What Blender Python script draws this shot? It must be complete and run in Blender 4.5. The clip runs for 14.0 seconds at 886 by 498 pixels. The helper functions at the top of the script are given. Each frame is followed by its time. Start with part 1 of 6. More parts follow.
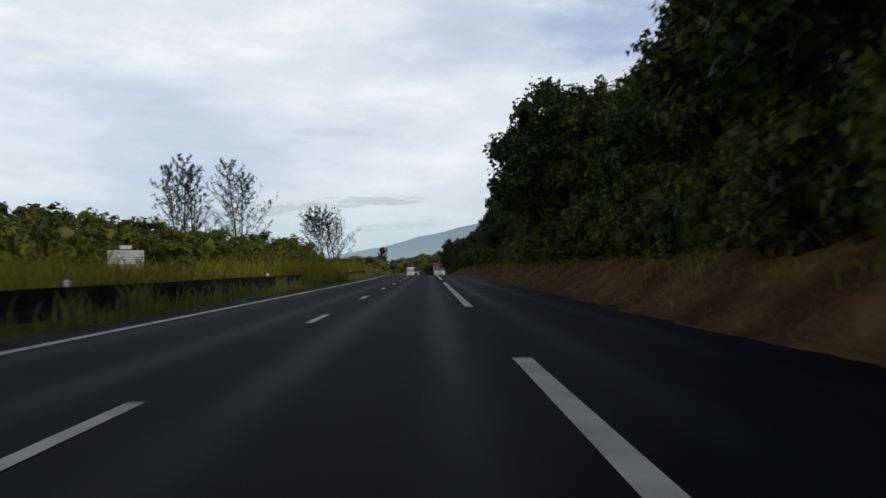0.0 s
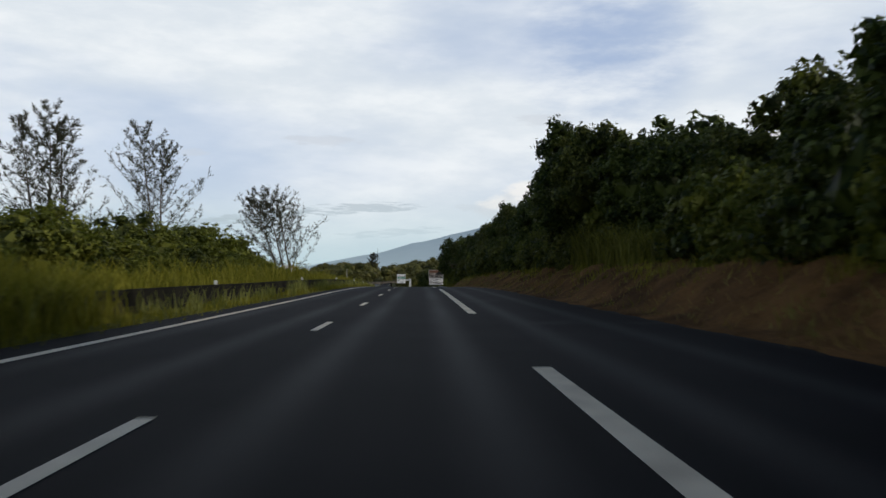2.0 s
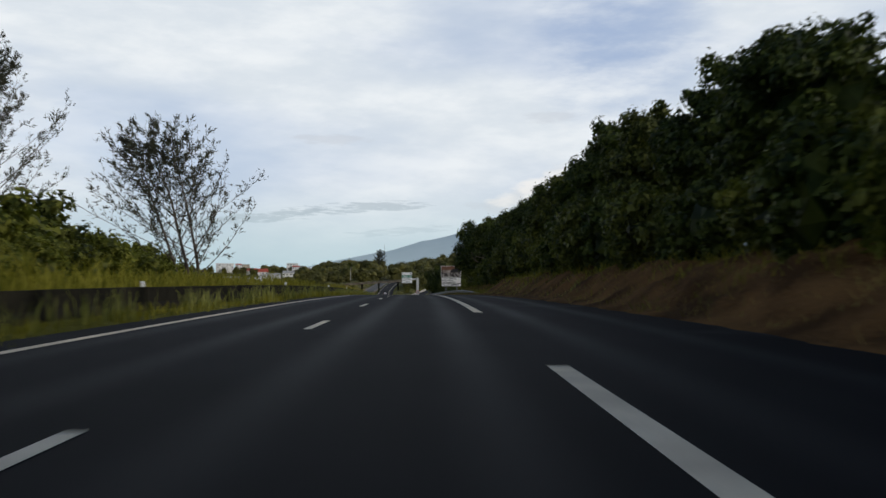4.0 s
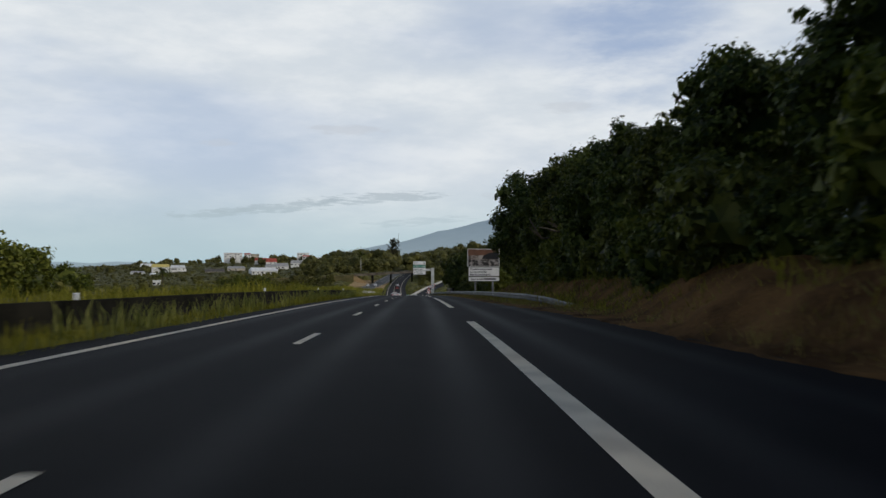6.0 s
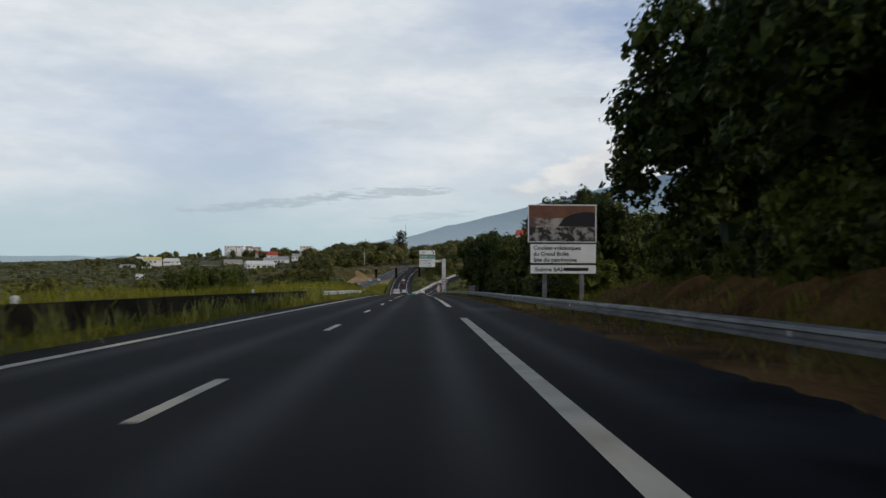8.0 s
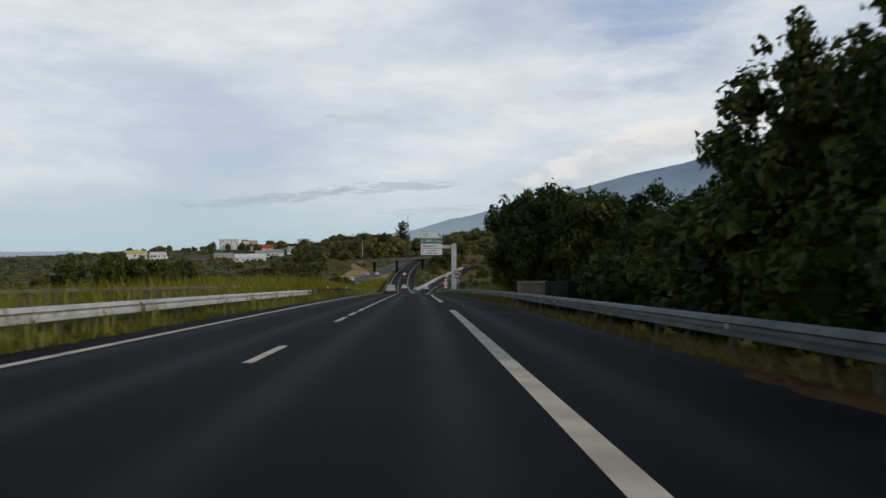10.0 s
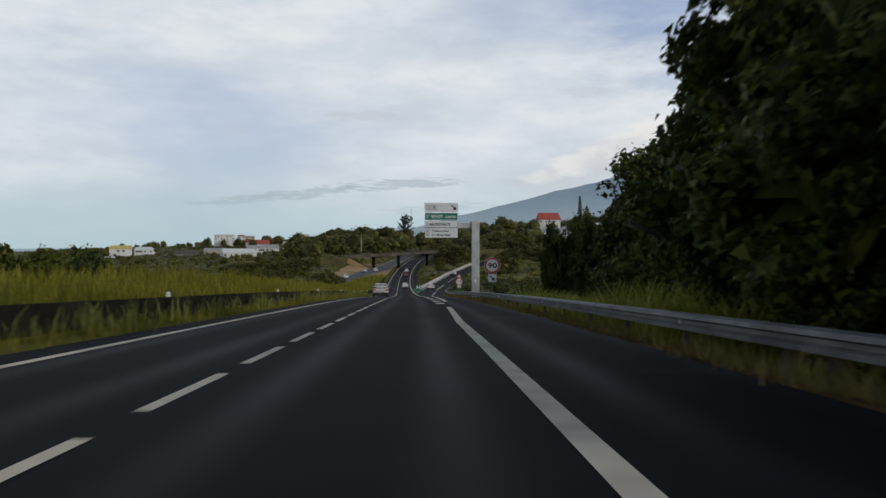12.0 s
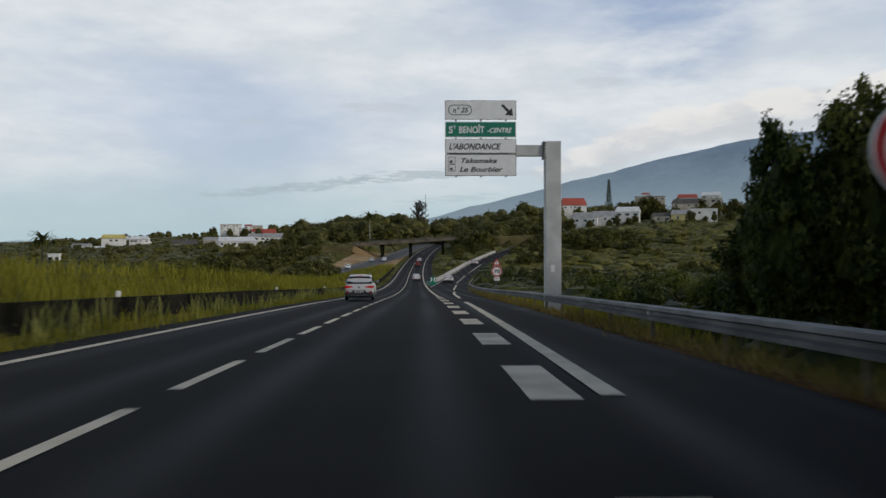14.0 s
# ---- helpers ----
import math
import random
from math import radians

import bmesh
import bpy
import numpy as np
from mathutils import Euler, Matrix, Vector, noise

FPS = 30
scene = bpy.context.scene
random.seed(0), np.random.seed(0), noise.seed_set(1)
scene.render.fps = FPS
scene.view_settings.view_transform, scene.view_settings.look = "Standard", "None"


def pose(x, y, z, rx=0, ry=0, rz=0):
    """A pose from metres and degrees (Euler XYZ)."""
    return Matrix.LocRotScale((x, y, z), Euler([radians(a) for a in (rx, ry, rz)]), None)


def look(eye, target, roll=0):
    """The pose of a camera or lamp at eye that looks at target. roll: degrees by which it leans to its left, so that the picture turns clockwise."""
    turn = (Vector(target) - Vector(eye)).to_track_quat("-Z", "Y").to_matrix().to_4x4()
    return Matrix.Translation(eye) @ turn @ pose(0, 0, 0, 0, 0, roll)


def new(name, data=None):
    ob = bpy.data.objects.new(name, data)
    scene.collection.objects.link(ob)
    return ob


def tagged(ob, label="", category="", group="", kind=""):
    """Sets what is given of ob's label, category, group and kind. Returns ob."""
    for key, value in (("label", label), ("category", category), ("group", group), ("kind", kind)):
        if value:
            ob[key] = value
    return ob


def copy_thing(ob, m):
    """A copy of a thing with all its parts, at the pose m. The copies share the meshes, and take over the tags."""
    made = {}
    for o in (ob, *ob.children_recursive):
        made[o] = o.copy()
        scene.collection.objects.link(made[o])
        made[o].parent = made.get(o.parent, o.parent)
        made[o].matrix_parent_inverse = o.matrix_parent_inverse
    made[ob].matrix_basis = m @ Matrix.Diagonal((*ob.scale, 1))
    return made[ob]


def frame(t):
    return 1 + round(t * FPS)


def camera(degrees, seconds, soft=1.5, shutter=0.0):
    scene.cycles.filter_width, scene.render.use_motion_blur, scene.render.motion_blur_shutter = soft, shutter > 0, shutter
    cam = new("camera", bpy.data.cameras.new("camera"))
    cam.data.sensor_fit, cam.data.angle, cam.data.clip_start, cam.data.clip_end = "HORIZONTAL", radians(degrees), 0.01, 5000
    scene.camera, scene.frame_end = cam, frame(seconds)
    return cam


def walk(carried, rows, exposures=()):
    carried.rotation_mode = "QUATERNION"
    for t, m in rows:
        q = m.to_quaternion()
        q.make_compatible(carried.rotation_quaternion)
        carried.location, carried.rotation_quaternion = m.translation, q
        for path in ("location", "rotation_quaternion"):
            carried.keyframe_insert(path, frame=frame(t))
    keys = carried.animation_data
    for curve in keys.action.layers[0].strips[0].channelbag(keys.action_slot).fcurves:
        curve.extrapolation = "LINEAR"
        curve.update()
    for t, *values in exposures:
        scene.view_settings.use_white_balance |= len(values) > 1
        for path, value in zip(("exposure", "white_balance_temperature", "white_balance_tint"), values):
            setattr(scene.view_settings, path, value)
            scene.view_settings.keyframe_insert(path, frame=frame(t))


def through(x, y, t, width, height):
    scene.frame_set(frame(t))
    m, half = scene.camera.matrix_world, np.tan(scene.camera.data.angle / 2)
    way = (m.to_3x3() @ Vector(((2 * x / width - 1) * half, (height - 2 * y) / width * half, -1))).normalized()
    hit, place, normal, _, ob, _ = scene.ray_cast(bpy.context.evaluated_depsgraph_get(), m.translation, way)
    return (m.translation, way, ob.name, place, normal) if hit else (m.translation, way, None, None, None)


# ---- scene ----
# ---- the camera's way: seconds, metres along the road, metres right of the lane dashes, yaw, pitch, roll ----
# The road's line: heading (hundredths of a radian, left positive) and grade (percent) at stations along it.
HEAD_S = [-20, 60, 120, 180, 240, 300, 360, 420, 480, 540, 600, 660, 720, 800]
HEAD_V = [0.045, -0.135, 0.447, 3.224, 3.95, 5.115, 6.491, 7.303, 7.68, 7.361, 5.864, 3.71, 1.724, -0.054]
GRADE_S = [-20, 40, 100, 160, 220, 280, 340, 400, 460, 520, 570, 620, 680, 740, 820]
GRADE_V = [0.407, 0.355, 0.574, -1.612, -2.754, -3.216, -3.967, -5.067, -3.777, -1.453, 0.981, 2.629, 3.046, 2.768, 2.377]
ST = np.arange(-200, 1404, 4.0)
ST_H = np.interp(ST, HEAD_S, HEAD_V) * 0.01
ST_G = np.interp(ST, GRADE_S, GRADE_V) * 0.01


def summed(v):
    c = np.concatenate([[0], np.cumsum((v[1:] + v[:-1]) * 2.0)])
    return c - np.interp(0, ST, c)


ST_X, ST_Y, ST_Z = -summed(np.sin(ST_H)), summed(np.cos(ST_H)), summed(ST_G)


def at(s, u, h=0.0):
    """The place s metres along the road, u metres right of the lane dashes, h above the road."""
    a = np.interp(s, ST, ST_H)
    return Vector((np.interp(s, ST, ST_X) + u * np.cos(a), np.interp(s, ST, ST_Y) + u * np.sin(a), np.interp(s, ST, ST_Z) + h))


def turn_at(s):
    return float(np.interp(s, ST, ST_H))


def put(s, u, h=0.0, turn=0.0, size=1.0):
    """A pose on the road's line, turned by so many degrees."""
    return Matrix.Translation(at(s, u, h)) @ Matrix.Rotation(turn_at(s) + radians(turn), 4, "Z") @ Matrix.Scale(size, 4)


EYE = 1.129
WAY = [
    (0.0, -0.268, 2.436, -1.001, 1.500, -0.002), (0.5, 12.983, 2.330, -1.031, 1.683, -0.233), (1.0, 26.134, 2.216, -1.115, 1.918, -0.318),
    (1.5, 39.173, 2.168, -1.340, 1.913, -0.113), (2.0, 52.169, 2.140, -1.496, 1.992, -0.259), (2.5, 65.119, 2.144, -1.592, 1.919, -0.278),
    (3.0, 78.031, 2.164, -1.572, 2.121, -0.139), (5.5, 145.887, 2.409, 0.283, 1.272, -0.039), (6.0, 157.848, 2.309, 0.299, 1.210, -0.066),
    (6.5, 169.685, 2.280, 0.424, 1.175, -0.307), (7.0, 181.527, 2.268, 0.682, 1.165, -0.282), (9.5, 240.472, 2.441, 0.985, 0.366, -0.162),
    (10.0, 252.181, 2.429, 1.136, 0.449, 0.059), (10.5, 263.178, 2.435, 1.326, 0.327, 0.564), (11.0, 274.956, 2.397, 1.383, 0.222, 0.537),
    (11.5, 286.552, 2.405, 1.498, 0.062, 0.032), (12.0, 298.163, 2.435, 1.436, 0.274, 0.019), (12.5, 309.746, 2.528, 1.702, -0.166, 0.504),
    (13.0, 321.118, 2.660, 1.788, -0.201, 0.158), (13.5, 332.791, 2.626, 2.223, -0.355, 0.250), (14.0, 344.157, 2.581, 2.468, -0.333, 0.172),
]
cam = camera(56.16, 14.0, soft=1.5, shutter=0.25)
rows = []
for t, s, u, yaw, pitch, roll in WAY:
    p = at(s, u, EYE)
    rows.append((t, pose(p.x, p.y, p.z, 90 + pitch, roll, yaw)))
walk(cam, rows, exposures=[(0.0, -0.04), (3.0, -0.04), (5.5, -0.17), (7.0, -0.21), (9.5, -0.22), (14.0, -0.24)])

# ---- sky and sun ----
SUN_EL, SUN_AZ = 25.0, 112.0   # degrees; azimuth clockwise from the +y axis
world = bpy.data.worlds.new("sky")
scene.world = world
world.use_nodes = True
wt = world.node_tree
wt.nodes.clear()


def wnode(kind, operation="", data_type="", interpolation_type=""):
    n = wt.nodes.new(kind)
    if operation:
        n.operation = operation
    if data_type:
        n.data_type = data_type
    if interpolation_type:
        n.interpolation_type = interpolation_type
    return n


w_out = wnode("ShaderNodeOutputWorld")
w_bg = wnode("ShaderNodeBackground")
w_sky = wnode("ShaderNodeTexSky")
w_sky.sky_type, w_sky.sun_disc, w_sky.sun_elevation, w_sky.sun_rotation = "NISHITA", False, radians(SUN_EL), radians(SUN_AZ)
w_co = wnode("ShaderNodeTexCoord")
w_sep = wnode("ShaderNodeSeparateXYZ")
w_up = wnode("ShaderNodeMath", operation="MAXIMUM")
w_up.inputs[1].default_value = 0.0
L = wt.links.new
L(w_co.outputs["Generated"], w_sep.inputs[0])
L(w_sep.outputs["Z"], w_up.inputs[0])


def sky_noise(turn, scale, shift, size, detail, rough, low, high):
    """Drifting cloud cover between 0 and 1, from soft noise over the directions of the sky."""
    mp, nz, rg = wnode("ShaderNodeMapping"), wnode("ShaderNodeTexNoise"), wnode("ShaderNodeMapRange", interpolation_type="SMOOTHSTEP")
    mp.inputs["Rotation"].default_value = (0, radians(turn), 0)
    mp.inputs["Scale"].default_value, mp.inputs["Location"].default_value = scale, shift
    nz.inputs["Scale"].default_value, nz.inputs["Detail"].default_value, nz.inputs["Roughness"].default_value = size, detail, rough
    rg.inputs["From Min"].default_value, rg.inputs["From Max"].default_value = low, high
    L(w_co.outputs["Generated"], mp.inputs["Vector"])
    L(mp.outputs[0], nz.inputs["Vector"])
    L(nz.outputs["Fac"], rg.inputs["Value"])
    return rg.outputs[0]


def sky_math(op, a, b):
    n = wnode("ShaderNodeMath", operation=op)
    for i, v in enumerate((a, b)):
        if isinstance(v, float):
            n.inputs[i].default_value = v
        else:
            L(v, n.inputs[i])
    return n.outputs[0]


def sky_mix(fac, a, b):
    n = wnode("ShaderNodeMix", data_type="RGBA")
    L(fac, n.inputs["Factor"])
    for key, v in (("A", a), ("B", b)):
        if isinstance(v, tuple):
            n.inputs[key].default_value = (*v, 1)
        else:
            L(v, n.inputs[key])
    return n.outputs["Result"]


def sky_band(z0, z1, v0, v1):
    n = wnode("ShaderNodeMapRange", interpolation_type="SMOOTHSTEP")
    n.inputs["From Min"].default_value, n.inputs["From Max"].default_value = z0, z1
    n.inputs["To Min"].default_value, n.inputs["To Max"].default_value = v0, v1
    L(w_up.outputs[0], n.inputs["Value"])
    return n.outputs[0]


def sky_spot(direction, near, far):
    """1 round a direction, falling to 0."""
    d = Vector(direction).normalized()
    n = wnode("ShaderNodeVectorMath", operation="DOT_PRODUCT")
    n.inputs[1].default_value = d
    L(w_co.outputs["Generated"], n.inputs[0])
    m = wnode("ShaderNodeMapRange", interpolation_type="SMOOTHSTEP")
    m.inputs["From Min"].default_value, m.inputs["From Max"].default_value = math.cos(radians(far)), math.cos(radians(near))
    L(n.outputs["Value"], m.inputs["Value"])
    return m.outputs[0]


def toward(az, el):
    """A direction: degrees left of the +y axis and up."""
    return (-math.sin(radians(az)) * math.cos(radians(el)), math.cos(radians(az)) * math.cos(radians(el)), math.sin(radians(el)))


def sky_patch(az, el, half_az, half_el, rough_edge, tilt=0.0, size=30.0):
    """A single small cloud: 1 inside a ragged ellipse of directions, 0 outside."""
    d = toward(az, el)
    dx, dz = sky_math("SUBTRACT", w_sep.outputs["X"], d[0]), sky_math("SUBTRACT", w_sep.outputs["Z"], d[2])
    dz = sky_math("SUBTRACT", dz, sky_math("MULTIPLY", dx, tilt))
    qx, qz = sky_math("DIVIDE", dx, radians(half_az)), sky_math("DIVIDE", dz, radians(half_el))
    r = sky_math("ADD", sky_math("MULTIPLY", qx, qx), sky_math("MULTIPLY", qz, qz))
    mp, nz = wnode("ShaderNodeMapping"), wnode("ShaderNodeTexNoise")
    mp.inputs["Location"].default_value = (az * 0.37, el * 0.21, 0.4)
    mp.inputs["Scale"].default_value = (1.0, 1.0, 1.0 + 0.6 * half_az / half_el)
    nz.inputs["Scale"].default_value, nz.inputs["Detail"].default_value, nz.inputs["Roughness"].default_value = size, 5.0, 0.62
    L(w_co.outputs["Generated"], mp.inputs["Vector"])
    L(mp.outputs[0], nz.inputs["Vector"])
    r = sky_math("ADD", r, sky_math("MULTIPLY", sky_math("SUBTRACT", nz.outputs["Fac"], 0.5), rough_edge))
    n = wnode("ShaderNodeMapRange", interpolation_type="SMOOTHSTEP")
    n.inputs["From Min"].default_value, n.inputs["From Max"].default_value = 1.0, 0.1
    L(r, n.inputs["Value"])
    front = wnode("ShaderNodeMath", operation="GREATER_THAN")
    front.inputs[1].default_value = 0.0
    L(w_sep.outputs["Y"], front.inputs[0])
    return sky_math("MULTIPLY", n.outputs[0], front.outputs[0])


cover = sky_noise(-24, (1.5, 1.5, 4.6), (2.3, 0.4, 1.1), 1.5, 5.0, 0.52, 0.30, 0.60)
clear = sky_spot(toward(-13.0, 16.0), 1.0, 7.5)                     # one clearer, bluer gap high on the right
wisps = sky_noise(-22, (2.2, 2.2, 7.0), (0.2, 3.4, 0.3), 3.2, 6.0, 0.6, 0.35, 0.7)
gap = sky_math("MULTIPLY", clear, sky_math("SUBTRACT", 1.0, sky_math("MULTIPLY", wisps, 0.8)))
veil = sky_math("MULTIPLY", sky_math("ADD", 0.46, sky_math("MULTIPLY", cover, 0.54)), sky_math("SUBTRACT", 1.0, sky_math("MULTIPLY", gap, 0.72)))
blue = sky_mix(sky_math("ADD", 0.55, 0.0), w_sky.outputs[0], (4.3, 5.7, 9.0))
cloud = sky_mix(wisps, (7.35, 8.0, 8.65), (9.0, 9.4, 9.7))
layer = sky_mix(veil, blue, cloud)
# small grey lens clouds, and long thin grey bars low over the sea
for az, el, ha, he, k in ((6.8, 9.3, 2.8, 0.42, 0.5), (-8.2, 10.8, 2.2, 0.5, 0.45), (15.6, 8.2, 1.4, 0.35, 0.35), (-4.5, 4.9, 2.4, 0.4, 0.4)):
    layer = sky_mix(sky_math("MULTIPLY", sky_patch(az, el, ha, he, 3.6), k), layer, (6.2, 6.6, 7.2))
for az, el, ha, he, tilt, k in ((16.0, 3.5, 3.2, 0.34, 0.10, 0.7), (11.2, 4.0, 4.2, 0.42, 0.10, 0.75), (4.8, 4.7, 5.0, 0.40, 0.06, 0.7), (2.0, 3.1, 4.0, 0.3, 0.08, 0.4)):
    layer = sky_mix(sky_math("MULTIPLY", sky_patch(az, el, ha, he, 5.0, tilt, 34.0), k), layer, (4.6, 5.2, 5.8))
# bright heaps of cloud along the mountain: shaded feet, warm lit tops
for az, el, ha, he in ((-5.4, 5.2, 1.8, 0.7), (-7.6, 5.9, 2.2, 1.0), (-10.2, 7.0, 2.4, 1.2), (-13.4, 8.0, 3.0, 1.3), (-16.6, 8.3, 2.8, 1.1), (-20.0, 8.8, 3.2, 1.3), (-25.0, 9.2, 3.6, 1.4)):
    layer = sky_mix(sky_math("MULTIPLY", sky_patch(az, el - 0.5, ha * 1.35, he * 1.2, 2.6, 0.06, 11.0), 0.7), layer, (6.9, 7.2, 7.6))
    layer = sky_mix(sky_math("MULTIPLY", sky_patch(az, el + 0.1, ha * 1.0, he * 0.9, 3.4, 0.06, 17.0), 0.75), layer, (9.7, 9.5, 9.2))
# paler, greener air close to the horizon
layer = sky_mix(sky_band(0.0, 0.12, 0.85, 0.0), layer, (4.9, 6.55, 7.1))
# overhead the clouds thin out to clear blue
over = sky_mix(sky_band(0.34, 0.55, 0.0, 1.0), layer, w_sky.outputs[0])
L(over, w_bg.inputs["Color"])
w_bg.inputs["Strength"].default_value = 0.1
L(w_bg.outputs[0], w_out.inputs[0])

sun_data = bpy.data.lights.new("sun", "SUN")
sun_data.energy, sun_data.angle, sun_data.color = 1.5, radians(10), (1.0, 0.93, 0.82)
sun = new("sun", sun_data)
sd = Vector((math.sin(radians(SUN_AZ)) * math.cos(radians(SUN_EL)), math.cos(radians(SUN_AZ)) * math.cos(radians(SUN_EL)), math.sin(radians(SUN_EL))))
sun.matrix_world = look(sd * 100, (0, 0, 0))


# ---- materials ----
def material(name, a, b, scale=3.0, rough=0.8, bump=0.3, fine=40.0, metal=0.0, spread=(0.35, 0.65), per_piece=0.0, dist=0.02, spec=0.5):
    """A surface that varies between two colours at two scales, with fine relief."""
    m = bpy.data.materials.new(name)
    m.use_nodes = True
    nt = m.node_tree
    bs = nt.nodes["Principled BSDF"]
    co = nt.nodes.new("ShaderNodeTexCoord")
    n1, n2, mixn, ramp = (nt.nodes.new(k) for k in ("ShaderNodeTexNoise", "ShaderNodeTexNoise", "ShaderNodeMath", "ShaderNodeValToRGB"))
    n1.inputs["Scale"].default_value, n1.inputs["Detail"].default_value = scale, 5
    n2.inputs["Scale"].default_value, n2.inputs["Detail"].default_value = fine, 4
    mixn.operation = "MULTIPLY_ADD"
    mixn.inputs[1].default_value = 0.35
    nt.links.new(co.outputs["Object"], n1.inputs["Vector"])
    nt.links.new(co.outputs["Object"], n2.inputs["Vector"])
    nt.links.new(n2.outputs["Fac"], mixn.inputs[0])
    shift = nt.nodes.new("ShaderNodeMath")
    shift.operation = "SUBTRACT"
    shift.inputs[1].default_value = 0.175
    nt.links.new(n1.outputs["Fac"], shift.inputs[0])
    nt.links.new(shift.outputs[0], mixn.inputs[2])
    ramp.color_ramp.elements[0].position, ramp.color_ramp.elements[0].color = spread[0], (*a, 1)
    ramp.color_ramp.elements[1].position, ramp.color_ramp.elements[1].color = spread[1], (*b, 1)
    last = mixn.outputs[0]
    if per_piece:
        geo, pm = nt.nodes.new("ShaderNodeNewGeometry"), nt.nodes.new("ShaderNodeMath")
        pm.operation = "MULTIPLY_ADD"
        pm.inputs[1].default_value = per_piece
        nt.links.new(geo.outputs["Random Per Island"], pm.inputs[0])
        s2 = nt.nodes.new("ShaderNodeMath")
        s2.operation = "SUBTRACT"
        s2.inputs[1].default_value = per_piece / 2
        nt.links.new(last, s2.inputs[0])
        nt.links.new(s2.outputs[0], pm.inputs[2])
        last = pm.outputs[0]
    nt.links.new(last, ramp.inputs[0])
    nt.links.new(ramp.outputs[0], bs.inputs["Base Color"])
    bs.inputs["Roughness"].default_value, bs.inputs["Metallic"].default_value = rough, metal
    bs.inputs["Specular IOR Level"].default_value = spec
    if bump:
        bp = nt.nodes.new("ShaderNodeBump")
        bp.inputs["Strength"].default_value, bp.inputs["Distance"].default_value = bump, dist
        nt.links.new(n2.outputs["Fac"], bp.inputs["Height"])
        nt.links.new(bp.outputs[0], bs.inputs["Normal"])
    return m


def leafy(name, a, b, rough=0.55, through=0.25, spread=(0.34, 0.66)):
    """Leaves: colour varies leaf by leaf, and some light passes through."""
    m = material(name, a, b, 0.16, rough, 0.0, 2.0, spread=spread, per_piece=0.48, spec=0.14)
    nt = m.node_tree
    bs, out = nt.nodes["Principled BSDF"], nt.nodes["Material Output"]
    tr, mx = nt.nodes.new("ShaderNodeBsdfTranslucent"), nt.nodes.new("ShaderNodeMixShader")
    tr.inputs["Color"].default_value = (b[0] * 1.2, b[1] * 1.3, b[2] * 0.7, 1)
    mx.inputs[0].default_value = through
    nt.links.new(bs.outputs[0], mx.inputs[1])
    nt.links.new(tr.outputs[0], mx.inputs[2])
    nt.links.new(mx.outputs[0], out.inputs["Surface"])
    return m


def plain(name, c, rough=0.5, metal=0.0):
    return material(name, tuple(x * 0.88 for x in c), c, 2.0, rough, 0.05, 25.0, metal, (0.3, 0.7))


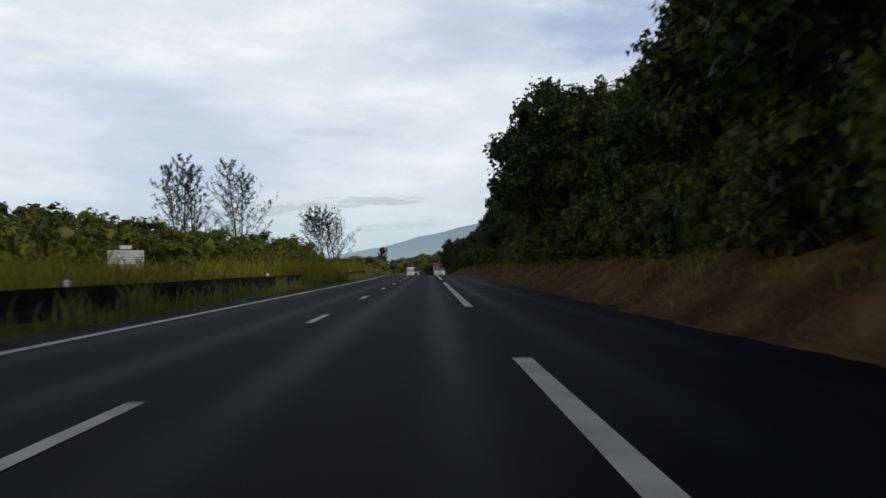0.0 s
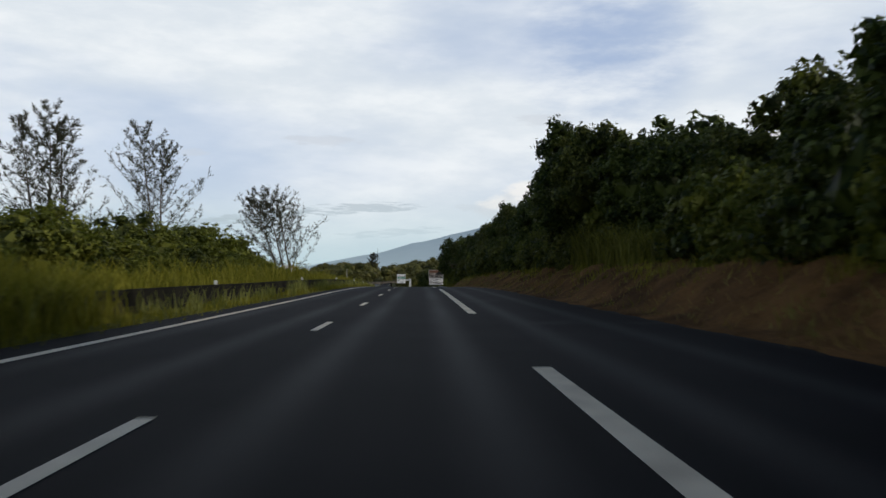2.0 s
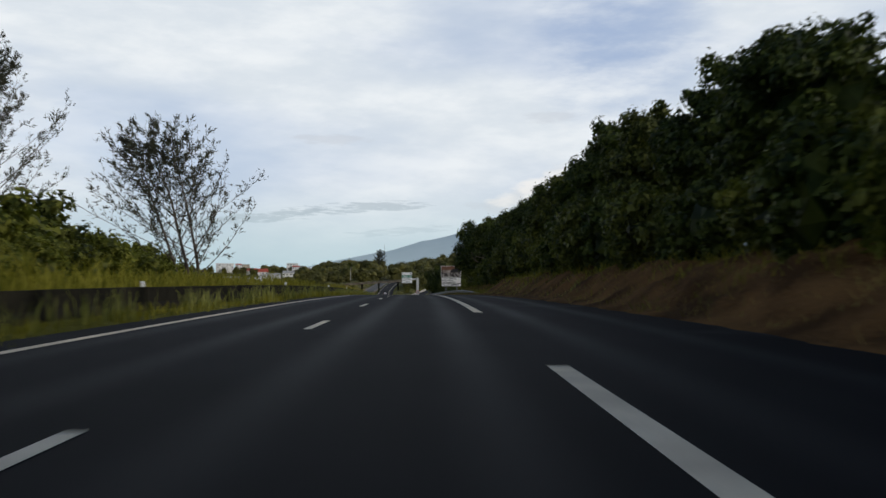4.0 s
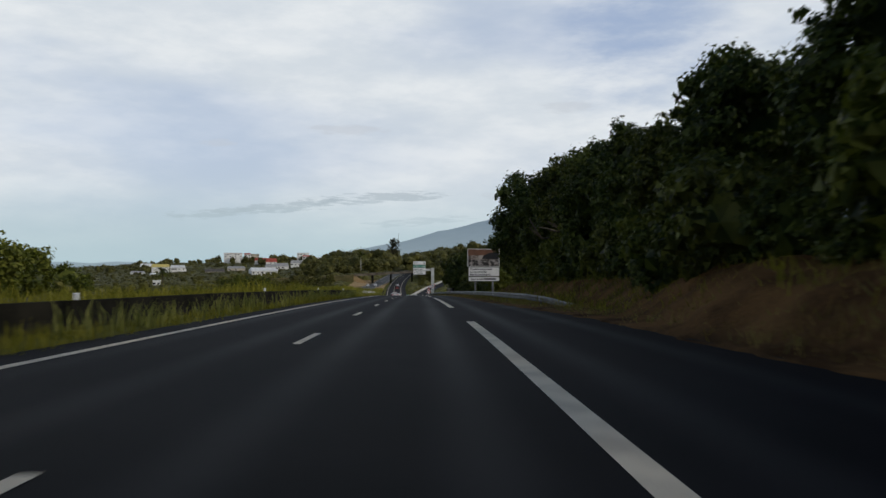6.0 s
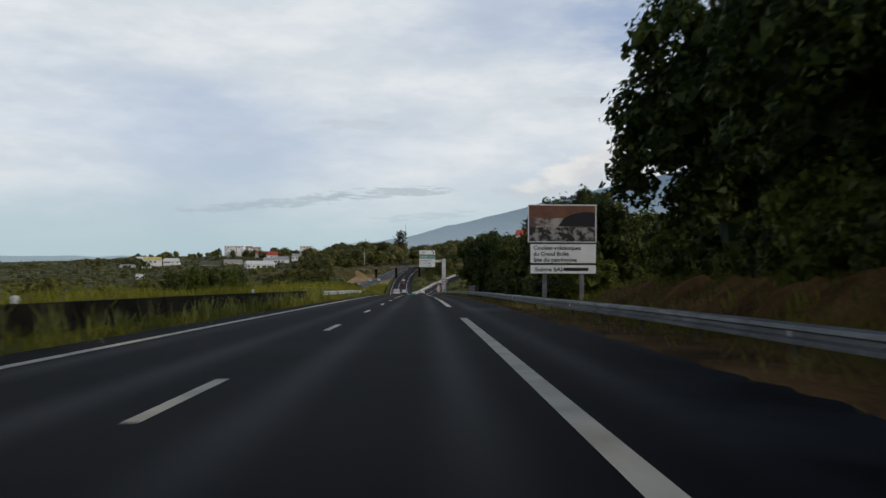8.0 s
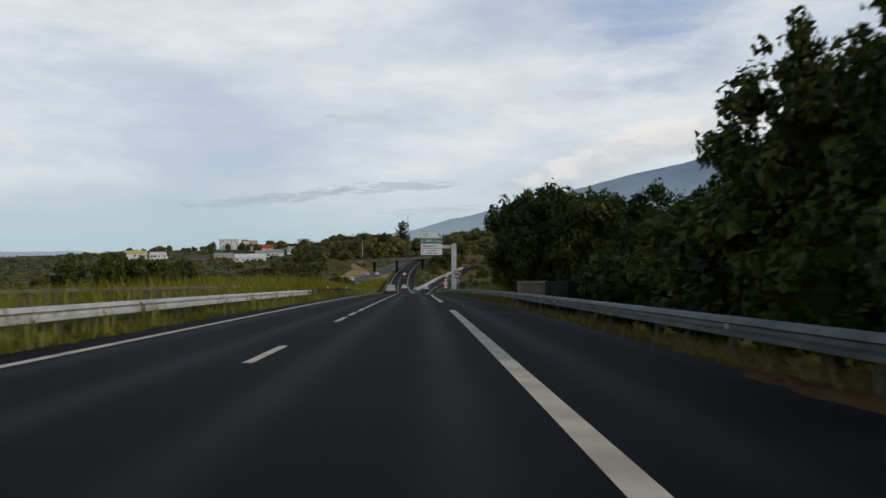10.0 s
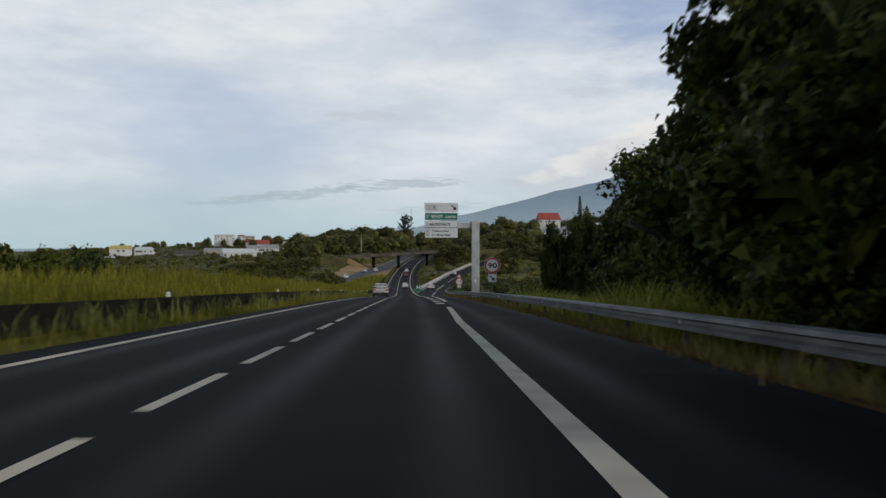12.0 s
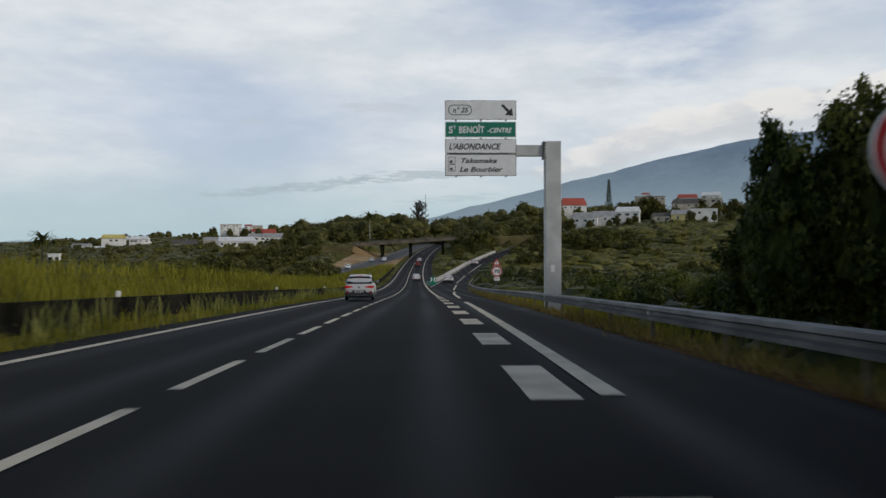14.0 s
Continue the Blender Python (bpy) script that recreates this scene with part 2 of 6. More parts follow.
def asphalt_material(name):
    """Dark asphalt; the wheel tracks, which run along the road, are polished and paler."""
    m = material(name, (0.0044, 0.0045, 0.0058), (0.0094, 0.0096, 0.0118), 0.35, 0.62, 0.5, 90.0, spread=(0.3, 0.7), dist=0.006, spec=0.05)
    nt = m.node_tree
    bs = nt.nodes["Principled BSDF"]
    uv = nt.nodes.new("ShaderNodeUVMap")
    sep = nt.nodes.new("ShaderNodeSeparateXYZ")
    nt.links.new(uv.outputs[0], sep.inputs[0])
    wob = nt.nodes.new("ShaderNodeTexNoise")
    wob.inputs["Scale"].default_value = 0.05
    co = nt.nodes["Texture Coordinate"]
    nt.links.new(co.outputs["Object"], wob.inputs["Vector"])
    # distance from the lane's middle, folded so that both wheel tracks and both lanes share it
    ping = nt.nodes.new("ShaderNodeMath")
    ping.operation = "PINGPONG"
    ping.inputs[1].default_value = 0.9
    nt.links.new(sep.outputs["X"], ping.inputs[0])
    rmp = nt.nodes.new("ShaderNodeMapRange")
    rmp.interpolation_type = "SMOOTHSTEP"
    rmp.inputs["From Min"].default_value, rmp.inputs["From Max"].default_value = 0.35, 0.9
    nt.links.new(ping.outputs[0], rmp.inputs["Value"])
    mul = nt.nodes.new("ShaderNodeMath")
    mul.operation = "MULTIPLY"
    nt.links.new(rmp.outputs[0], mul.inputs[0])
    nt.links.new(wob.outputs["Fac"], mul.inputs[1])
    lay = nt.nodes.new("ShaderNodeMix")
    lay.data_type = "RGBA"
    lay.inputs["B"].default_value = (0.0130, 0.0138, 0.0165, 1)
    old = bs.inputs["Base Color"].links[0].from_socket
    nt.links.new(old, lay.inputs["A"])
    nt.links.new(mul.outputs[0], lay.inputs["Factor"])
    nt.links.new(lay.outputs["Result"], bs.inputs["Base Color"])
    dust, dm, side, dmix = (nt.nodes.new(q) for q in ("ShaderNodeTexNoise", "ShaderNodeMapRange", "ShaderNodeMapRange", "ShaderNodeMix"))
    dust.inputs["Scale"].default_value, dust.inputs["Detail"].default_value = 0.16, 6
    dm.inputs["From Min"].default_value, dm.inputs["From Max"].default_value = 0.58, 0.76
    side.inputs["From Min"].default_value, side.inputs["From Max"].default_value = 3.9, 4.8
    nt.links.new(co.outputs["Object"], dust.inputs["Vector"])
    nt.links.new(dust.outputs["Fac"], dm.inputs["Value"])
    nt.links.new(sep.outputs["X"], side.inputs["Value"])
    dd = nt.nodes.new("ShaderNodeMath")
    dd.operation = "MULTIPLY"
    nt.links.new(dm.outputs[0], dd.inputs[0])
    nt.links.new(side.outputs[0], dd.inputs[1])
    dmix.data_type = "RGBA"
    dmix.inputs["B"].default_value = (0.05, 0.05, 0.052, 1)
    nt.links.new(lay.outputs["Result"], dmix.inputs["A"])
    nt.links.new(dd.outputs[0], dmix.inputs["Factor"])
    nt.links.new(dmix.outputs["Result"], bs.inputs["Base Color"])
    rr = nt.nodes.new("ShaderNodeMapRange")
    rr.inputs["To Min"].default_value, rr.inputs["To Max"].default_value = 0.75, 0.52
    nt.links.new(mul.outputs[0], rr.inputs["Value"])
    nt.links.new(rr.outputs[0], bs.inputs["Roughness"])
    return m


M_ASPHALT = asphalt_material("asphalt")
M_ASPHALT2 = material("old asphalt", (0.03, 0.03, 0.032), (0.05, 0.05, 0.052), 0.4, 0.7, 0.4, 80.0)
M_PAINT = material("road paint", (0.48, 0.41, 0.31), (0.74, 0.65, 0.50), 1.3, 0.7, 0.4, 60.0, spread=(0.25, 0.6), spec=0.2)
M_GROUND = material("grassy ground", (0.060, 0.062, 0.010), (0.13, 0.125, 0.024), 0.12, 0.95, 0.6, 4.0, dist=0.2, spec=0.05)
M_BANK = material("dry bank", (0.048, 0.024, 0.009), (0.165, 0.088, 0.032), 0.5, 0.95, 0.7, 9.0, dist=0.12, spec=0.05)
M_EARTH = material("bare earth", (0.26, 0.175, 0.085), (0.46, 0.33, 0.18), 0.15, 0.95, 0.6, 3.0, dist=0.2, spec=0.05)
# dark ends of these two hold the bank's shade, pale ends its lit tips
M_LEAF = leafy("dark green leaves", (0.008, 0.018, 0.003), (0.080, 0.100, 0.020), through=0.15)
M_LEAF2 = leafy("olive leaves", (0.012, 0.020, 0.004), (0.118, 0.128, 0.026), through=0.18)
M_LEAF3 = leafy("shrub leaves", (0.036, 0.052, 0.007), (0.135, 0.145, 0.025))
# sunshine on the left-hand bushes is put into this brighter leaf colour
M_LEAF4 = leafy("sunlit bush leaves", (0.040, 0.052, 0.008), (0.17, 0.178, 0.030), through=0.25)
M_WOOD = leafy("valley foliage", (0.044, 0.046, 0.012), (0.130, 0.120, 0.032), through=0.15)
M_WOOD2 = leafy("pale valley foliage", (0.060, 0.062, 0.014), (0.175, 0.158, 0.037), through=0.15)
M_WOOD3 = leafy("dark slope foliage", (0.022, 0.030, 0.006), (0.085, 0.090, 0.019), through=0.15)
M_NEEDLE = leafy("casuarina needles", (0.022, 0.025, 0.014), (0.065, 0.066, 0.040), through=0.12)
M_GRASS = leafy("tall green grass", (0.078, 0.079, 0.008), (0.268, 0.242, 0.035), 0.7, 0.3)
M_DRY = leafy("dry grass", (0.10, 0.075, 0.022), (0.28, 0.21, 0.07), 0.8, 0.2)
M_REED = leafy("tall pale reeds", (0.12, 0.13, 0.018), (0.42, 0.41, 0.10), 0.7, 0.3)
M_STRAW = leafy("pale seeding grass", (0.10, 0.11, 0.026), (0.29, 0.29, 0.09), 0.8, 0.2)
# a darker copy of the reeds, with the bank's shade in its colour
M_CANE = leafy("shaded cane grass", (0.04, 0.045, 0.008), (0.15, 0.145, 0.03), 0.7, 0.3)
M_BARK = material("bark", (0.05, 0.04, 0.03), (0.13, 0.11, 0.09), 2.0, 0.9, 0.8, 20.0, spec=0.1)
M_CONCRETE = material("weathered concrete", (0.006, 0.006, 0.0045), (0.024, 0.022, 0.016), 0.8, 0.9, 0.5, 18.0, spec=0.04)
M_PALE = material("pale concrete", (0.34, 0.33, 0.31), (0.50, 0.48, 0.45), 0.8, 0.85, 0.3, 18.0)
M_STEEL = material("galvanised steel", (0.10, 0.102, 0.105), (0.21, 0.213, 0.215), 1.2, 0.55, 0.15, 30.0, metal=0.3, spec=0.3)
M_MAST = material("pale galvanised steel", (0.48, 0.48, 0.465), (0.66, 0.66, 0.64), 0.8, 0.6, 0.15, 20.0, metal=0.1, spec=0.2)
M_WHITE = plain("white sign face", (0.86, 0.85, 0.83), 0.4)
M_GREEN = plain("green sign face", (0.0, 0.19, 0.115), 0.4)
M_BLACK = plain("black paint", (0.012, 0.012, 0.014), 0.5)
M_RED = plain("red sign face", (0.50, 0.012, 0.018), 0.4)
M_SEA = material("sea", (0.06, 0.12, 0.165), (0.08, 0.15, 0.195), 0.002, 0.35, 0.0, 0.02)


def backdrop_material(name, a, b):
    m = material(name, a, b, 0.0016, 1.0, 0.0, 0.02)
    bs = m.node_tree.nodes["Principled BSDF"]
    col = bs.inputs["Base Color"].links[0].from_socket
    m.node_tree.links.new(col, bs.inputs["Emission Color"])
    # the far slope glows by itself, in place of light scattered in haze
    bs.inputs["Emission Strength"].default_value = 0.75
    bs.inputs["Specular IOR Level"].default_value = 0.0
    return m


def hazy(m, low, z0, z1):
    """Paints haze into a distant backdrop's colour: paler on the lower slopes."""
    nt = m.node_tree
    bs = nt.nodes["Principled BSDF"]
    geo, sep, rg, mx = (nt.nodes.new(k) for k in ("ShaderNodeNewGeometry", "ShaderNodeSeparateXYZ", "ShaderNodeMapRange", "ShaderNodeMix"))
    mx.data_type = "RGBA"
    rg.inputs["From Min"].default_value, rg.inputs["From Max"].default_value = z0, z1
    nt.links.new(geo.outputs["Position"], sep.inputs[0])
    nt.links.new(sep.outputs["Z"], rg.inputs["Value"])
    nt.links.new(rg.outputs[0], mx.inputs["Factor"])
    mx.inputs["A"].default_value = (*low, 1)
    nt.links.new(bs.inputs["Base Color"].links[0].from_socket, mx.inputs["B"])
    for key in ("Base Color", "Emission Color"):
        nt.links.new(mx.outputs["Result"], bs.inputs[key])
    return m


# blue tint and pale foot are haze put into the mountain's colour
M_MOUNT = hazy(backdrop_material("haze-tinted mountain", (0.10, 0.14, 0.185), (0.145, 0.19, 0.24)), (0.25, 0.31, 0.335), 20, 460)


# ---- mesh helpers ----
def mesh_of(name, verts, faces, mat, smooth=False):
    me = bpy.data.meshes.new(name)
    me.from_pydata([tuple(v) for v in verts], [], faces)
    me.materials.append(mat)
    if smooth:
        me.polygons.foreach_set("use_smooth", [True] * len(me.polygons))
    me.update()
    return me


def quads(name, pts, mat):
    """A mesh of separate leaves of k corners each, from an array n x k x 3."""
    n, k = len(pts), pts.shape[1]
    me = bpy.data.meshes.new(name)
    me.vertices.add(n * k)
    me.loops.add(n * k)
    me.polygons.add(n)
    me.vertices.foreach_set("co", np.ascontiguousarray(pts, dtype=np.float32).ravel())
    me.loops.foreach_set("vertex_index", np.arange(n * k, dtype=np.int32))
    me.polygons.foreach_set("loop_start", np.arange(0, n * k, k, dtype=np.int32))
    me.polygons.foreach_set("loop_total", np.full(n, k, dtype=np.int32))
    me.materials.append(mat)
    me.update(calc_edges=True)
    me.validate()
    return me


def part(name, bm, mat, parent=None, label=""):
    me = bpy.data.meshes.new(name)
    if isinstance(bm, bmesh.types.BMesh):
        bm.to_mesh(me)
        bm.free()
        me.materials.append(mat)
    else:
        me = bm
    ob = new(name, me)
    if parent:
        ob.parent = parent
    return tagged(ob, label)


def box(bm, x0, x1, y0, y1, z0, z1, bevel=0.0):
    r = bmesh.ops.create_cube(bm, size=1.0)
    bmesh.ops.scale(bm, vec=(x1 - x0, y1 - y0, z1 - z0), verts=r["verts"])
    bmesh.ops.translate(bm, vec=((x0 + x1) / 2, (y0 + y1) / 2, (z0 + z1) / 2), verts=r["verts"])
    if bevel:
        es = list({e for v in r["verts"] for e in v.link_edges})
        bmesh.ops.bevel(bm, geom=es, offset=bevel, segments=2, affect="EDGES", profile=0.5)
    return bm


def boxed(*args, bevel=0.0):
    return box(bmesh.new(), *args, bevel=bevel)


def tube(bm, p, q, r0, r1=None, n=10):
    """A tapered round bar from p to q."""
    r1 = r0 if r1 is None else r1
    p, q = Vector(p), Vector(q)
    m = Matrix.Translation((p + q) / 2) @ (q - p).to_track_quat("Z", "Y").to_matrix().to_4x4()
    bmesh.ops.create_cone(bm, cap_ends=True, segments=n, radius1=r0, radius2=r1, depth=(q - p).length, matrix=m)
    return bm


def strip(name, s0, s1, us, mat, step=4.0, hs=None, lift=0.0, uv=False):
    """A ribbon along the road from s0 to s1 through the offsets us (numbers or functions of s)."""
    n = max(2, int(math.ceil((s1 - s0) / step)) + 1)
    verts, faces, uvs = [], [], []
    k = len(us)
    for i in range(n):
        s = s0 + (s1 - s0) * i / (n - 1)
        for j, u in enumerate(us):
            uu = u(s) if callable(u) else u
            hh = 0.0 if hs is None else (hs[j](s) if callable(hs[j]) else hs[j])
            verts.append(at(s, uu, hh + lift))
            uvs.append((uu, s))
    for i in range(n - 1):
        for j in range(k - 1):
            a = i * k + j
            faces.append((a, a + 1, a + k + 1, a + k))
    me = mesh_of(name, verts, faces, mat, True)
    if uv:
        lay = me.uv_layers.new(name="UVMap")
        for lp in me.loops:
            lay.data[lp.index].uv = uvs[lp.vertex_index]
    return me


def profile_run(name, s0, s1, prof, mat, step=4.0, u=0.0, h=0.0, smooth=False):
    """A closed profile [(du, dh), ...] drawn along the road."""
    n = max(2, int(math.ceil((s1 - s0) / step)) + 1)
    verts, faces, k = [], [], len(prof)
    for i in range(n):
        s = s0 + (s1 - s0) * i / (n - 1)
        uu = u(s) if callable(u) else u
        hh = h(s) if callable(h) else h
        for du, dh in prof:
            verts.append(at(s, uu + du, hh + dh))
    for i in range(n - 1):
        for j in range(k):
            a, b = i * k + j, i * k + (j + 1) % k
            faces.append((a, b, b + k, a + k))
    faces.append(tuple(range(k))[::-1])
    faces.append(tuple((n - 1) * k + j for j in range(k)))
    me = mesh_of(name, verts, faces, mat, smooth)
    return me


# ---- the road and the ground ----
def table(*pairs):
    xs, ys = [p[0] for p in pairs], [p[1] for p in pairs]
    return lambda s: float(np.interp(s, xs, ys))


exit_line = table((322, 3.6), (338, 3.92), (352, 4.34), (388, 4.75), (423, 5.6), (460, 7.2), (480, 8.4), (510, 10.2), (550, 14.3), (594, 20.8), (640, 30.8), (690, 44.8), (740, 62))
ramp_left = table((478, 4.2), (510, 6.6), (550, 10.7), (594, 17.2), (640, 27.2), (690, 41.2), (740, 58.2))
ramp_rise = table((500, 0), (550, 0.5), (594, 1.4), (640, 2.7), (690, 4.8), (740, 7.4))
edge_right = table((-60, 7.6), (20, 7.7), (60, 8.2), (110, 8.1), (150, 7.6), (185, 7.5), (205, 6.4), (360, 6.4), (400, 6.9), (440, 8.3), (480, 8.6), (500, 8.0), (540, 6.2), (600, 6.2), (1000, 6.2))
other_mid = table((-200, -27), (420, -25), (520, -23.5), (600, -18.5), (690, -10.4), (760, -9.5), (1200, -9.5))

tagged(new("road", strip("road", -150, 900, [-4.1, -3.2, -1.5, 0, 1.8, 3.6, 5, edge_right], M_ASPHALT, 4.0, uv=True)),
       "dark asphalt carriageway with paler wheel tracks", "road", kind="structure")
tagged(new("road_exit", strip("road_exit", 440, 740, [lambda s: min(ramp_left(s) - 0.6, edge_right(s) - 0.2) if s < 500 else ramp_left(s) - 0.6, exit_line, lambda s: exit_line(s) + 2.0], M_ASPHALT, 5.0,
       hs=[ramp_rise, ramp_rise, ramp_rise], lift=0.006, uv=True)), "dark asphalt exit lane that climbs to the overpass", "road", kind="structure")
tagged(new("road_other", strip("road_other", 150, 900, [lambda s: other_mid(s) - 5, other_mid, lambda s: other_mid(s) + 4.6], M_ASPHALT2, 5.0, uv=True, lift=0.05)),
       "grey asphalt carriageway of the opposite traffic", "road", kind="structure")


def smooth01(x, a, b):
    t = min(1.0, max(0.0, (x - a) / (b - a)))
    return t * t * (3 - 2 * t)


def wave(x, y, k, seed=0.0):
    return noise.noise(Vector((x * k + seed, y * k, seed * 1.7)))


bench = table((178, 0), (194, 2.6), (204, 3.0), (240, 2.8))   # how far the foot of the cut stands back behind the rail


def right_ground(s, d):
    """Height over the road at d metres beyond the right edge of the asphalt."""
    cut = np.interp(d - bench(s), [0, 0.5, 1.0, 2.0, 3.2, 8, 20, 60, 300, 1500], [0, 0.10, 0.42, 1.15, 1.5, 2.1, 3.8, 7, 16, 60])
    fill = np.interp(d, [0, 0.8, 2, 6, 14, 40, 120, 400, 1500], [0, -0.12, -0.5, -1.3, -2.5, -4.0, -2.5, 15, 60])
    far = np.interp(d, [0, 1.0, 4, 12, 40, 120, 400, 1500], [0, 0.05, 0.6, 2.2, 4.5, 9, 22, 60])
    z = fill + (cut - fill) * (1 - smooth01(s, 238, 262))
    return z + (far - z) * smooth01(s, 560, 720)


def left_ground(s, d):
    """Height over the road at d metres beyond the left edge of the asphalt."""
    near = np.interp(d, [0, 1.0, 1.7, 3, 8, 18, 30, 60, 200, 600, 1500], [0, 0.03, 0.25, 0.45, 0.5, 0.1, -0.3, -1.5, -9, -32, -62])
    z0 = float(np.interp(s, ST, ST_Z))
    far = np.interp(d, [0, 1, 3, 8, 16, 22, 40, 100, 250, 600, 1500], [0, 0.05, 0.2, 0.1, 0.1, 1.4, 2.4, 0.0, -3, -9, -60])
    hump = 0.9 * smooth01(d, 3, 8) * (1 - smooth01(d, 13, 19)) * smooth01(s, 300, 350) * (1 - smooth01(s, 560, 640))
    hump -= 0.75 * smooth01(d, 2.2, 5.0) * smooth01(s, 165, 192) * (1 - smooth01(s, 268, 300))
    return near + (far - near) * smooth01(s, 560, 720) + hump


def ground_height(s, u):
    e = edge_right(s)
    if s > 478 and u > e:
        lft, rgt, r = ramp_left(s) - 1.0, exit_line(s) + 2.6, ramp_rise(s)
        if u < lft:
            return r * smooth01(u, e, lft)
        if u < rgt:
            return r - 0.08
        return r + right_ground(s, u - rgt) * 1.0
    if u > e:
        return right_ground(s, u - e) + wave(s, u, 0.35) * 0.35 * smooth01(u - e - bench(s), 0.6, 3)
    if u < -4.1:
        d = -4.1 - u
        om = other_mid(s)
        z = left_ground(s, d) + wave(s, u, 0.12) * 0.25 * smooth01(d, 2, 5)
        k = smooth01(abs(u - om), 4.5, 9)
        return z * k + (-0.12) * (1 - k) if s > 140 else z
    return -0.12


def ground_mesh():
    ss = list(np.arange(-150, 420, 2.5)) + list(np.arange(420, 800, 5.0)) + list(np.arange(800, 1400, 25.0))
    ul = [0, 0.4, 0.9, 1.3, 1.8, 2.5, 3.5, 5, 7, 9, 11.5, 14, 17, 20, 23, 26, 30, 36, 45, 60, 85, 120, 180, 260, 400, 650, 1000, 1500]
    ur = [0, 0.3, 0.7, 1.2, 1.7, 2.4, 3.2, 4.4, 6, 8, 10, 13, 16, 20, 25, 32, 40, 52, 70, 95, 130, 180, 260, 380, 550, 800, 1200]
    verts, faces, mats = [], [], []
    cols = len(ul) + len(ur)
    for s in ss:
        e = edge_right(s)
        us = [-4.0 - d for d in reversed(ul)] + [e - 0.1 + d for d in ur]
        for u in us:
            verts.append(at(s, u, ground_height(s, u)))
    for i in range(len(ss) - 1):
        for j in range(cols - 1):
            a = i * cols + j
            faces.append((a, a + 1, a + cols + 1, a + cols))
            k = j - len(ul)
            s = ss[i]
            if 0 <= k < 9 and s < 262:
                mats.append(1)
            elif 0 <= k < 7 and s < 430:
                mats.append(1)
            elif 600 < s < 740 and 12 < j < len(ul) - 5:
                mats.append(2)
            else:
                mats.append(0)
    me = mesh_of("ground", verts, faces, M_GROUND, True)
    me.materials.append(M_BANK)
    me.materials.append(M_EARTH)
    me.polygons.foreach_set("material_index", mats)
    return me


def bank_mesh():
    """The crumbly dry face of the cut bank, finer than the ground under it, with a ragged foot on the asphalt."""
    ss, ds = np.arange(-12, 262, 0.55), np.array([-0.32, -0.12, 0.1, 0.3, 0.5, 0.75, 1.0, 1.25, 1.5, 1.8, 2.1, 2.5, 2.9, 3.4, 4.0, 4.6, 5.2])
    verts, faces, k = [], [], len(ds)
    for s in ss:
        e = edge_right(s)
        rag = 0.28 * wave(s, 0, 0.55, 4.0) + 0.16 * wave(s, 0, 1.9, 8.0)
        for j, d in enumerate(ds):
            dd = d + rag * (1 - j / k)
            h = ground_height(s, e + max(dd, 0.0)) + 0.05
            amp = smooth01(d - bench(s), 0.0, 0.9)
            h += amp * (0.20 * wave(s, d, 0.8, 2.0) + 0.15 * wave(s, d * 1.6, 2.3, 5.0) + 0.08 * wave(s, d * 2.0, 4.1, 9.0) + 0.03)
            if j == 0:
                h = -0.08
            elif j == 1:
                h = 0.035 + 0.03 * wave(s, 3, 2.5)
            verts.append(at(s, e + dd, h))
    for i in range(len(ss) - 1):
        for j in range(k - 1):
            a = i * k + j
            faces.append((a, a + 1, a + k + 1, a + k))
    return mesh_of("verge", verts, faces, M_BANK, True)


tagged(new("verge", bank_mesh()), "dry brown crumbling face of the cut bank", "bank", kind="structure")
tagged(new("ground", ground_mesh()), "grassy verges, dry cut bank and open land", "ground", kind="structure")
sea = mesh_of("water", [(-9000, -3000, -66), (9000, -3000, -66), (9000, 9000, -66), (-9000, 9000, -66)], [(0, 1, 2, 3)], M_SEA)
tagged(new("water", sea), "calm blue-grey sea on the horizon", "sea", kind="structure")


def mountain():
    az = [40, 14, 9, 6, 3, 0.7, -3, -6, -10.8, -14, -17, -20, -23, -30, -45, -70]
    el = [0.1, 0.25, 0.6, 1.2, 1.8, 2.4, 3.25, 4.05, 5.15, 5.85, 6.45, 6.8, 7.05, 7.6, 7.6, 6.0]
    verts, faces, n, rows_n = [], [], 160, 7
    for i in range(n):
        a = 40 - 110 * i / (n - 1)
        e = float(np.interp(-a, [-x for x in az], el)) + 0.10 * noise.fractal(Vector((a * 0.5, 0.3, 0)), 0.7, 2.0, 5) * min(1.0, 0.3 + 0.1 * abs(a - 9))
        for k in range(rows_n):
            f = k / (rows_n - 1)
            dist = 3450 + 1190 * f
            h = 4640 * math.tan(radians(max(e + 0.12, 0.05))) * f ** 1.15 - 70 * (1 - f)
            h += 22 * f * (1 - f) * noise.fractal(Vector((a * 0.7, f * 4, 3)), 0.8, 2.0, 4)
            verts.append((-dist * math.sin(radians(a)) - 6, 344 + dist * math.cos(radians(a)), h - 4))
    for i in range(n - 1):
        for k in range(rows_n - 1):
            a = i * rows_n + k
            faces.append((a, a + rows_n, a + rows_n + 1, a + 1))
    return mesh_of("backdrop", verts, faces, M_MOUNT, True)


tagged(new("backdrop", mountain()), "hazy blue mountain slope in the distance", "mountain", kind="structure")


# ---- road markings ----
def mark(name, s0, s1, u, w, label, lift=0.006, step=4.0, base=None):
    c = u if callable(u) else (lambda s: u)
    hs = None if base is None else [base, base]
    me = strip(name, s0, s1, [lambda s: c(s) - w / 2, lambda s: c(s) + w / 2], M_PAINT, step, hs=hs, lift=lift)
    return tagged(new(name, me), label, "road marking", kind="structure")


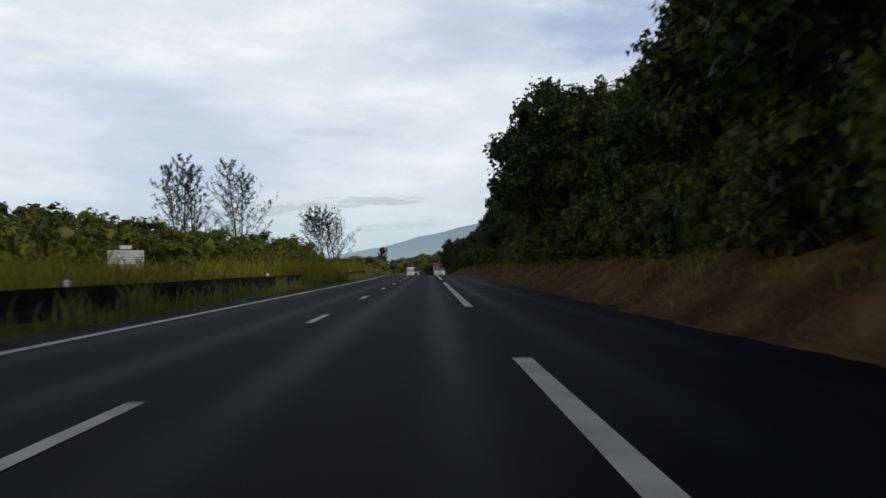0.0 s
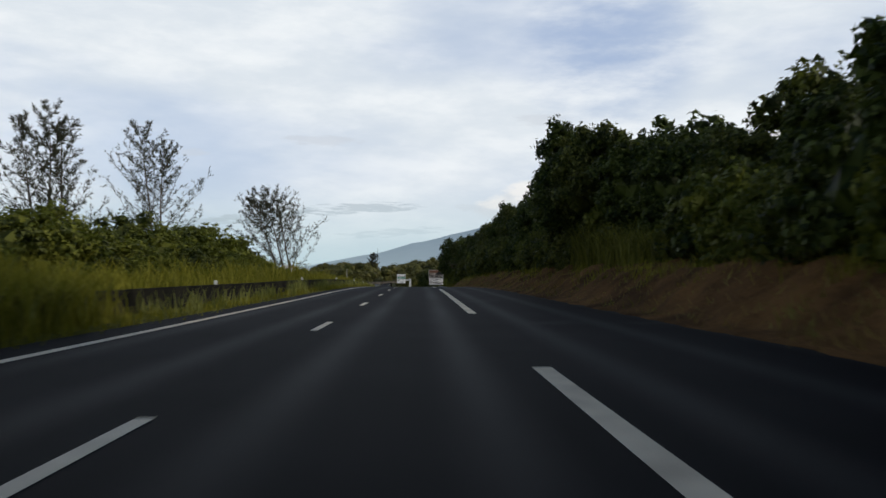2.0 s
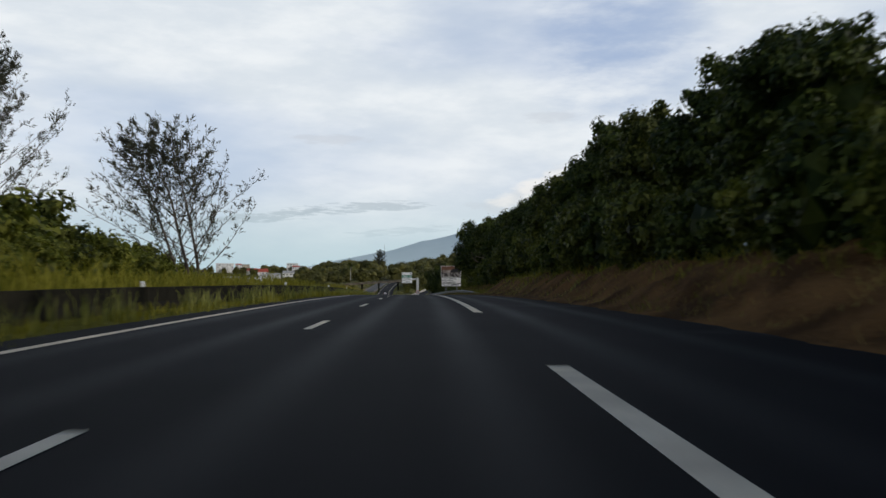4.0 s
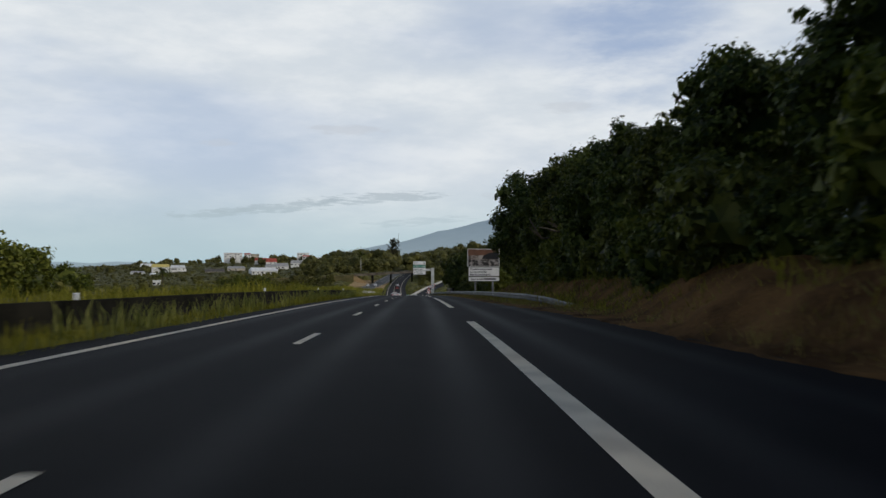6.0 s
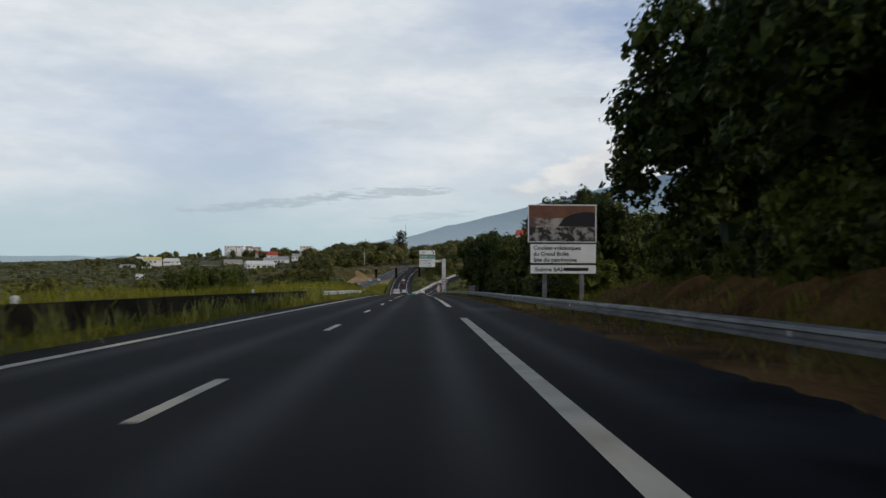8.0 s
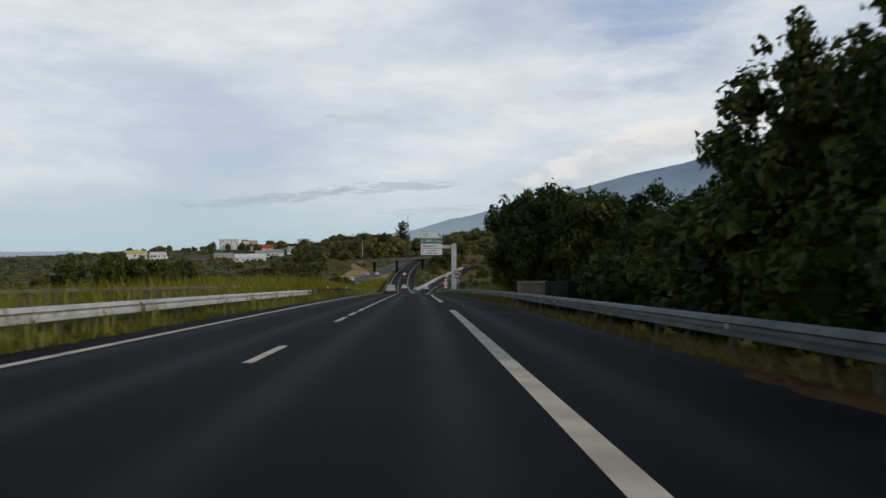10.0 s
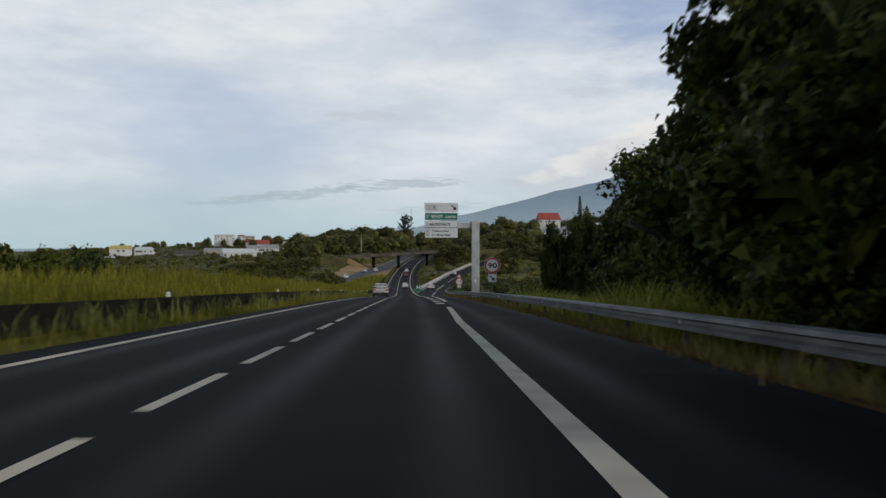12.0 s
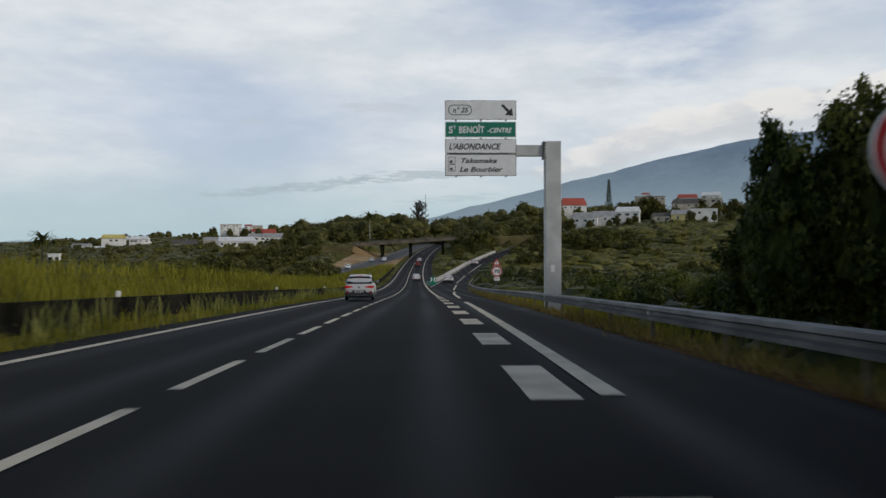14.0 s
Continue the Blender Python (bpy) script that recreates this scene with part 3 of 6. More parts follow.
mark("edge_line_left", -150, 900, -3.16, 0.20, "solid white edge line beside the median")
for k in range(-4, 21):
    tagged(mark("lane_dash", 13 * k + 3.7, 13 * k + 6.7, 0, 0.15, "white lane dash on dark asphalt", step=3.0), group="lane dashes")
for k in range(64, 112):
    tagged(mark("lane_dash", 4.292 * k + 0.75, 4.292 * k + 3.75, 0, 0.15, "white lane dash on dark asphalt", step=3.0), group="lane dashes")
mark("lane_line", 484.5, 640, 0, 0.15, "solid white lane line")
for k in range(12):
    tagged(mark("lane_dash", 650 + 13 * k, 653 + 13 * k, 0, 0.15, "white lane dash on dark asphalt", step=3.0), group="lane dashes")
for a, b in ((-28, 10.1), (23.6, 62.3), (76, 114.4), (128, 181.2), (195, 232.4), (246.6, 284.8), (298.5, 338)):
    tagged(mark("shoulder_line", a, b, exit_line, 0.24, "long white shoulder line"), group="shoulder lines")
for a, b in ((352, 388), (401, 440), (453, 492), (505, 544), (557, 596)):
    tagged(mark("shoulder_line", a, b, exit_line, 0.24, "long white shoulder line along the exit lane", lift=0.016, base=ramp_rise), group="shoulder lines")
for k in range(10):
    tagged(mark("exit_dash", 345.3 + 6.5 * k, 348.3 + 6.5 * k, 3.78, 0.5, "broad white exit dash", step=3.0), group="exit dashes")
mark("edge_line_right", 410, 900, table((410, 3.78), (520, 3.6), (900, 3.6)), 0.22, "solid white edge line past the exit", lift=0.014)
mark("ramp_line", 478, 740, ramp_left, 0.2, "solid white edge line of the exit lane", lift=0.02, base=ramp_rise)
for off in (-3.6, 3.4):
    mark("edge_line_other", 300, 900, lambda s: other_mid(s) + off, 0.2, "white edge line of the opposite carriageway", lift=0.06)
for k in range(50):
    tagged(mark("lane_dash", 440 + 13 * k, 443 + 13 * k, lambda s: other_mid(s) - 0.1, 0.15, "white lane dash on grey asphalt", lift=0.06, step=3.0), group="lane dashes of the opposite carriageway")


# ---- trees, shrubs and grass ----
def rand_dirs(rng, n):
    v = rng.normal(size=(n, 3))
    return v / np.linalg.norm(v, axis=1, keepdims=True)


def needles(rng, centres, size, out_dirs, droop=0.3, slim=0.5):
    """Slim pointed leaves that run along the given directions."""
    n = len(centres)
    ax = rand_dirs(rng, n) * 0.8 + out_dirs * 0.9
    ax[:, 2] -= droop
    ax /= np.linalg.norm(ax, axis=1, keepdims=True)
    side = np.cross(ax, rand_dirs(rng, n))
    side /= np.linalg.norm(side, axis=1, keepdims=True) + 1e-9
    ln = size * rng.uniform(0.6, 1.3, (n, 1))
    wd = ln * slim * rng.uniform(0.7, 1.2, (n, 1))
    return np.stack([centres - side * wd * 0.6, centres + ax * ln, centres + side * wd * 0.6], axis=1)


def leaf_faces(rng, centres, size, out_dirs, slim=0.7, loose=0.55, lift=0.35):
    """Leaves that lie like scales on a lump of foliage: they face outwards and a little up, each one turned its own way."""
    n = len(centres)
    nrm = out_dirs + rand_dirs(rng, n) * loose
    nrm[:, 2] += lift
    nrm /= np.linalg.norm(nrm, axis=1, keepdims=True) + 1e-9
    ax = rand_dirs(rng, n)
    ax -= nrm * np.sum(ax * nrm, axis=1, keepdims=True)
    ax /= np.linalg.norm(ax, axis=1, keepdims=True) + 1e-9
    side = np.cross(nrm, ax)
    ln = size * rng.uniform(0.6, 1.3, (n, 1))
    wd = ln * slim * rng.uniform(0.7, 1.2, (n, 1))
    return np.stack([centres - side * wd * 0.6 - ax * ln * 0.4, centres + ax * ln * 0.6, centres + side * wd * 0.6 - ax * ln * 0.4], axis=1)


def ball(sub):
    """The corners and triangles of a round ball."""
    bm = bmesh.new()
    bmesh.ops.create_icosphere(bm, subdivisions=sub, radius=1.0)
    v = np.array([tuple(q.co) for q in bm.verts])
    f = np.array([[q.index for q in t.verts] for t in bm.faces])
    bm.free()
    return v, f


BALLS = {k: ball(k) for k in (1, 2, 3)}


def lump_core(rng, c, r, sub, rough=0.14):
    """The closed dark inside of a lump of foliage, as loose triangles."""
    v, f = BALLS[sub]
    p = np.array(c) + v * np.array(r) * (1 + rough * rng.uniform(-1, 1, (len(v), 1)))
    return p[f]


def limbs(bm, rng, p, dirv, length, radius, depth, tips, bend=0.35, n=6, split=3):
    """A tapered limb that forks."""
    p, dirv = Vector(p), Vector(dirv).normalized()
    segs = 3
    for i in range(segs):
        q = p + dirv * (length / segs)
        r0, r1 = radius * (1 - 0.45 * i / segs), radius * (1 - 0.45 * (i + 1) / segs)
        tube(bm, p, q, r0, r1, n)
        p = q
        dirv = (dirv + Vector(rng.normal(size=3)) * bend * 0.35 + Vector((0, 0, 0.06))).normalized()
    tips.append((p.copy(), dirv.copy()))
    if depth:
        for _ in range(split):
            d = (dirv + Vector(rng.normal(size=3)) * 0.6).normalized()
            if d.z < -0.1:
                d.z *= -0.5
            limbs(bm, rng, p, d, length * 0.72, radius * 0.55, depth - 1, tips, bend, max(4, n - 1), split)


def crown_of(rng, seed, zc, hz, radius, lobes_n, leaves, leaf, sub, sprays=10, lobe=(0.17, 0.31)):
    """A crown of overlapping lumps of leaves, with small sprays that break its outline."""
    cs, rs = [], []
    for i in range(lobes_n):
        z = 1 - 2 * (i + 0.5) / lobes_n
        a = 2.39996 * i
        d = np.array([math.cos(a) * math.sqrt(1 - z * z), math.sin(a) * math.sqrt(1 - z * z), z]) + rng.normal(size=3) * 0.16
        d /= np.linalg.norm(d)
        k = rng.uniform(0.66, 0.79) * (0.97 + 0.30 * noise.noise(Vector((d[0] * 1.5 + seed * 3.1, d[1] * 1.5, d[2] * 1.5))))
        cs.append((d[0] * radius * k, d[1] * radius * k, zc + d[2] * hz * k))
        rs.append(radius * rng.uniform(*lobe))
    for i in range(sprays):
        a, z = rng.uniform(0, 6.28), rng.uniform(-0.1, 1.0)
        q, k = math.sqrt(1 - z * z), rng.uniform(0.80, 0.97)
        cs.append((math.cos(a) * q * radius * k, math.sin(a) * q * radius * k, zc + z * hz * k))
        rs.append(radius * rng.uniform(0.06, 0.12))
    cs, rs = np.array(cs), np.array(rs)
    share = rs ** 2 / np.sum(rs ** 2)
    out = [lump_core(rng, (0, 0, zc), (radius * 0.50, radius * 0.50, hz * 0.55), 3 if sub == 2 else 2, 0.3)]
    for i, (c, r) in enumerate(zip(cs, rs)):
        n, m = max(6, int(leaves * 1.25 * share[i])), 11
        e = rand_dirs(rng, m)
        pick, f = rng.integers(0, m, n), rand_dirs(rng, n)
        f = np.where(np.sum(f * e[pick], axis=1, keepdims=True) < -0.25, -f, f)
        tuft = r * rng.uniform(0.26, 0.50, (m, 1))
        p = c + (e * np.array([r, r, r * 0.85]) * rng.uniform(0.52, 0.74, (m, 1)))[pick] + f * tuft[pick] * (rng.uniform(0.72, 1.16, (n, 1)) + 0.45 * (rng.uniform(size=(n, 1)) > 0.88))
        gap = np.linalg.norm(p[:, None, :] - cs[None, :, :], axis=2) / rs[None, :]
        gap[:, i] = 9.0
        keep = gap.min(axis=1) > 0.66
        out.append(leaf_faces(rng, p[keep], leaf, (e[pick] * 0.35 + f * 0.75)[keep], loose=0.7))
        if r > radius * 0.14:
            m = n // 4
            g = rand_dirs(rng, m)
            out.append(leaf_faces(rng, c + g * np.array([r, r, r * 0.85]) * rng.uniform(0.45, 0.80, (m, 1)), leaf * 1.5, g, loose=1.6, lift=0.1))
            out.append(lump_core(rng, c, (r * 0.52, r * 0.52, r * 0.44), 1, 0.22))
    return np.concatenate(out)


def broad_tree(name, seed, height, radius, leaves, leaf, mat, label, category="tree", low=0.22, lobes_n=44, forks=2, sub=2, sprays=10, lobe=(0.17, 0.31)):
    """A tree with a forked trunk and an uneven crown of leaf lumps. Base at the origin."""
    rng = np.random.default_rng(seed)
    root = tagged(new(name), label, category)
    bm, tips = bmesh.new(), []
    limbs(bm, rng, (0, 0, -0.6), (0.05 * rng.normal(), 0.05 * rng.normal(), 1), height * 0.34, height * 0.022 + 0.05, forks, tips)
    part("trunk", bm, M_BARK, root)
    zc, hz = height * (0.5 + low / 2), height * (1 - low) / 2
    tagged(part("crown", quads("crown", crown_of(rng, seed, zc, hz, radius, lobes_n, leaves, leaf, sub, sprays, lobe), mat), None, root), kind="stuff")
    return root


def stick(verts, faces, p, q, r0, r1, n=5):
    """A tapered bar added to lists of corners and faces."""
    p, q = Vector(p), Vector(q)
    d = (q - p).normalized()
    a = d.orthogonal().normalized()
    b = d.cross(a)
    k = len(verts)
    for c, r in ((p, r0), (q, r1)):
        for i in range(n):
            t = 2 * math.pi * i / n
            verts.append(c + (a * math.cos(t) + b * math.sin(t)) * r)
    for i in range(n):
        j = (i + 1) % n
        faces.append((k + i, k + j, k + n + j, k + n + i))


def casuarina(name, seed, height, lean, label, wide=0.3, stems=1, limbs_n=34, dense=1.0, low=0.12):
    """A wind-bent tree: tapering stems, limbs that sweep upwards and shorten to a pointed top, and sparse feathery tufts."""
    rng = np.random.default_rng(seed)
    root = tagged(new(name), label, "tree")
    verts, faces, spots, dirs = [], [], [], []
    for st in range(stems):
        off = (st - (stems - 1) / 2)
        h = height * (1.0 - 0.16 * abs(off) - 0.10 * (st % 2))
        tilt = lean + off * 0.16
        line, p = [], Vector((off * 0.5, rng.uniform(-0.4, 0.4) * abs(off), -0.5))
        d, n = Vector((tilt * 0.7, 0.06 * off, 1)).normalized(), 16
        for i in range(n + 1):
            line.append(p.copy())
            p = p + d * (h / n)
            d = (d + Vector((lean * 0.035, 0, 0.012)) + Vector(rng.normal(size=3)) * 0.022).normalized()
        thick = 0.008 * h + 0.03
        for i in range(n):
            stick(verts, faces, line[i], line[i + 1], thick * (1 - i / n) + 0.02, thick * (1 - (i + 1) / n) + 0.02, 7)
        for i in range(limbs_n):
            f = low + (0.97 - low) * ((i + rng.uniform(0, 0.9)) / limbs_n) ** 0.9
            ln = h * wide * (1.04 - f) ** 0.85 * min(1.0, 0.45 + (f - low) / 0.22) * rng.uniform(0.65, 1.15) + 0.5
            a, e = 2.39996 * i + rng.uniform(-0.5, 0.5), rng.uniform(0.45, 0.95)
            d = Vector((math.cos(a) * math.cos(e) + lean * 0.9, math.sin(a) * math.cos(e), math.sin(e))).normalized()
            x = f * n
            j = min(n - 1, int(x))
            p = line[j].lerp(line[j + 1], x - j)
            segs = 6
            for k in range(segs):
                q = p + d * ln / segs
                w = k / segs
                stick(verts, faces, p, q, thick * 0.30 * (1 - f) * (1 - w) + 0.014, thick * 0.30 * (1 - f) * (1 - w - 1 / segs) + 0.014, 4)
                for _ in range(3):
                    if w < 0.15 and f < 0.6:
                        continue
                    b = (d + Vector(rng.normal(size=3)) * 0.55 + Vector((lean * 0.3, 0, 0.12))).normalized()
                    tl = (0.28 + 0.10 * ln) * rng.uniform(0.5, 1.2)
                    o = p.lerp(q, rng.uniform(0, 1))
                    e2 = o + b * tl
                    stick(verts, faces, o, e2, 0.012, 0.006, 3)
                    m = max(4, int(11 * dense))
                    u = rng.uniform(0.35, 1.15, m)[:, None]
                    spots.append(np.array(o) * (1 - u) + np.array(e2) * u + rng.normal(size=(m, 3)) * 0.10)
                    dirs.append(np.tile(np.array(b), (m, 1)))
                p = q
                d = (d + Vector((lean * 0.06, 0, 0.07)) + Vector(rng.normal(size=3)) * 0.06).normalized()
    part("trunk", mesh_of("trunk", verts, faces, M_BARK), None, root)
    tufts = needles(rng, np.concatenate(spots), 0.36, np.concatenate(dirs) * 1.3, 0.05, 0.26)
    tagged(part("crown", quads("crown", tufts, M_NEEDLE), None, root), kind="stuff")
    return root


def conifer(name, seed, height, wide, label):
    """A slim spire with whorls of level branches."""
    rng = np.random.default_rng(seed)
    root = tagged(new(name), label, "tree")
    part("trunk", tube(bmesh.new(), (0, 0, -1), (0, 0, height), 0.22, 0.03, 8), M_BARK, root)
    n = 2600
    f = rng.uniform(0.04, 1.0, n)
    a = rng.integers(0, 9, n) * 0.7 + np.round(f * 16) * 0.5 + rng.normal(size=n) * 0.12
    r = wide * (1.05 - f) * rng.uniform(0.1, 1.0, n) + 0.1
    z = height * (np.round(f * 16) / 16 * 0.35 + f * 0.65)
    pts = np.stack([np.cos(a) * r, np.sin(a) * r, z + 0.12 * r], 1)
    tagged(part("crown", quads("crown", needles(rng, pts, 0.6, np.stack([np.cos(a), np.sin(a), 0 * a + 0.3], 1), 0.1, 0.4), M_LEAF), None, root), kind="stuff")
    return root


def blades(name, rng, spots, heights, width, mat, lean=0.35, label="", category="grass", rows_of=2):
    """Bent grass blades at the given places: two quads each."""
    n = len(spots)
    a = rng.uniform(0, 2 * np.pi, n)
    side = np.stack([np.cos(a), np.sin(a), np.zeros(n)], 1) * width
    b = rng.uniform(0, 2 * np.pi, n)
    bend = np.stack([np.cos(b), np.sin(b), np.zeros(n)], 1) * (heights * lean * rng.uniform(0.3, 1.2, n))[:, None]
    up = np.stack([np.zeros(n), np.zeros(n), heights], 1)
    p0, p1, p2 = spots, spots + up * 0.6 + bend * 0.3, spots + up * rng.uniform(0.9, 1.0, (n, 1)) + bend
    if rows_of == 1:
        q = np.stack([p0 - side, p0 + side, p2 + side * 0.2, p2 - side * 0.2], 1)
        return tagged(new(name, quads(name, q, mat)), label, category, kind="stuff")
    q = np.concatenate([np.stack([p0 - side, p0 + side, p1 + side * 0.8, p1 - side * 0.8], 1), np.stack([p1 - side * 0.8, p1 + side * 0.8, p2 + side * 0.15, p2 - side * 0.15], 1)])
    return tagged(new(name, quads(name, q, mat)), label, category, kind="stuff")


def scatter(rng, n, s0, s1, u0, u1, bunch=0.0):
    """n places on the ground between stations and offsets, partly in bunches."""
    s, u = rng.uniform(s0, s1, n), rng.uniform(0, 1, n)
    if bunch:
        m = max(1, n // 14)
        cs, cu = rng.uniform(s0, s1, m), rng.uniform(0, 1, m)
        pick = rng.integers(0, m, n)
        k = rng.uniform(0, 1, n) < bunch
        s = np.where(k, cs[pick] + rng.normal(size=n) * 0.22, s)
        u = np.where(k, cu[pick] + rng.normal(size=n) * 0.22 / max(1.0, abs((u1(s0) if callable(u1) else u1) - (u0(s0) if callable(u0) else u0))), u)
    out = np.zeros((n, 3))
    for i in range(n):
        a, b = (u0(s[i]) if callable(u0) else u0), (u1(s[i]) if callable(u1) else u1)
        uu = a + (b - a) * u[i]
        out[i] = at(s[i], uu, ground_height(s[i], uu) - 0.03)
    return out, s


# tall trees on and behind the cut bank: station, offset, height over the road, crown radius, kind
rng0 = random.Random(5)
KINDS = [
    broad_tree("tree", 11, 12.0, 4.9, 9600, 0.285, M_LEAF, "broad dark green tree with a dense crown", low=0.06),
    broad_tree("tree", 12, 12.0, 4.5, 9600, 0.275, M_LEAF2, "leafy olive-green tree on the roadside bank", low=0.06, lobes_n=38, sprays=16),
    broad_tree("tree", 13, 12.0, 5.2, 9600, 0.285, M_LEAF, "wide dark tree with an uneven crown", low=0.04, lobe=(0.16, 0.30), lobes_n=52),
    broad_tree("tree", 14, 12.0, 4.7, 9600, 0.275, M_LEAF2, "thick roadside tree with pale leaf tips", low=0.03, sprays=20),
]
SHRUBS = [
    broad_tree("shrub", 21, 4.0, 2.3, 1600, 0.215, M_LEAF3, "dense green shrub on the roadside bank", "shrub", low=0.0, lobes_n=24, forks=1, sub=1, sprays=8),
    broad_tree("shrub", 22, 4.0, 2.6, 1600, 0.215, M_LEAF2, "spreading olive-green shrub with small leaves", "shrub", low=0.0, lobes_n=24, forks=1, sub=1, sprays=8),
    broad_tree("shrub", 23, 4.0, 2.1, 1600, 0.205, M_LEAF, "dark green bushy shrub beside the road", "shrub", low=0.0, lobes_n=24, forks=1, sub=1, sprays=8),
]
BUSHES = [
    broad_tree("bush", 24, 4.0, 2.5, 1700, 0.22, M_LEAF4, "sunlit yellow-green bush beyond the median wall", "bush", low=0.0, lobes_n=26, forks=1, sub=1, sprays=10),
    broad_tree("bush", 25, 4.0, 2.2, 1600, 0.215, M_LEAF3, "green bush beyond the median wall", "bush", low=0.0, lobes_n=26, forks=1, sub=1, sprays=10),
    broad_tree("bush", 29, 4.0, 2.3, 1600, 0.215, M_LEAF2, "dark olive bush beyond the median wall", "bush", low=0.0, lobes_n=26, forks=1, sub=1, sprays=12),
]
BACK = [
    broad_tree("tree", 26, 12.0, 5.2, 2200, 0.46, M_LEAF, "dark green tree behind the roadside trees", low=0.05, forks=1, lobes_n=34, sub=1),
    broad_tree("tree", 27, 12.0, 4.8, 2200, 0.44, M_LEAF2, "olive-green tree behind the roadside trees", low=0.05, forks=1, lobes_n=34, sub=1),
]
FAR = [
    broad_tree("tree", 31, 10.0, 5.0, 430, 0.98, M_WOOD, "dark green tree far across the valley", low=0.05, lobes_n=16, forks=1, sub=1, sprays=6, lobe=(0.24, 0.40)),
    broad_tree("tree", 32, 10.0, 4.4, 430, 0.92, M_WOOD2, "olive-green tree far across the valley", low=0.05, lobes_n=16, forks=1, sub=1, sprays=6, lobe=(0.24, 0.40)),
    broad_tree("tree", 33, 10.0, 5.6, 430, 0.98, M_WOOD, "bright green tree far across the valley", low=0.0, lobes_n=16, forks=1, sub=1, sprays=6, lobe=(0.24, 0.40)),
]
used = set()


def plant(kinds, base_h, i, s, u, top, group="", squash=1.0, sink=0.0):
    """Stand a tree of kind i on the ground so that its top is `top` metres over the road."""
    g = ground_height(s, u) - sink
    size = (top - g) / base_h
    m = Matrix.Translation(at(s, u, g)) @ Matrix.Rotation(rng0.uniform(0, 6.28), 4, "Z") @ Matrix.Diagonal((size * squash, size * squash, size, 1))
    k = kinds[i % len(kinds)]
    if k.name not in used:
        used.add(k.name)
        k.matrix_basis = m
        ob = k
    else:
        made = copy_thing(k, m @ Matrix.Diagonal((*(1 / x for x in k.scale), 1)))
        ob = made
    if group:
        tagged(ob, group=group)
    return ob


BANK_TREES = [
    (-6, 13, 13.5), (2, 13.5, 14.5), (10, 13, 14.5), (18, 13.5, 14), (26, 13, 12.5), (34, 13.5, 10.6), (41, 14, 11.4), (48, 13.5, 12.5), (52.5, 12.0, 14), (59, 11.2, 13.6),
    (64, 13.2, 8.6), (70, 14.4, 7.0), (77, 14.5, 7), (83, 14.2, 7.2), (89, 14, 8.0), (95, 13.8, 9.2), (101, 12.9, 10.9), (106.5, 12.3, 11.4), (115, 14, 8.8), (122, 14.5, 8.8), (130, 14, 9.4), (138, 14.5, 10),
    (146, 14, 10.4), (154, 14, 10.6), (162, 14.5, 10.6), (170, 14, 10.4), (178, 14.5, 10.2), (186, 14, 10), (194, 14, 9.7), (202, 14, 9.9), (210, 14, 10.5), (218, 13.8, 11.3), (226, 13.6, 11.8), (234, 13.0, 12.2),
]
for i, (s, u, top) in enumerate(BANK_TREES):
    plant(KINDS, 12.0, i * 3 + (i // 3), s, u, top, "trees along the bank", 1.0)
for i in range(19):
    plant(BACK, 12.0, i, 4 + i * 12.6 + rng0.uniform(-2, 2), 21 + rng0.uniform(-1, 2), 12.5 if i < 9 else 10.5, "trees along the bank", 1.1)
for i in range(88):
    s = -8 + i * 2.85 + rng0.uniform(-0.6, 0.6)
    plant(SHRUBS, 4.0, i * 2 + i // 5, s, edge_right(s) + 3.4 + (2.7 if s > 186 else 1.3 if 80 < s < 102 else 0) + rng0.uniform(-0.3, 0.6), rng0.uniform(3.6, 5.8), "shrubs on the bank", 0.85, 0.9)
FILL_TREES = [
    (262, 14.8, 8.4), (268, 14.5, 8.8), (275, 14, 8.9), (282, 15, 6.4), (289, 15.5, 6.1), (296, 15, 6.4), (302, 13.2, 7.3), (307.5, 11.6, 8.0), (313.5, 10.3, 8.7), (321, 12.3, 9.2),
    (328, 17.4, 8.8), (336, 17.6, 9.0), (344, 17.6, 10.4), (351, 18.8, 11.0), (357, 19.6, 9.2), (379, 20.2, 6.2), (386, 22.5, 5.6), (392, 24, 5.2),
]
for i, (s, u, top) in enumerate(FILL_TREES):
    plant(KINDS, 12.0, i * 3 + 1, s, u, top, "trees beyond the rail", 0.95)
    plant(BACK, 12.0, i, s + 3, u + 8, top - 0.5, "trees beyond the rail", 1.0)
for i in range(36):
    s = 250 + i * 3.6
    if 287 < s < 313:
        continue
    plant(SHRUBS, 4.0, i, s, (11.4 if s < 316 else 15.0) + rng0.uniform(-0.4, 1.2) + (4 if s > 352 else 0), (1.2 if s > 352 else rng0.uniform(2.4, 4.0)), "shrubs beyond the rail", 1.1)

plant(KINDS, 12.0, 3, 372.6, 17.8, 8.7, "trees beyond the rail", 0.55)
plant(KINDS, 12.0, 0, 373, 15.2, 6.9, "trees beyond the rail", 0.5)
for i, (s, u, top) in enumerate(((362.5, 20.5, 7.8), (367, 24, 8.4), (380.5, 18.4, 5.6), (366, 17.5, 4.6))):
    plant(KINDS, 12.0, i * 2, s, u, top, "trees beyond the rail", 1.0)

for i in range(34):
    s = 384 + i * 2.1 + rng0.uniform(-1.5, 1.5)
    u = 14.5 + 0.10 * (s - 384) + rng0.uniform(0, 15) * (0.4 + 0.6 * rng0.random())
    plant(SHRUBS, 4.0, i + i // 4, s, u, ground_height(s, u) + rng0.uniform(2.6, 5.4), "shrubs on the slope beyond the rail", rng0.uniform(0.7, 1.05), 0.4)

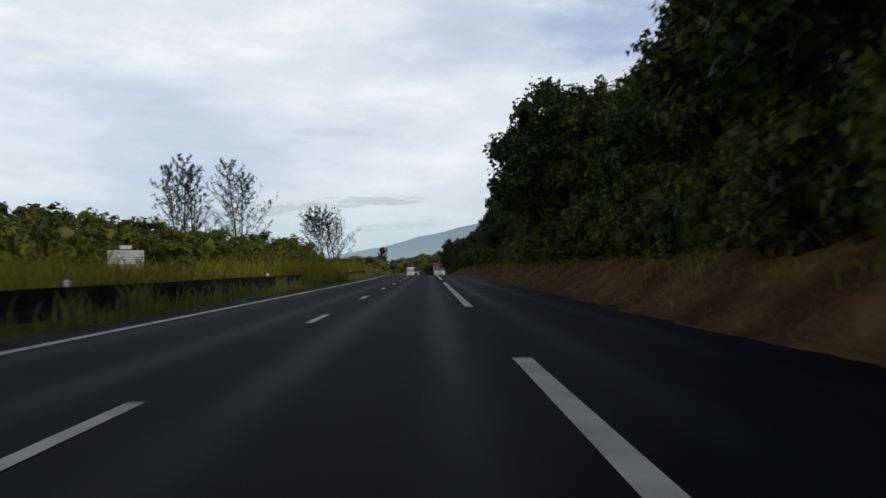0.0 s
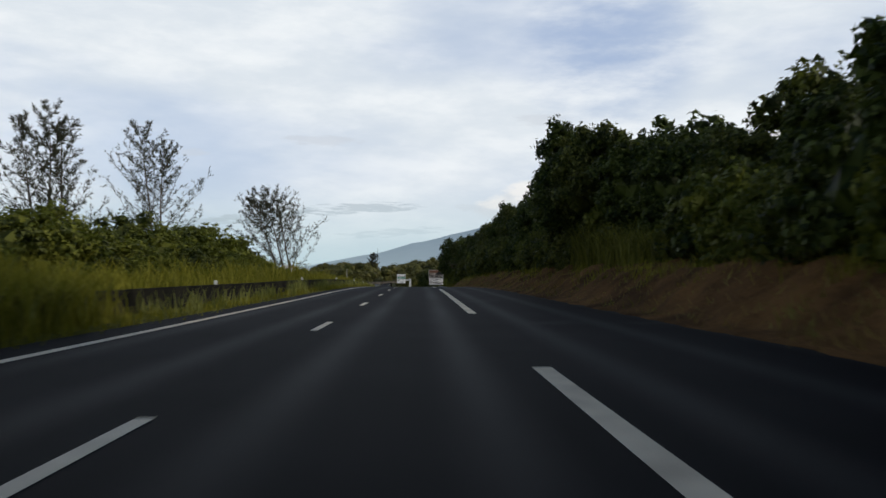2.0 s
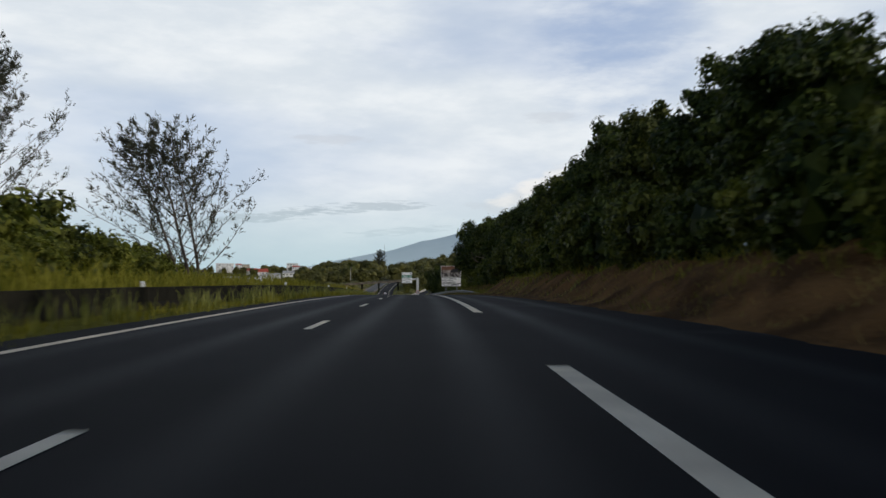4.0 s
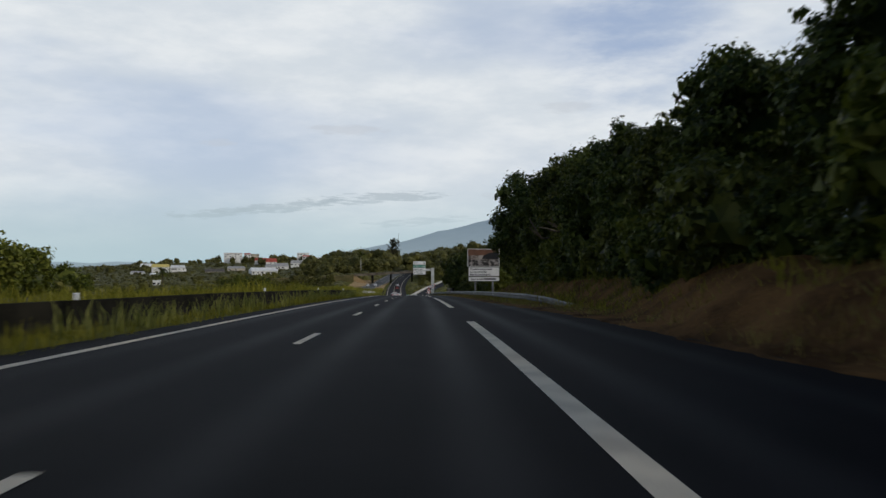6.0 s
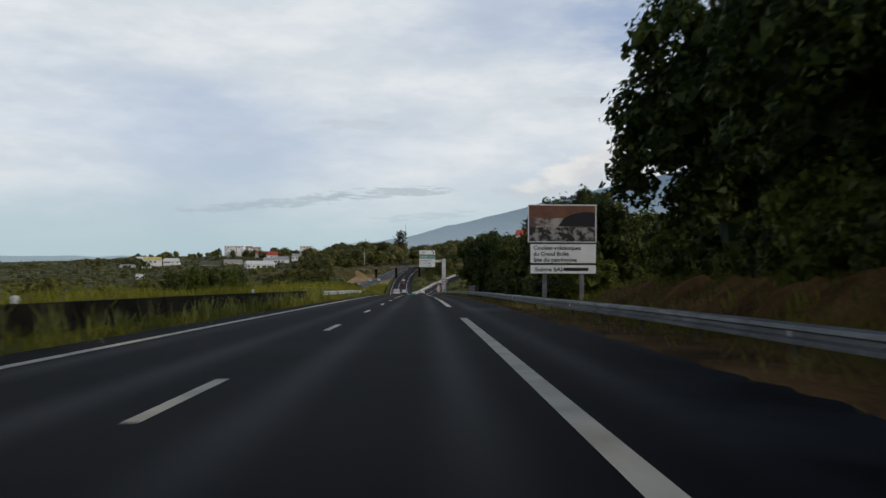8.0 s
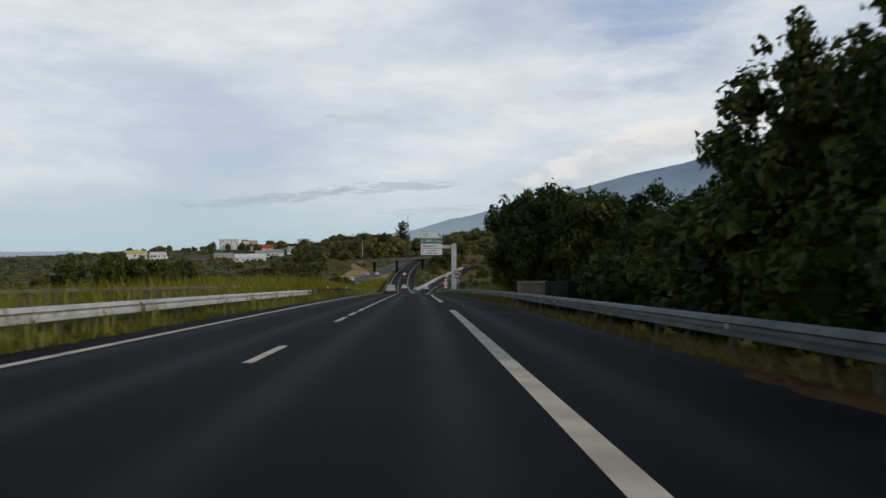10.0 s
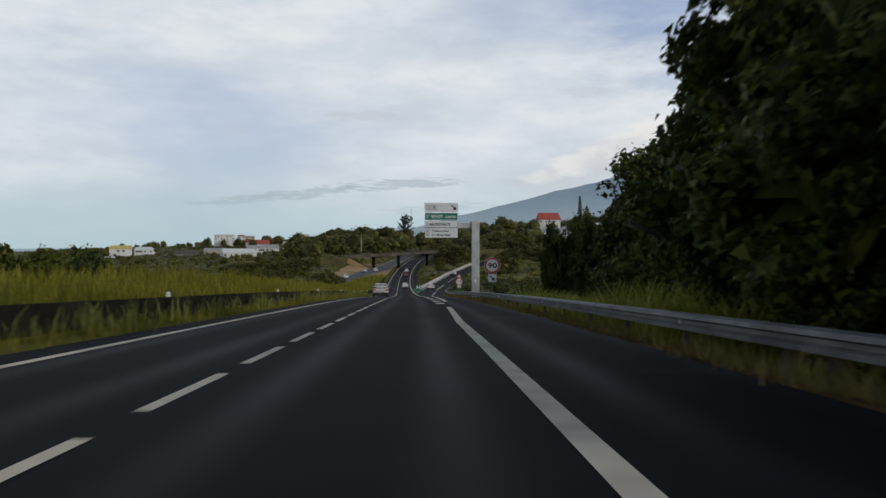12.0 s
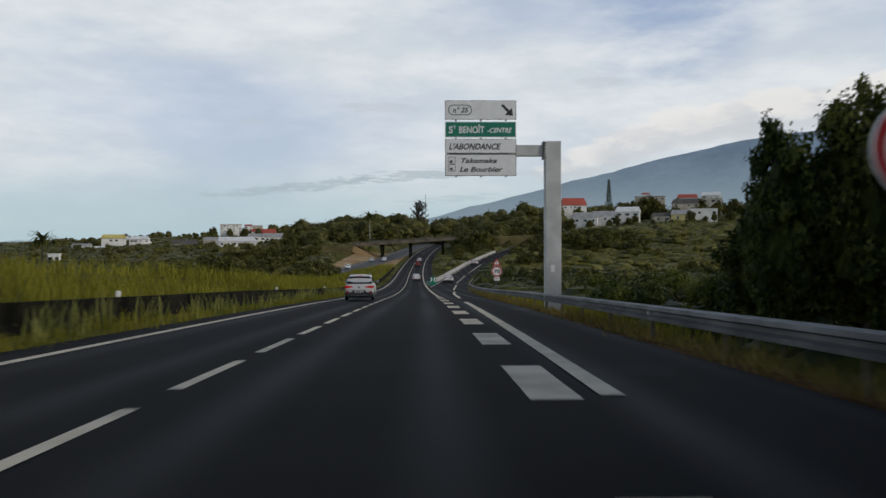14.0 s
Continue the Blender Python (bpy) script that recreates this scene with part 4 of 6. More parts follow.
# the left side: bushes and three wind-bent casuarinas
LEFT_BUSHES = [(20, -27, 5.2), (30, -27, 6.6), (38, -27, 6.0), (46, -28, 6.8), (54, -28, 5.8), (62, -31, 6.6), (70, -29, 6.2), (78, -29, 6.6), (86, -25, 5.4), (94, -29, 6.8), (102, -26, 5.8), (110, -22, 5.0),
               (118, -27, 6.8), (126, -24, 6.6), (134, -21, 6.2), (140, -20.5, 6.6), (147, -21, 7.0), (154, -20.5, 6.0), (161, -19.5, 4.6), (168, -18, 3.4), (98, -12.5, 2.6), (112, -14, 3.0), (128, -15, 3.4), (142, -15, 3.0),
               (190, -27, 5.6), (200, -29, 5.8), (210, -30, 6.0), (221, -31, 5.6), (231, -33, 5.0), (238, -36, 4.0), (330, -68, 7.0), (336, -70, 6.0),
               (38, -9.0, 1.7), (61, -8.2, 1.5), (72, -12, 2.2), (80, -9.5, 1.6), (91, -10.8, 1.9), (105, -11, 2.1), (118, -12.5, 2.4), (124, -10.5, 1.8), (134, -12.5, 2.4)]
for i, (s, u, top) in enumerate(LEFT_BUSHES):
    plant(BUSHES, 4.0, i * 2 + i // 4, s, u, top, "bushes beyond the median wall", 1.15)
for i, (s, u, top) in enumerate(((372, -41, 5.8), (377, -38.5, 6.2), (384, -40, 6.0), (391, -38, 5.6), (398, -41, 6.2), (408, -40, 6.6), (416, -42, 7.0), (364, -43, 5.0))):
    plant(SHRUBS, 4.0, i, s, u, top, "round trees beyond the opposite carriageway", 0.8)
for i in range(17):
    plant(BUSHES, 4.0, i + i // 3, 78 + i * 5.0 + rng0.uniform(-1, 1), -18.5 - rng0.uniform(0, 5), rng0.uniform(3.6, 5.4), "bushes beyond the median wall", 1.3)
for i in range(16):
    plant(FAR, 10.0, i, 10 + i * 9.5, -38 - rng0.uniform(0, 8), rng0.uniform(6, 8.5), "bushes beyond the median wall", 1.0)
for i, (s, u, hb, top, lean, wide, stems, n) in enumerate(((152, -41, -2, 25.0, -0.08, 0.46, 3, 28), (183, -37.0, -2, 29.0, -0.05, 0.54, 2, 36), (175, -16.4, 0, 16.5, -0.26, 0.78, 3, 26))):
    c = casuarina("casuarina_tree", 51 + i, top - hb, lean, "tall thin wind-bent casuarina with sparse feathery branches", wide, stems, n, 1.0 if i < 2 else 0.65)
    tagged(c, group="casuarinas")
    c.matrix_basis = put(s, u, hb)


# ---- walls and rails ----
M_POST = material("rusty post steel", (0.08, 0.068, 0.05), (0.20, 0.17, 0.13), 3.0, 0.7, 0.2, 30.0, metal=0.3)
WALL = [(-0.24, -0.4), (-0.24, 0.08), (-0.12, 0.30), (-0.09, 0.70), (0.09, 0.70), (0.12, 0.30), (0.24, 0.08), (0.24, -0.4)]


def wall_run(s0, s1, label, length=6.0):
    """A barrier of cast blocks, end to end, on a narrow footing."""
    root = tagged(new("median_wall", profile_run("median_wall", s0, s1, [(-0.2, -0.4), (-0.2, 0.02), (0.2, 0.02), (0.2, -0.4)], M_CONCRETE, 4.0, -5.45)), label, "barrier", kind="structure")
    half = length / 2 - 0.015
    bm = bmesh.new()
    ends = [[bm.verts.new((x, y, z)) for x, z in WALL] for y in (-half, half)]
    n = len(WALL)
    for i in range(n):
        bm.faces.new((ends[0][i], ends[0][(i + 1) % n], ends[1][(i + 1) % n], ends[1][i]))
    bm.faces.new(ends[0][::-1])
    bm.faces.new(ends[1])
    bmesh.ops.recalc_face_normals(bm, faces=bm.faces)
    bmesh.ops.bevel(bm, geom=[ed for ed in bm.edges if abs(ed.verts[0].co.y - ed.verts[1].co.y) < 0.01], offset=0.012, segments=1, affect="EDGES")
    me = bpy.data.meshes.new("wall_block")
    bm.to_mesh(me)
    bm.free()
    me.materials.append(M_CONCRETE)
    s, i = s0 + length / 2, 0
    while s < s1:
        o = new("wall_block", me)
        o.parent = root
        slope = math.atan(float(np.interp(s, ST, ST_G)))
        o.matrix_basis = put(s, -5.45 + 0.012 * math.sin(i * 2.3), 0.006 * math.sin(i * 1.7)) @ Matrix.Rotation(slope, 4, "X")
        s += length
        i += 1


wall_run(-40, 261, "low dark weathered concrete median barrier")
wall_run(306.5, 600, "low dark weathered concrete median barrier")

BEAM = [(x * 1.7, z) for x, z in [(-0.04, 0.31), (0.035, 0.285), (0.04, 0.22), (-0.02, 0.185), (-0.02, 0.125), (0.04, 0.09), (0.035, 0.025), (-0.04, 0.0),
        (-0.052, 0.0), (0.022, 0.03), (0.028, 0.085), (-0.032, 0.12), (-0.032, 0.19), (0.028, 0.225), (0.022, 0.28), (-0.052, 0.31)]]


def guardrail(s0, s1, u, top, face, label, base=None, group="guard rails", gap=4.0, mat=None):
    """A W-beam rail on posts; face -1 looks to the left, 1 to the right."""
    root = tagged(new("guardrail"), label, "guard rail", group)
    b = base or (lambda s: 0.0)
    prof = [(p[0] * face, p[1] - 0.31) for p in BEAM]
    if face < 0:
        prof = prof[::-1]
    part("beam", profile_run("beam", s0, s1, prof, mat or M_STEEL, 4.0, u, lambda s: top + b(s)), None, root)
    post = boxed(-0.04, 0.04, -0.025, 0.025, -1.1, 0, bevel=0.006)
    me = bpy.data.meshes.new("post")
    post.to_mesh(me)
    post.free()
    me.materials.append(M_POST)
    s = s0 + 1.0
    while s < s1:
        uu = u(s) if callable(u) else u
        o = new("post", me)
        o.parent = root
        o.matrix_basis = put(s, uu - face * 0.11, top + b(s) - 0.02)
        s += gap
    dot = boxed(-0.012, 0.012, -0.03, 0.03, -0.045, 0.045, bevel=0.006)
    me = bpy.data.meshes.new("reflector")
    dot.to_mesh(me)
    dot.free()
    me.materials.append(M_WHITE)
    s = s0 + 5.0
    while s < s1:
        o = new("reflector", me)
        o.parent = root
        o.matrix_basis = put(s, (u(s) if callable(u) else u) - face * 0.012, top + b(s) - 0.155)
        s += gap * 4
    return root


rail_u = table((195.5, 9.15), (199, 8.55), (203, 7.95), (208, 7.45), (225, 7.3), (240, 6.95), (360, 6.95), (400, 7.6), (440, 9.0), (480, 10.6), (520, 14))
rail_h = table((195.5, 0.16), (197, 0.30), (200, 0.46), (204, 0.57), (220, 0.60), (1000, 0.60))
guardrail(195.5, 520, rail_u, 0.0, -1, "galvanised steel guard rail along the shoulder", rail_h)
rail_l = table((0, -4.75), (1000, -4.75))
guardrail(264, 307, rail_l, 0.66, 1, "weathered steel guard rail along the median", gap=4.0, mat=M_MAST)
guardrail(330, 620, lambda s: other_mid(s) + 6.2, 0.7, -1, "pale guard rail along the opposite carriageway", lambda s: 0.15, gap=6.0)
tagged(new("ramp_barrier", profile_run("ramp_barrier", 497, 650, [(-0.25, -0.3), (-0.1, 0.85), (0.1, 0.85), (0.25, -0.3)], M_PALE, 4.0, lambda s: ramp_left(s) - 0.8, ramp_rise)), "pale concrete barrier along the climbing exit lane", "barrier", kind="structure")
M_GORE = material("green road coating", (0.04, 0.12, 0.09), (0.07, 0.17, 0.13), 0.6, 0.8, 0.2, 20.0, spec=0.1)
tagged(new("gore_coating", strip("gore_coating", 490, 522, [lambda s: 3.9, lambda s: max(4.0, ramp_left(s) - 1.1)], M_GORE, 3.0, lift=0.012)), "faded green coating on the fork between the lanes", "road marking", kind="structure")


M_RAILING = material("weathered railing", (0.085, 0.075, 0.055), (0.19, 0.17, 0.13), 1.0, 0.8, 0.2, 18.0)


def railing(s0, s1, u, low, top, label, gap=0.34):
    """An upright-bar railing on the edge of a culvert."""
    root = tagged(new("railing"), label, "railing", "culvert railings")
    for name, h0, h1, w in (("top_rail", top - 0.09, top, 0.09), ("bottom_rail", low, low + 0.12, 0.09)):
        part(name, profile_run(name, s0, s1, [(-w / 2, h0), (-w / 2, h1), (w / 2, h1), (w / 2, h0)], M_RAILING, 3.0, u), None, root)
    bm = boxed(-0.025, 0.025, -0.025, 0.025, 0, top - low - 0.2, bevel=0.006)
    bar = bpy.data.meshes.new("bar")
    bm.to_mesh(bar)
    bm.free()
    bar.materials.append(M_RAILING)
    bm = boxed(-0.06, 0.06, -0.06, 0.06, -1.2, top - low + 0.02, bevel=0.012)
    post = bpy.data.meshes.new("end_post")
    bm.to_mesh(post)
    bm.free()
    post.materials.append(M_RAILING)
    s = s0 + 0.2
    while s < s1 - 0.1:
        o = new("bar", bar)
        o.parent = root
        o.matrix_basis = put(s, u, low + 0.11)
        s += gap
    k = max(1, round((s1 - s0) / 2.6))
    for s in [s0 + (s1 - s0) * i / k for i in range(k + 1)]:
        o = new("end_post", post)
        o.parent = root
        o.matrix_basis = put(s, u, low)
    return root


railing(287.0, 296.6, 7.65, 0.30, 1.15, "pale concrete railing with upright bars over a culvert", 0.26)
railing(268, 296, -7.0, 0.1, 0.95, "pale metal railing with upright bars beyond the median rail")
for s0, s1 in ((281.5, 286.9), (296.75, 298.0)):
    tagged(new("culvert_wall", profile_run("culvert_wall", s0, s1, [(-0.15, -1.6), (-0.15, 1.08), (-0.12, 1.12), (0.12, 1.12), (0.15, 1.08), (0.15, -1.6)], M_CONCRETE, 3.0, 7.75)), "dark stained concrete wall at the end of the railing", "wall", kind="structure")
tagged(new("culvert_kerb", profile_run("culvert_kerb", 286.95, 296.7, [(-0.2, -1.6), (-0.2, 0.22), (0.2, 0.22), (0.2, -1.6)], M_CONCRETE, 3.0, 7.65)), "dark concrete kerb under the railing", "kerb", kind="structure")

bm = boxed(-0.055, 0.055, -0.05, 0.05, 0, 0.16, bevel=0.02)
me = bpy.data.meshes.new("delineator")
bm.to_mesh(me)
bm.free()
me.materials.append(M_WHITE)
for s in (18, 40.5, 63, 83, 105.5, 128, 152, 176.5, 199, 221, 243, 324.5, 345.5, 366, 389.5, 412, 434, 456, 478):
    o = tagged(new("delineator", me), "small white marker block on the median wall", "delineator", "wall markers")
    o.matrix_basis = put(s, -5.45, 0.70)


# ---- signs ----
def lettering(text, size, name="lettering", shear=0.0, wide=1.0):
    """Letters as a flat mesh, standing in the x-z plane and facing -y, anchored at their left foot."""
    cu = bpy.data.curves.new(name, "FONT")
    cu.body, cu.size, cu.shear, cu.extrude = text, size, shear, 0.003
    cu.offset = size * 0.022
    ob = bpy.data.objects.new(name, cu)
    scene.collection.objects.link(ob)
    dg = bpy.context.evaluated_depsgraph_get()
    me = bpy.data.meshes.new_from_object(ob.evaluated_get(dg))
    bpy.data.objects.remove(ob)
    me.transform(Matrix.Rotation(radians(90), 4, "X") @ Matrix.Diagonal((wide, 1, 1, 1)))
    me.materials.clear()
    return me


def write_on(parent, text, x, z, size, mat, y=-0.03, shear=0.0, width=None):
    me = lettering(text, size, "lettering", shear)
    xs = [v.co.x for v in me.vertices]
    if width and xs:
        me.transform(Matrix.Diagonal((width / (max(xs) - min(xs)), 1, 1, 1)))
    me.materials.append(mat)
    ob = new("lettering", me)
    ob.parent = parent
    ob.location = (x, y, z)
    return ob


def panel(root, name, x0, x1, z0, z1, mat, rim, y=0.0, edge=0.025, label=""):
    p = part(name, boxed(x0, x1, y - 0.02, y + 0.02, z0, z1, bevel=0.01), rim, root, label)
    part("face", boxed(x0 + edge, x1 - edge, y - 0.026, y - 0.02, z0 + edge, z1 - edge), mat, p)
    return p


def flat_poly(pts, y0, y1):
    """A flat plate from an outline in x and z."""
    bm = bmesh.new()
    f = bm.faces.new([bm.verts.new((x, y0, z)) for x, z in pts])
    r = bmesh.ops.extrude_face_region(bm, geom=[f])
    bmesh.ops.translate(bm, vec=(0, y1 - y0, 0), verts=[v for v in r["geom"] if isinstance(v, bmesh.types.BMVert)])
    bmesh.ops.recalc_face_normals(bm, faces=bm.faces)
    return bm


ARROW = [(-0.5, 0.36), (-0.36, 0.5), (0.14, 0.0), (0.34, 0.2), (0.42, -0.42), (-0.2, -0.34), (0.0, -0.14)]


def gantry_sign():
    root = tagged(new("direction_sign"), "tall grey cantilever post carrying four stacked direction panels", "road sign")
    root.matrix_basis = put(384, 7.0, 0)
    x0, x1 = -3.43, 0.0
    a = panel(root, "panel", x0, x1, 8.70, 9.62, M_WHITE, M_BLACK, label="white exit panel with a black arrow")
    b = panel(root, "panel", x0, x1, 7.84, 8.61, M_GREEN, M_WHITE, edge=0.04, label="green direction panel with white letters")
    c = panel(root, "panel", x0, x1, 7.08, 7.78, M_WHITE, M_BLACK, label="white direction panel")
    d = panel(root, "panel", x0, x1, 6.00, 7.04, M_WHITE, M_BLACK, label="white two-line direction panel")
    # the exit number in its rounded frame
    ring = bmesh.new()
    n = 48
    outer, inner = [], []
    for i in range(n):
        t = 2 * math.pi * i / n
        ex = 0.32 * (1 if math.cos(t) > 0 else -1)
        for lst, r in ((outer, 0.25), (inner, 0.215)):
            lst.append(ring.verts.new((x0 + 0.73 + ex + r * math.cos(t), -0.028, 9.16 + r * math.sin(t))))
    for i in range(n):
        j = (i + 1) % n
        ring.faces.new((outer[i], inner[i], inner[j], outer[j]))
    part("number_ring", ring, M_BLACK, a)
    write_on(a, "n° 25", x0 + 0.36, 9.04, 0.34, M_BLACK, shear=0.25, width=0.76)
    arr = flat_poly([(p[0] * 0.62 - 0.42, p[1] * 0.62 + 9.14) for p in ARROW], -0.034, -0.028)
    part("arrow", arr, M_BLACK, a)
    write_on(b, "S", x0 + 0.17, 8.06, 0.45, M_WHITE, width=0.2)
    write_on(b, "T", x0 + 0.41, 8.25, 0.22, M_WHITE, width=0.12)
    write_on(b, "BENOÎT", x0 + 0.66, 8.06, 0.45, M_WHITE, width=1.22)
    write_on(b, "-CENTRE", x0 + 2.03, 8.08, 0.32, M_WHITE, shear=0.3, width=1.18)
    write_on(c, "L'ABONDANCE", x0 + 0.17, 7.27, 0.40, M_BLACK, shear=0.3, width=2.5)
    write_on(d, "Takamaka", x0 + 0.70, 6.62, 0.33, M_BLACK, shear=0.3, width=1.72)
    write_on(d, "Le Bourbier", x0 + 0.68, 6.20, 0.33, M_BLACK, shear=0.3, width=2.08)
    for z in (6.22, 6.58):   # two small pictogram frames
        part("pictogram", boxed(x0 + 0.17, x0 + 0.50, -0.032, -0.027, z, z + 0.33), M_BLACK, d)
        part("pictogram", boxed(x0 + 0.19, x0 + 0.48, -0.036, -0.031, z + 0.02, z + 0.31), M_WHITE, d)
        part("pictogram", boxed(x0 + 0.24, x0 + 0.36, -0.039, -0.035, z + 0.05, z + 0.16), M_BLACK, d)
    part("post", boxed(1.55, 2.32, 0.9, 1.6, -1.0, 7.95, bevel=0.03), M_MAST, root, "broad galvanised steel column")
    part("arm", boxed(-3.3, 1.56, 0.75, 1.15, 7.2, 7.74, bevel=0.02), M_MAST, root)
    fl = bmesh.new()
    box(fl, 1.40, 1.46, 0.65, 1.25, 7.04, 7.92, bevel=0.006)
    for i in range(6):
        box(fl, 1.34, 1.54, 0.66, 0.72, 7.10 + 0.14 * i, 7.15 + 0.14 * i)
    part("flange", fl, M_STEEL, root)
    for x in (-2.9, -1.7, -0.5):
        br = bmesh.new()
        box(br, x - 0.04, x + 0.04, 0.025, 0.1, 6.1, 9.5)
        box(br, x - 0.05, x + 0.05, 0.1, 0.76, 7.45, 7.7)
        part("bracket", br, M_STEEL, root)
    for p in (a, b, c, d):
        p.location.z += 0.16
    part("access_plate", boxed(1.8, 2.0, 0.885, 0.9, 1.5, 1.85, bevel=0.004), M_WHITE, root)
    return root


def disc(r, y0, y1, z, n=40, x=0.0):
    bm = bmesh.new()
    bmesh.ops.create_cone(bm, cap_ends=True, segments=n, radius1=r, radius2=r, depth=abs(y1 - y0), matrix=Matrix.Translation((x, (y0 + y1) / 2, z)) @ Matrix.Rotation(radians(90), 4, "X"))
    return bm


def speed_sign(s, u, z, number, r=0.525, extra="arrow"):
    root = tagged(new("speed_limit_sign"), f"round {number} speed limit sign with red rim on a post", "road sign", "speed limit signs")
    root.matrix_basis = put(s, u, 0, -3)
    part("post", tube(bmesh.new(), (0, 0.06, -1.2), (0, 0.06, z + r * 0.9), 0.04), M_STEEL, root)
    p = part("disc", disc(r, -0.02, 0.02, z), M_WHITE, root)
    bm = bmesh.new()
    n = 48
    for k in range(n):
        a, b = 2 * math.pi * k / n, 2 * math.pi * (k + 1) / n
        bm.faces.new([bm.verts.new((q * math.cos(t), -0.024, z + q * math.sin(t))) for q, t in ((r * 0.965, a), (r * 0.965, b), (r * 0.76, b), (r * 0.76, a))])
    part("rim", bm, M_RED, p, "red rim")
    w = r * 1.12
    write_on(p, number, -w / 2, z - r * 0.31, r * 0.86, M_BLACK, -0.024, width=w)
    if extra == "arrow":
        q = panel(root, "sub_panel", -r * 0.5, r * 0.5, z - r * 2.08, z - r * 1.08, M_WHITE, M_WHITE)
        part("arrow", flat_poly([(x * r * 0.72, zz * r * 0.72 + z - r * 1.58) for x, zz in ARROW], -0.034, -0.028), M_BLACK, q)
    else:
        q = panel(root, "sub_panel", -r * 0.55, r * 0.55, z - r * 1.75, z - r * 1.1, M_WHITE, M_WHITE)
        for k in range(2):
            part("text_bar", boxed(-r * 0.4, r * 0.4, -0.034, -0.028, z - r * 1.36 - k * 0.14, z - r * 1.3 - k * 0.14), M_RED, q)
        tri = flat_poly([(-0.42, z + r * 1.08), (0.42, z + r * 1.08), (0, z + r * 1.08 + 0.72)], -0.02, 0.01)
        t = part("warning_triangle", tri, M_RED, root)
        part("triangle_face", flat_poly([(-0.27, z + r * 1.08 + 0.09), (0.27, z + r * 1.08 + 0.09), (0, z + r * 1.08 + 0.53)], -0.026, -0.021), M_WHITE, t)
        part("triangle_mark", boxed(-0.03, 0.03, -0.032, -0.027, z + r * 1.08 + 0.16, z + r * 1.08 + 0.38), M_BLACK, t)
    return root


gantry_sign()
speed_sign(352, 7.36, 2.36, "90")
speed_sign(424, 9.75, 2.2, "70", 0.525, "text")
M_BROWN = material("printed dusk sky", (0.13, 0.055, 0.03), (0.20, 0.09, 0.05), 0.8, 0.5, 0.0, 6.0)
M_SURF = material("printed pale surf", (0.10, 0.075, 0.06), (0.42, 0.36, 0.32), 1.6, 0.5, 0.0, 8.0, spread=(0.42, 0.58))
M_ROCKS = material("printed dark rocks", (0.015, 0.013, 0.012), (0.34, 0.31, 0.29), 3.5, 0.5, 0.0, 11.0, spread=(0.45, 0.6))


def tourist_sign():
    root = tagged(new("tourist_sign"), "large tourist board with a printed picture and white text panels", "road sign")
    root.matrix_basis = put(246, 7.45, 0)
    w = 3.4
    a = part("picture_board", boxed(0, w, -0.03, 0.03, 3.22, 5.10, bevel=0.012), M_WHITE, root)
    part("picture_sky", boxed(0.05, w - 0.05, -0.036, -0.03, 4.42, 5.05), M_BROWN, a, "brown printed sky")
    part("picture_surf", boxed(0.05, w - 0.05, -0.036, -0.03, 3.96, 4.42), M_SURF, a, "pale printed haze")
    part("picture_shore", boxed(0.05, w - 0.05, -0.036, -0.03, 3.27, 3.96), M_ROCKS, a, "dark printed rocks")
    part("picture_cliff", flat_poly([(1.5, 4.02), (1.75, 4.40), (2.2, 4.62), (2.8, 4.74), (3.34, 4.70), (3.34, 4.0)], -0.041, -0.037), M_BLACK, a, "dark printed headland")
    b = panel(root, "text_panel", 0.1, w, 2.18, 3.16, M_WHITE, M_BLACK)
    write_on(b, "Coulées volcaniques", 0.27, 2.86, 0.27, M_BLACK, shear=0.0, width=2.35)
    write_on(b, "du Grand Brûlé", 0.27, 2.56, 0.27, M_BLACK, width=1.75)
    write_on(b, "Site du patrimoine", 0.27, 2.27, 0.27, M_BLACK, width=2.15)
    c = panel(root, "text_panel", 0.1, w, 1.66, 2.12, M_WHITE, M_BLACK)
    write_on(c, "Suivre SAI", 0.35, 1.79, 0.27, M_BLACK, width=1.35)
    part("text_bar", boxed(1.76, 3.0, -0.034, -0.028, 1.81, 1.97), M_BLACK, c)
    for x in (0.75, 2.6):
        part("post", boxed(x, x + 0.2, 0.04, 0.2, -2.0, 5.0, bevel=0.02), M_STEEL, root)


tourist_sign()


def sign_back():
    root = tagged(new("sign_back"), "back of a pale ribbed road sign facing the other carriageway", "road sign")
    root.matrix_basis = put(63.5, -22.1, ground_height(63.5, -22.1), 6)
    g = 0.2
    part("board", boxed(0, 2.7, 0, 0.04, g + 0.35, g + 1.0), M_PALE, root)
    b = bmesh.new()
    for i in range(6):
        box(b, 0, 2.7, -0.05, 0.03, g + 1.04 + i * 0.18, g + 1.19 + i * 0.18, bevel=0.01)
    part("ribs", b, M_WHITE, root)
    part("number_plate_holder", boxed(0.85, 1.75, 0, 0.05, g + 2.18, g + 2.48, bevel=0.01), M_WHITE, root)
    for x in (0.5, 2.1):
        part("post", boxed(x, x + 0.12, 0.04, 0.14, -0.5, g + 2.2, bevel=0.01), M_STEEL, root)


sign_back()

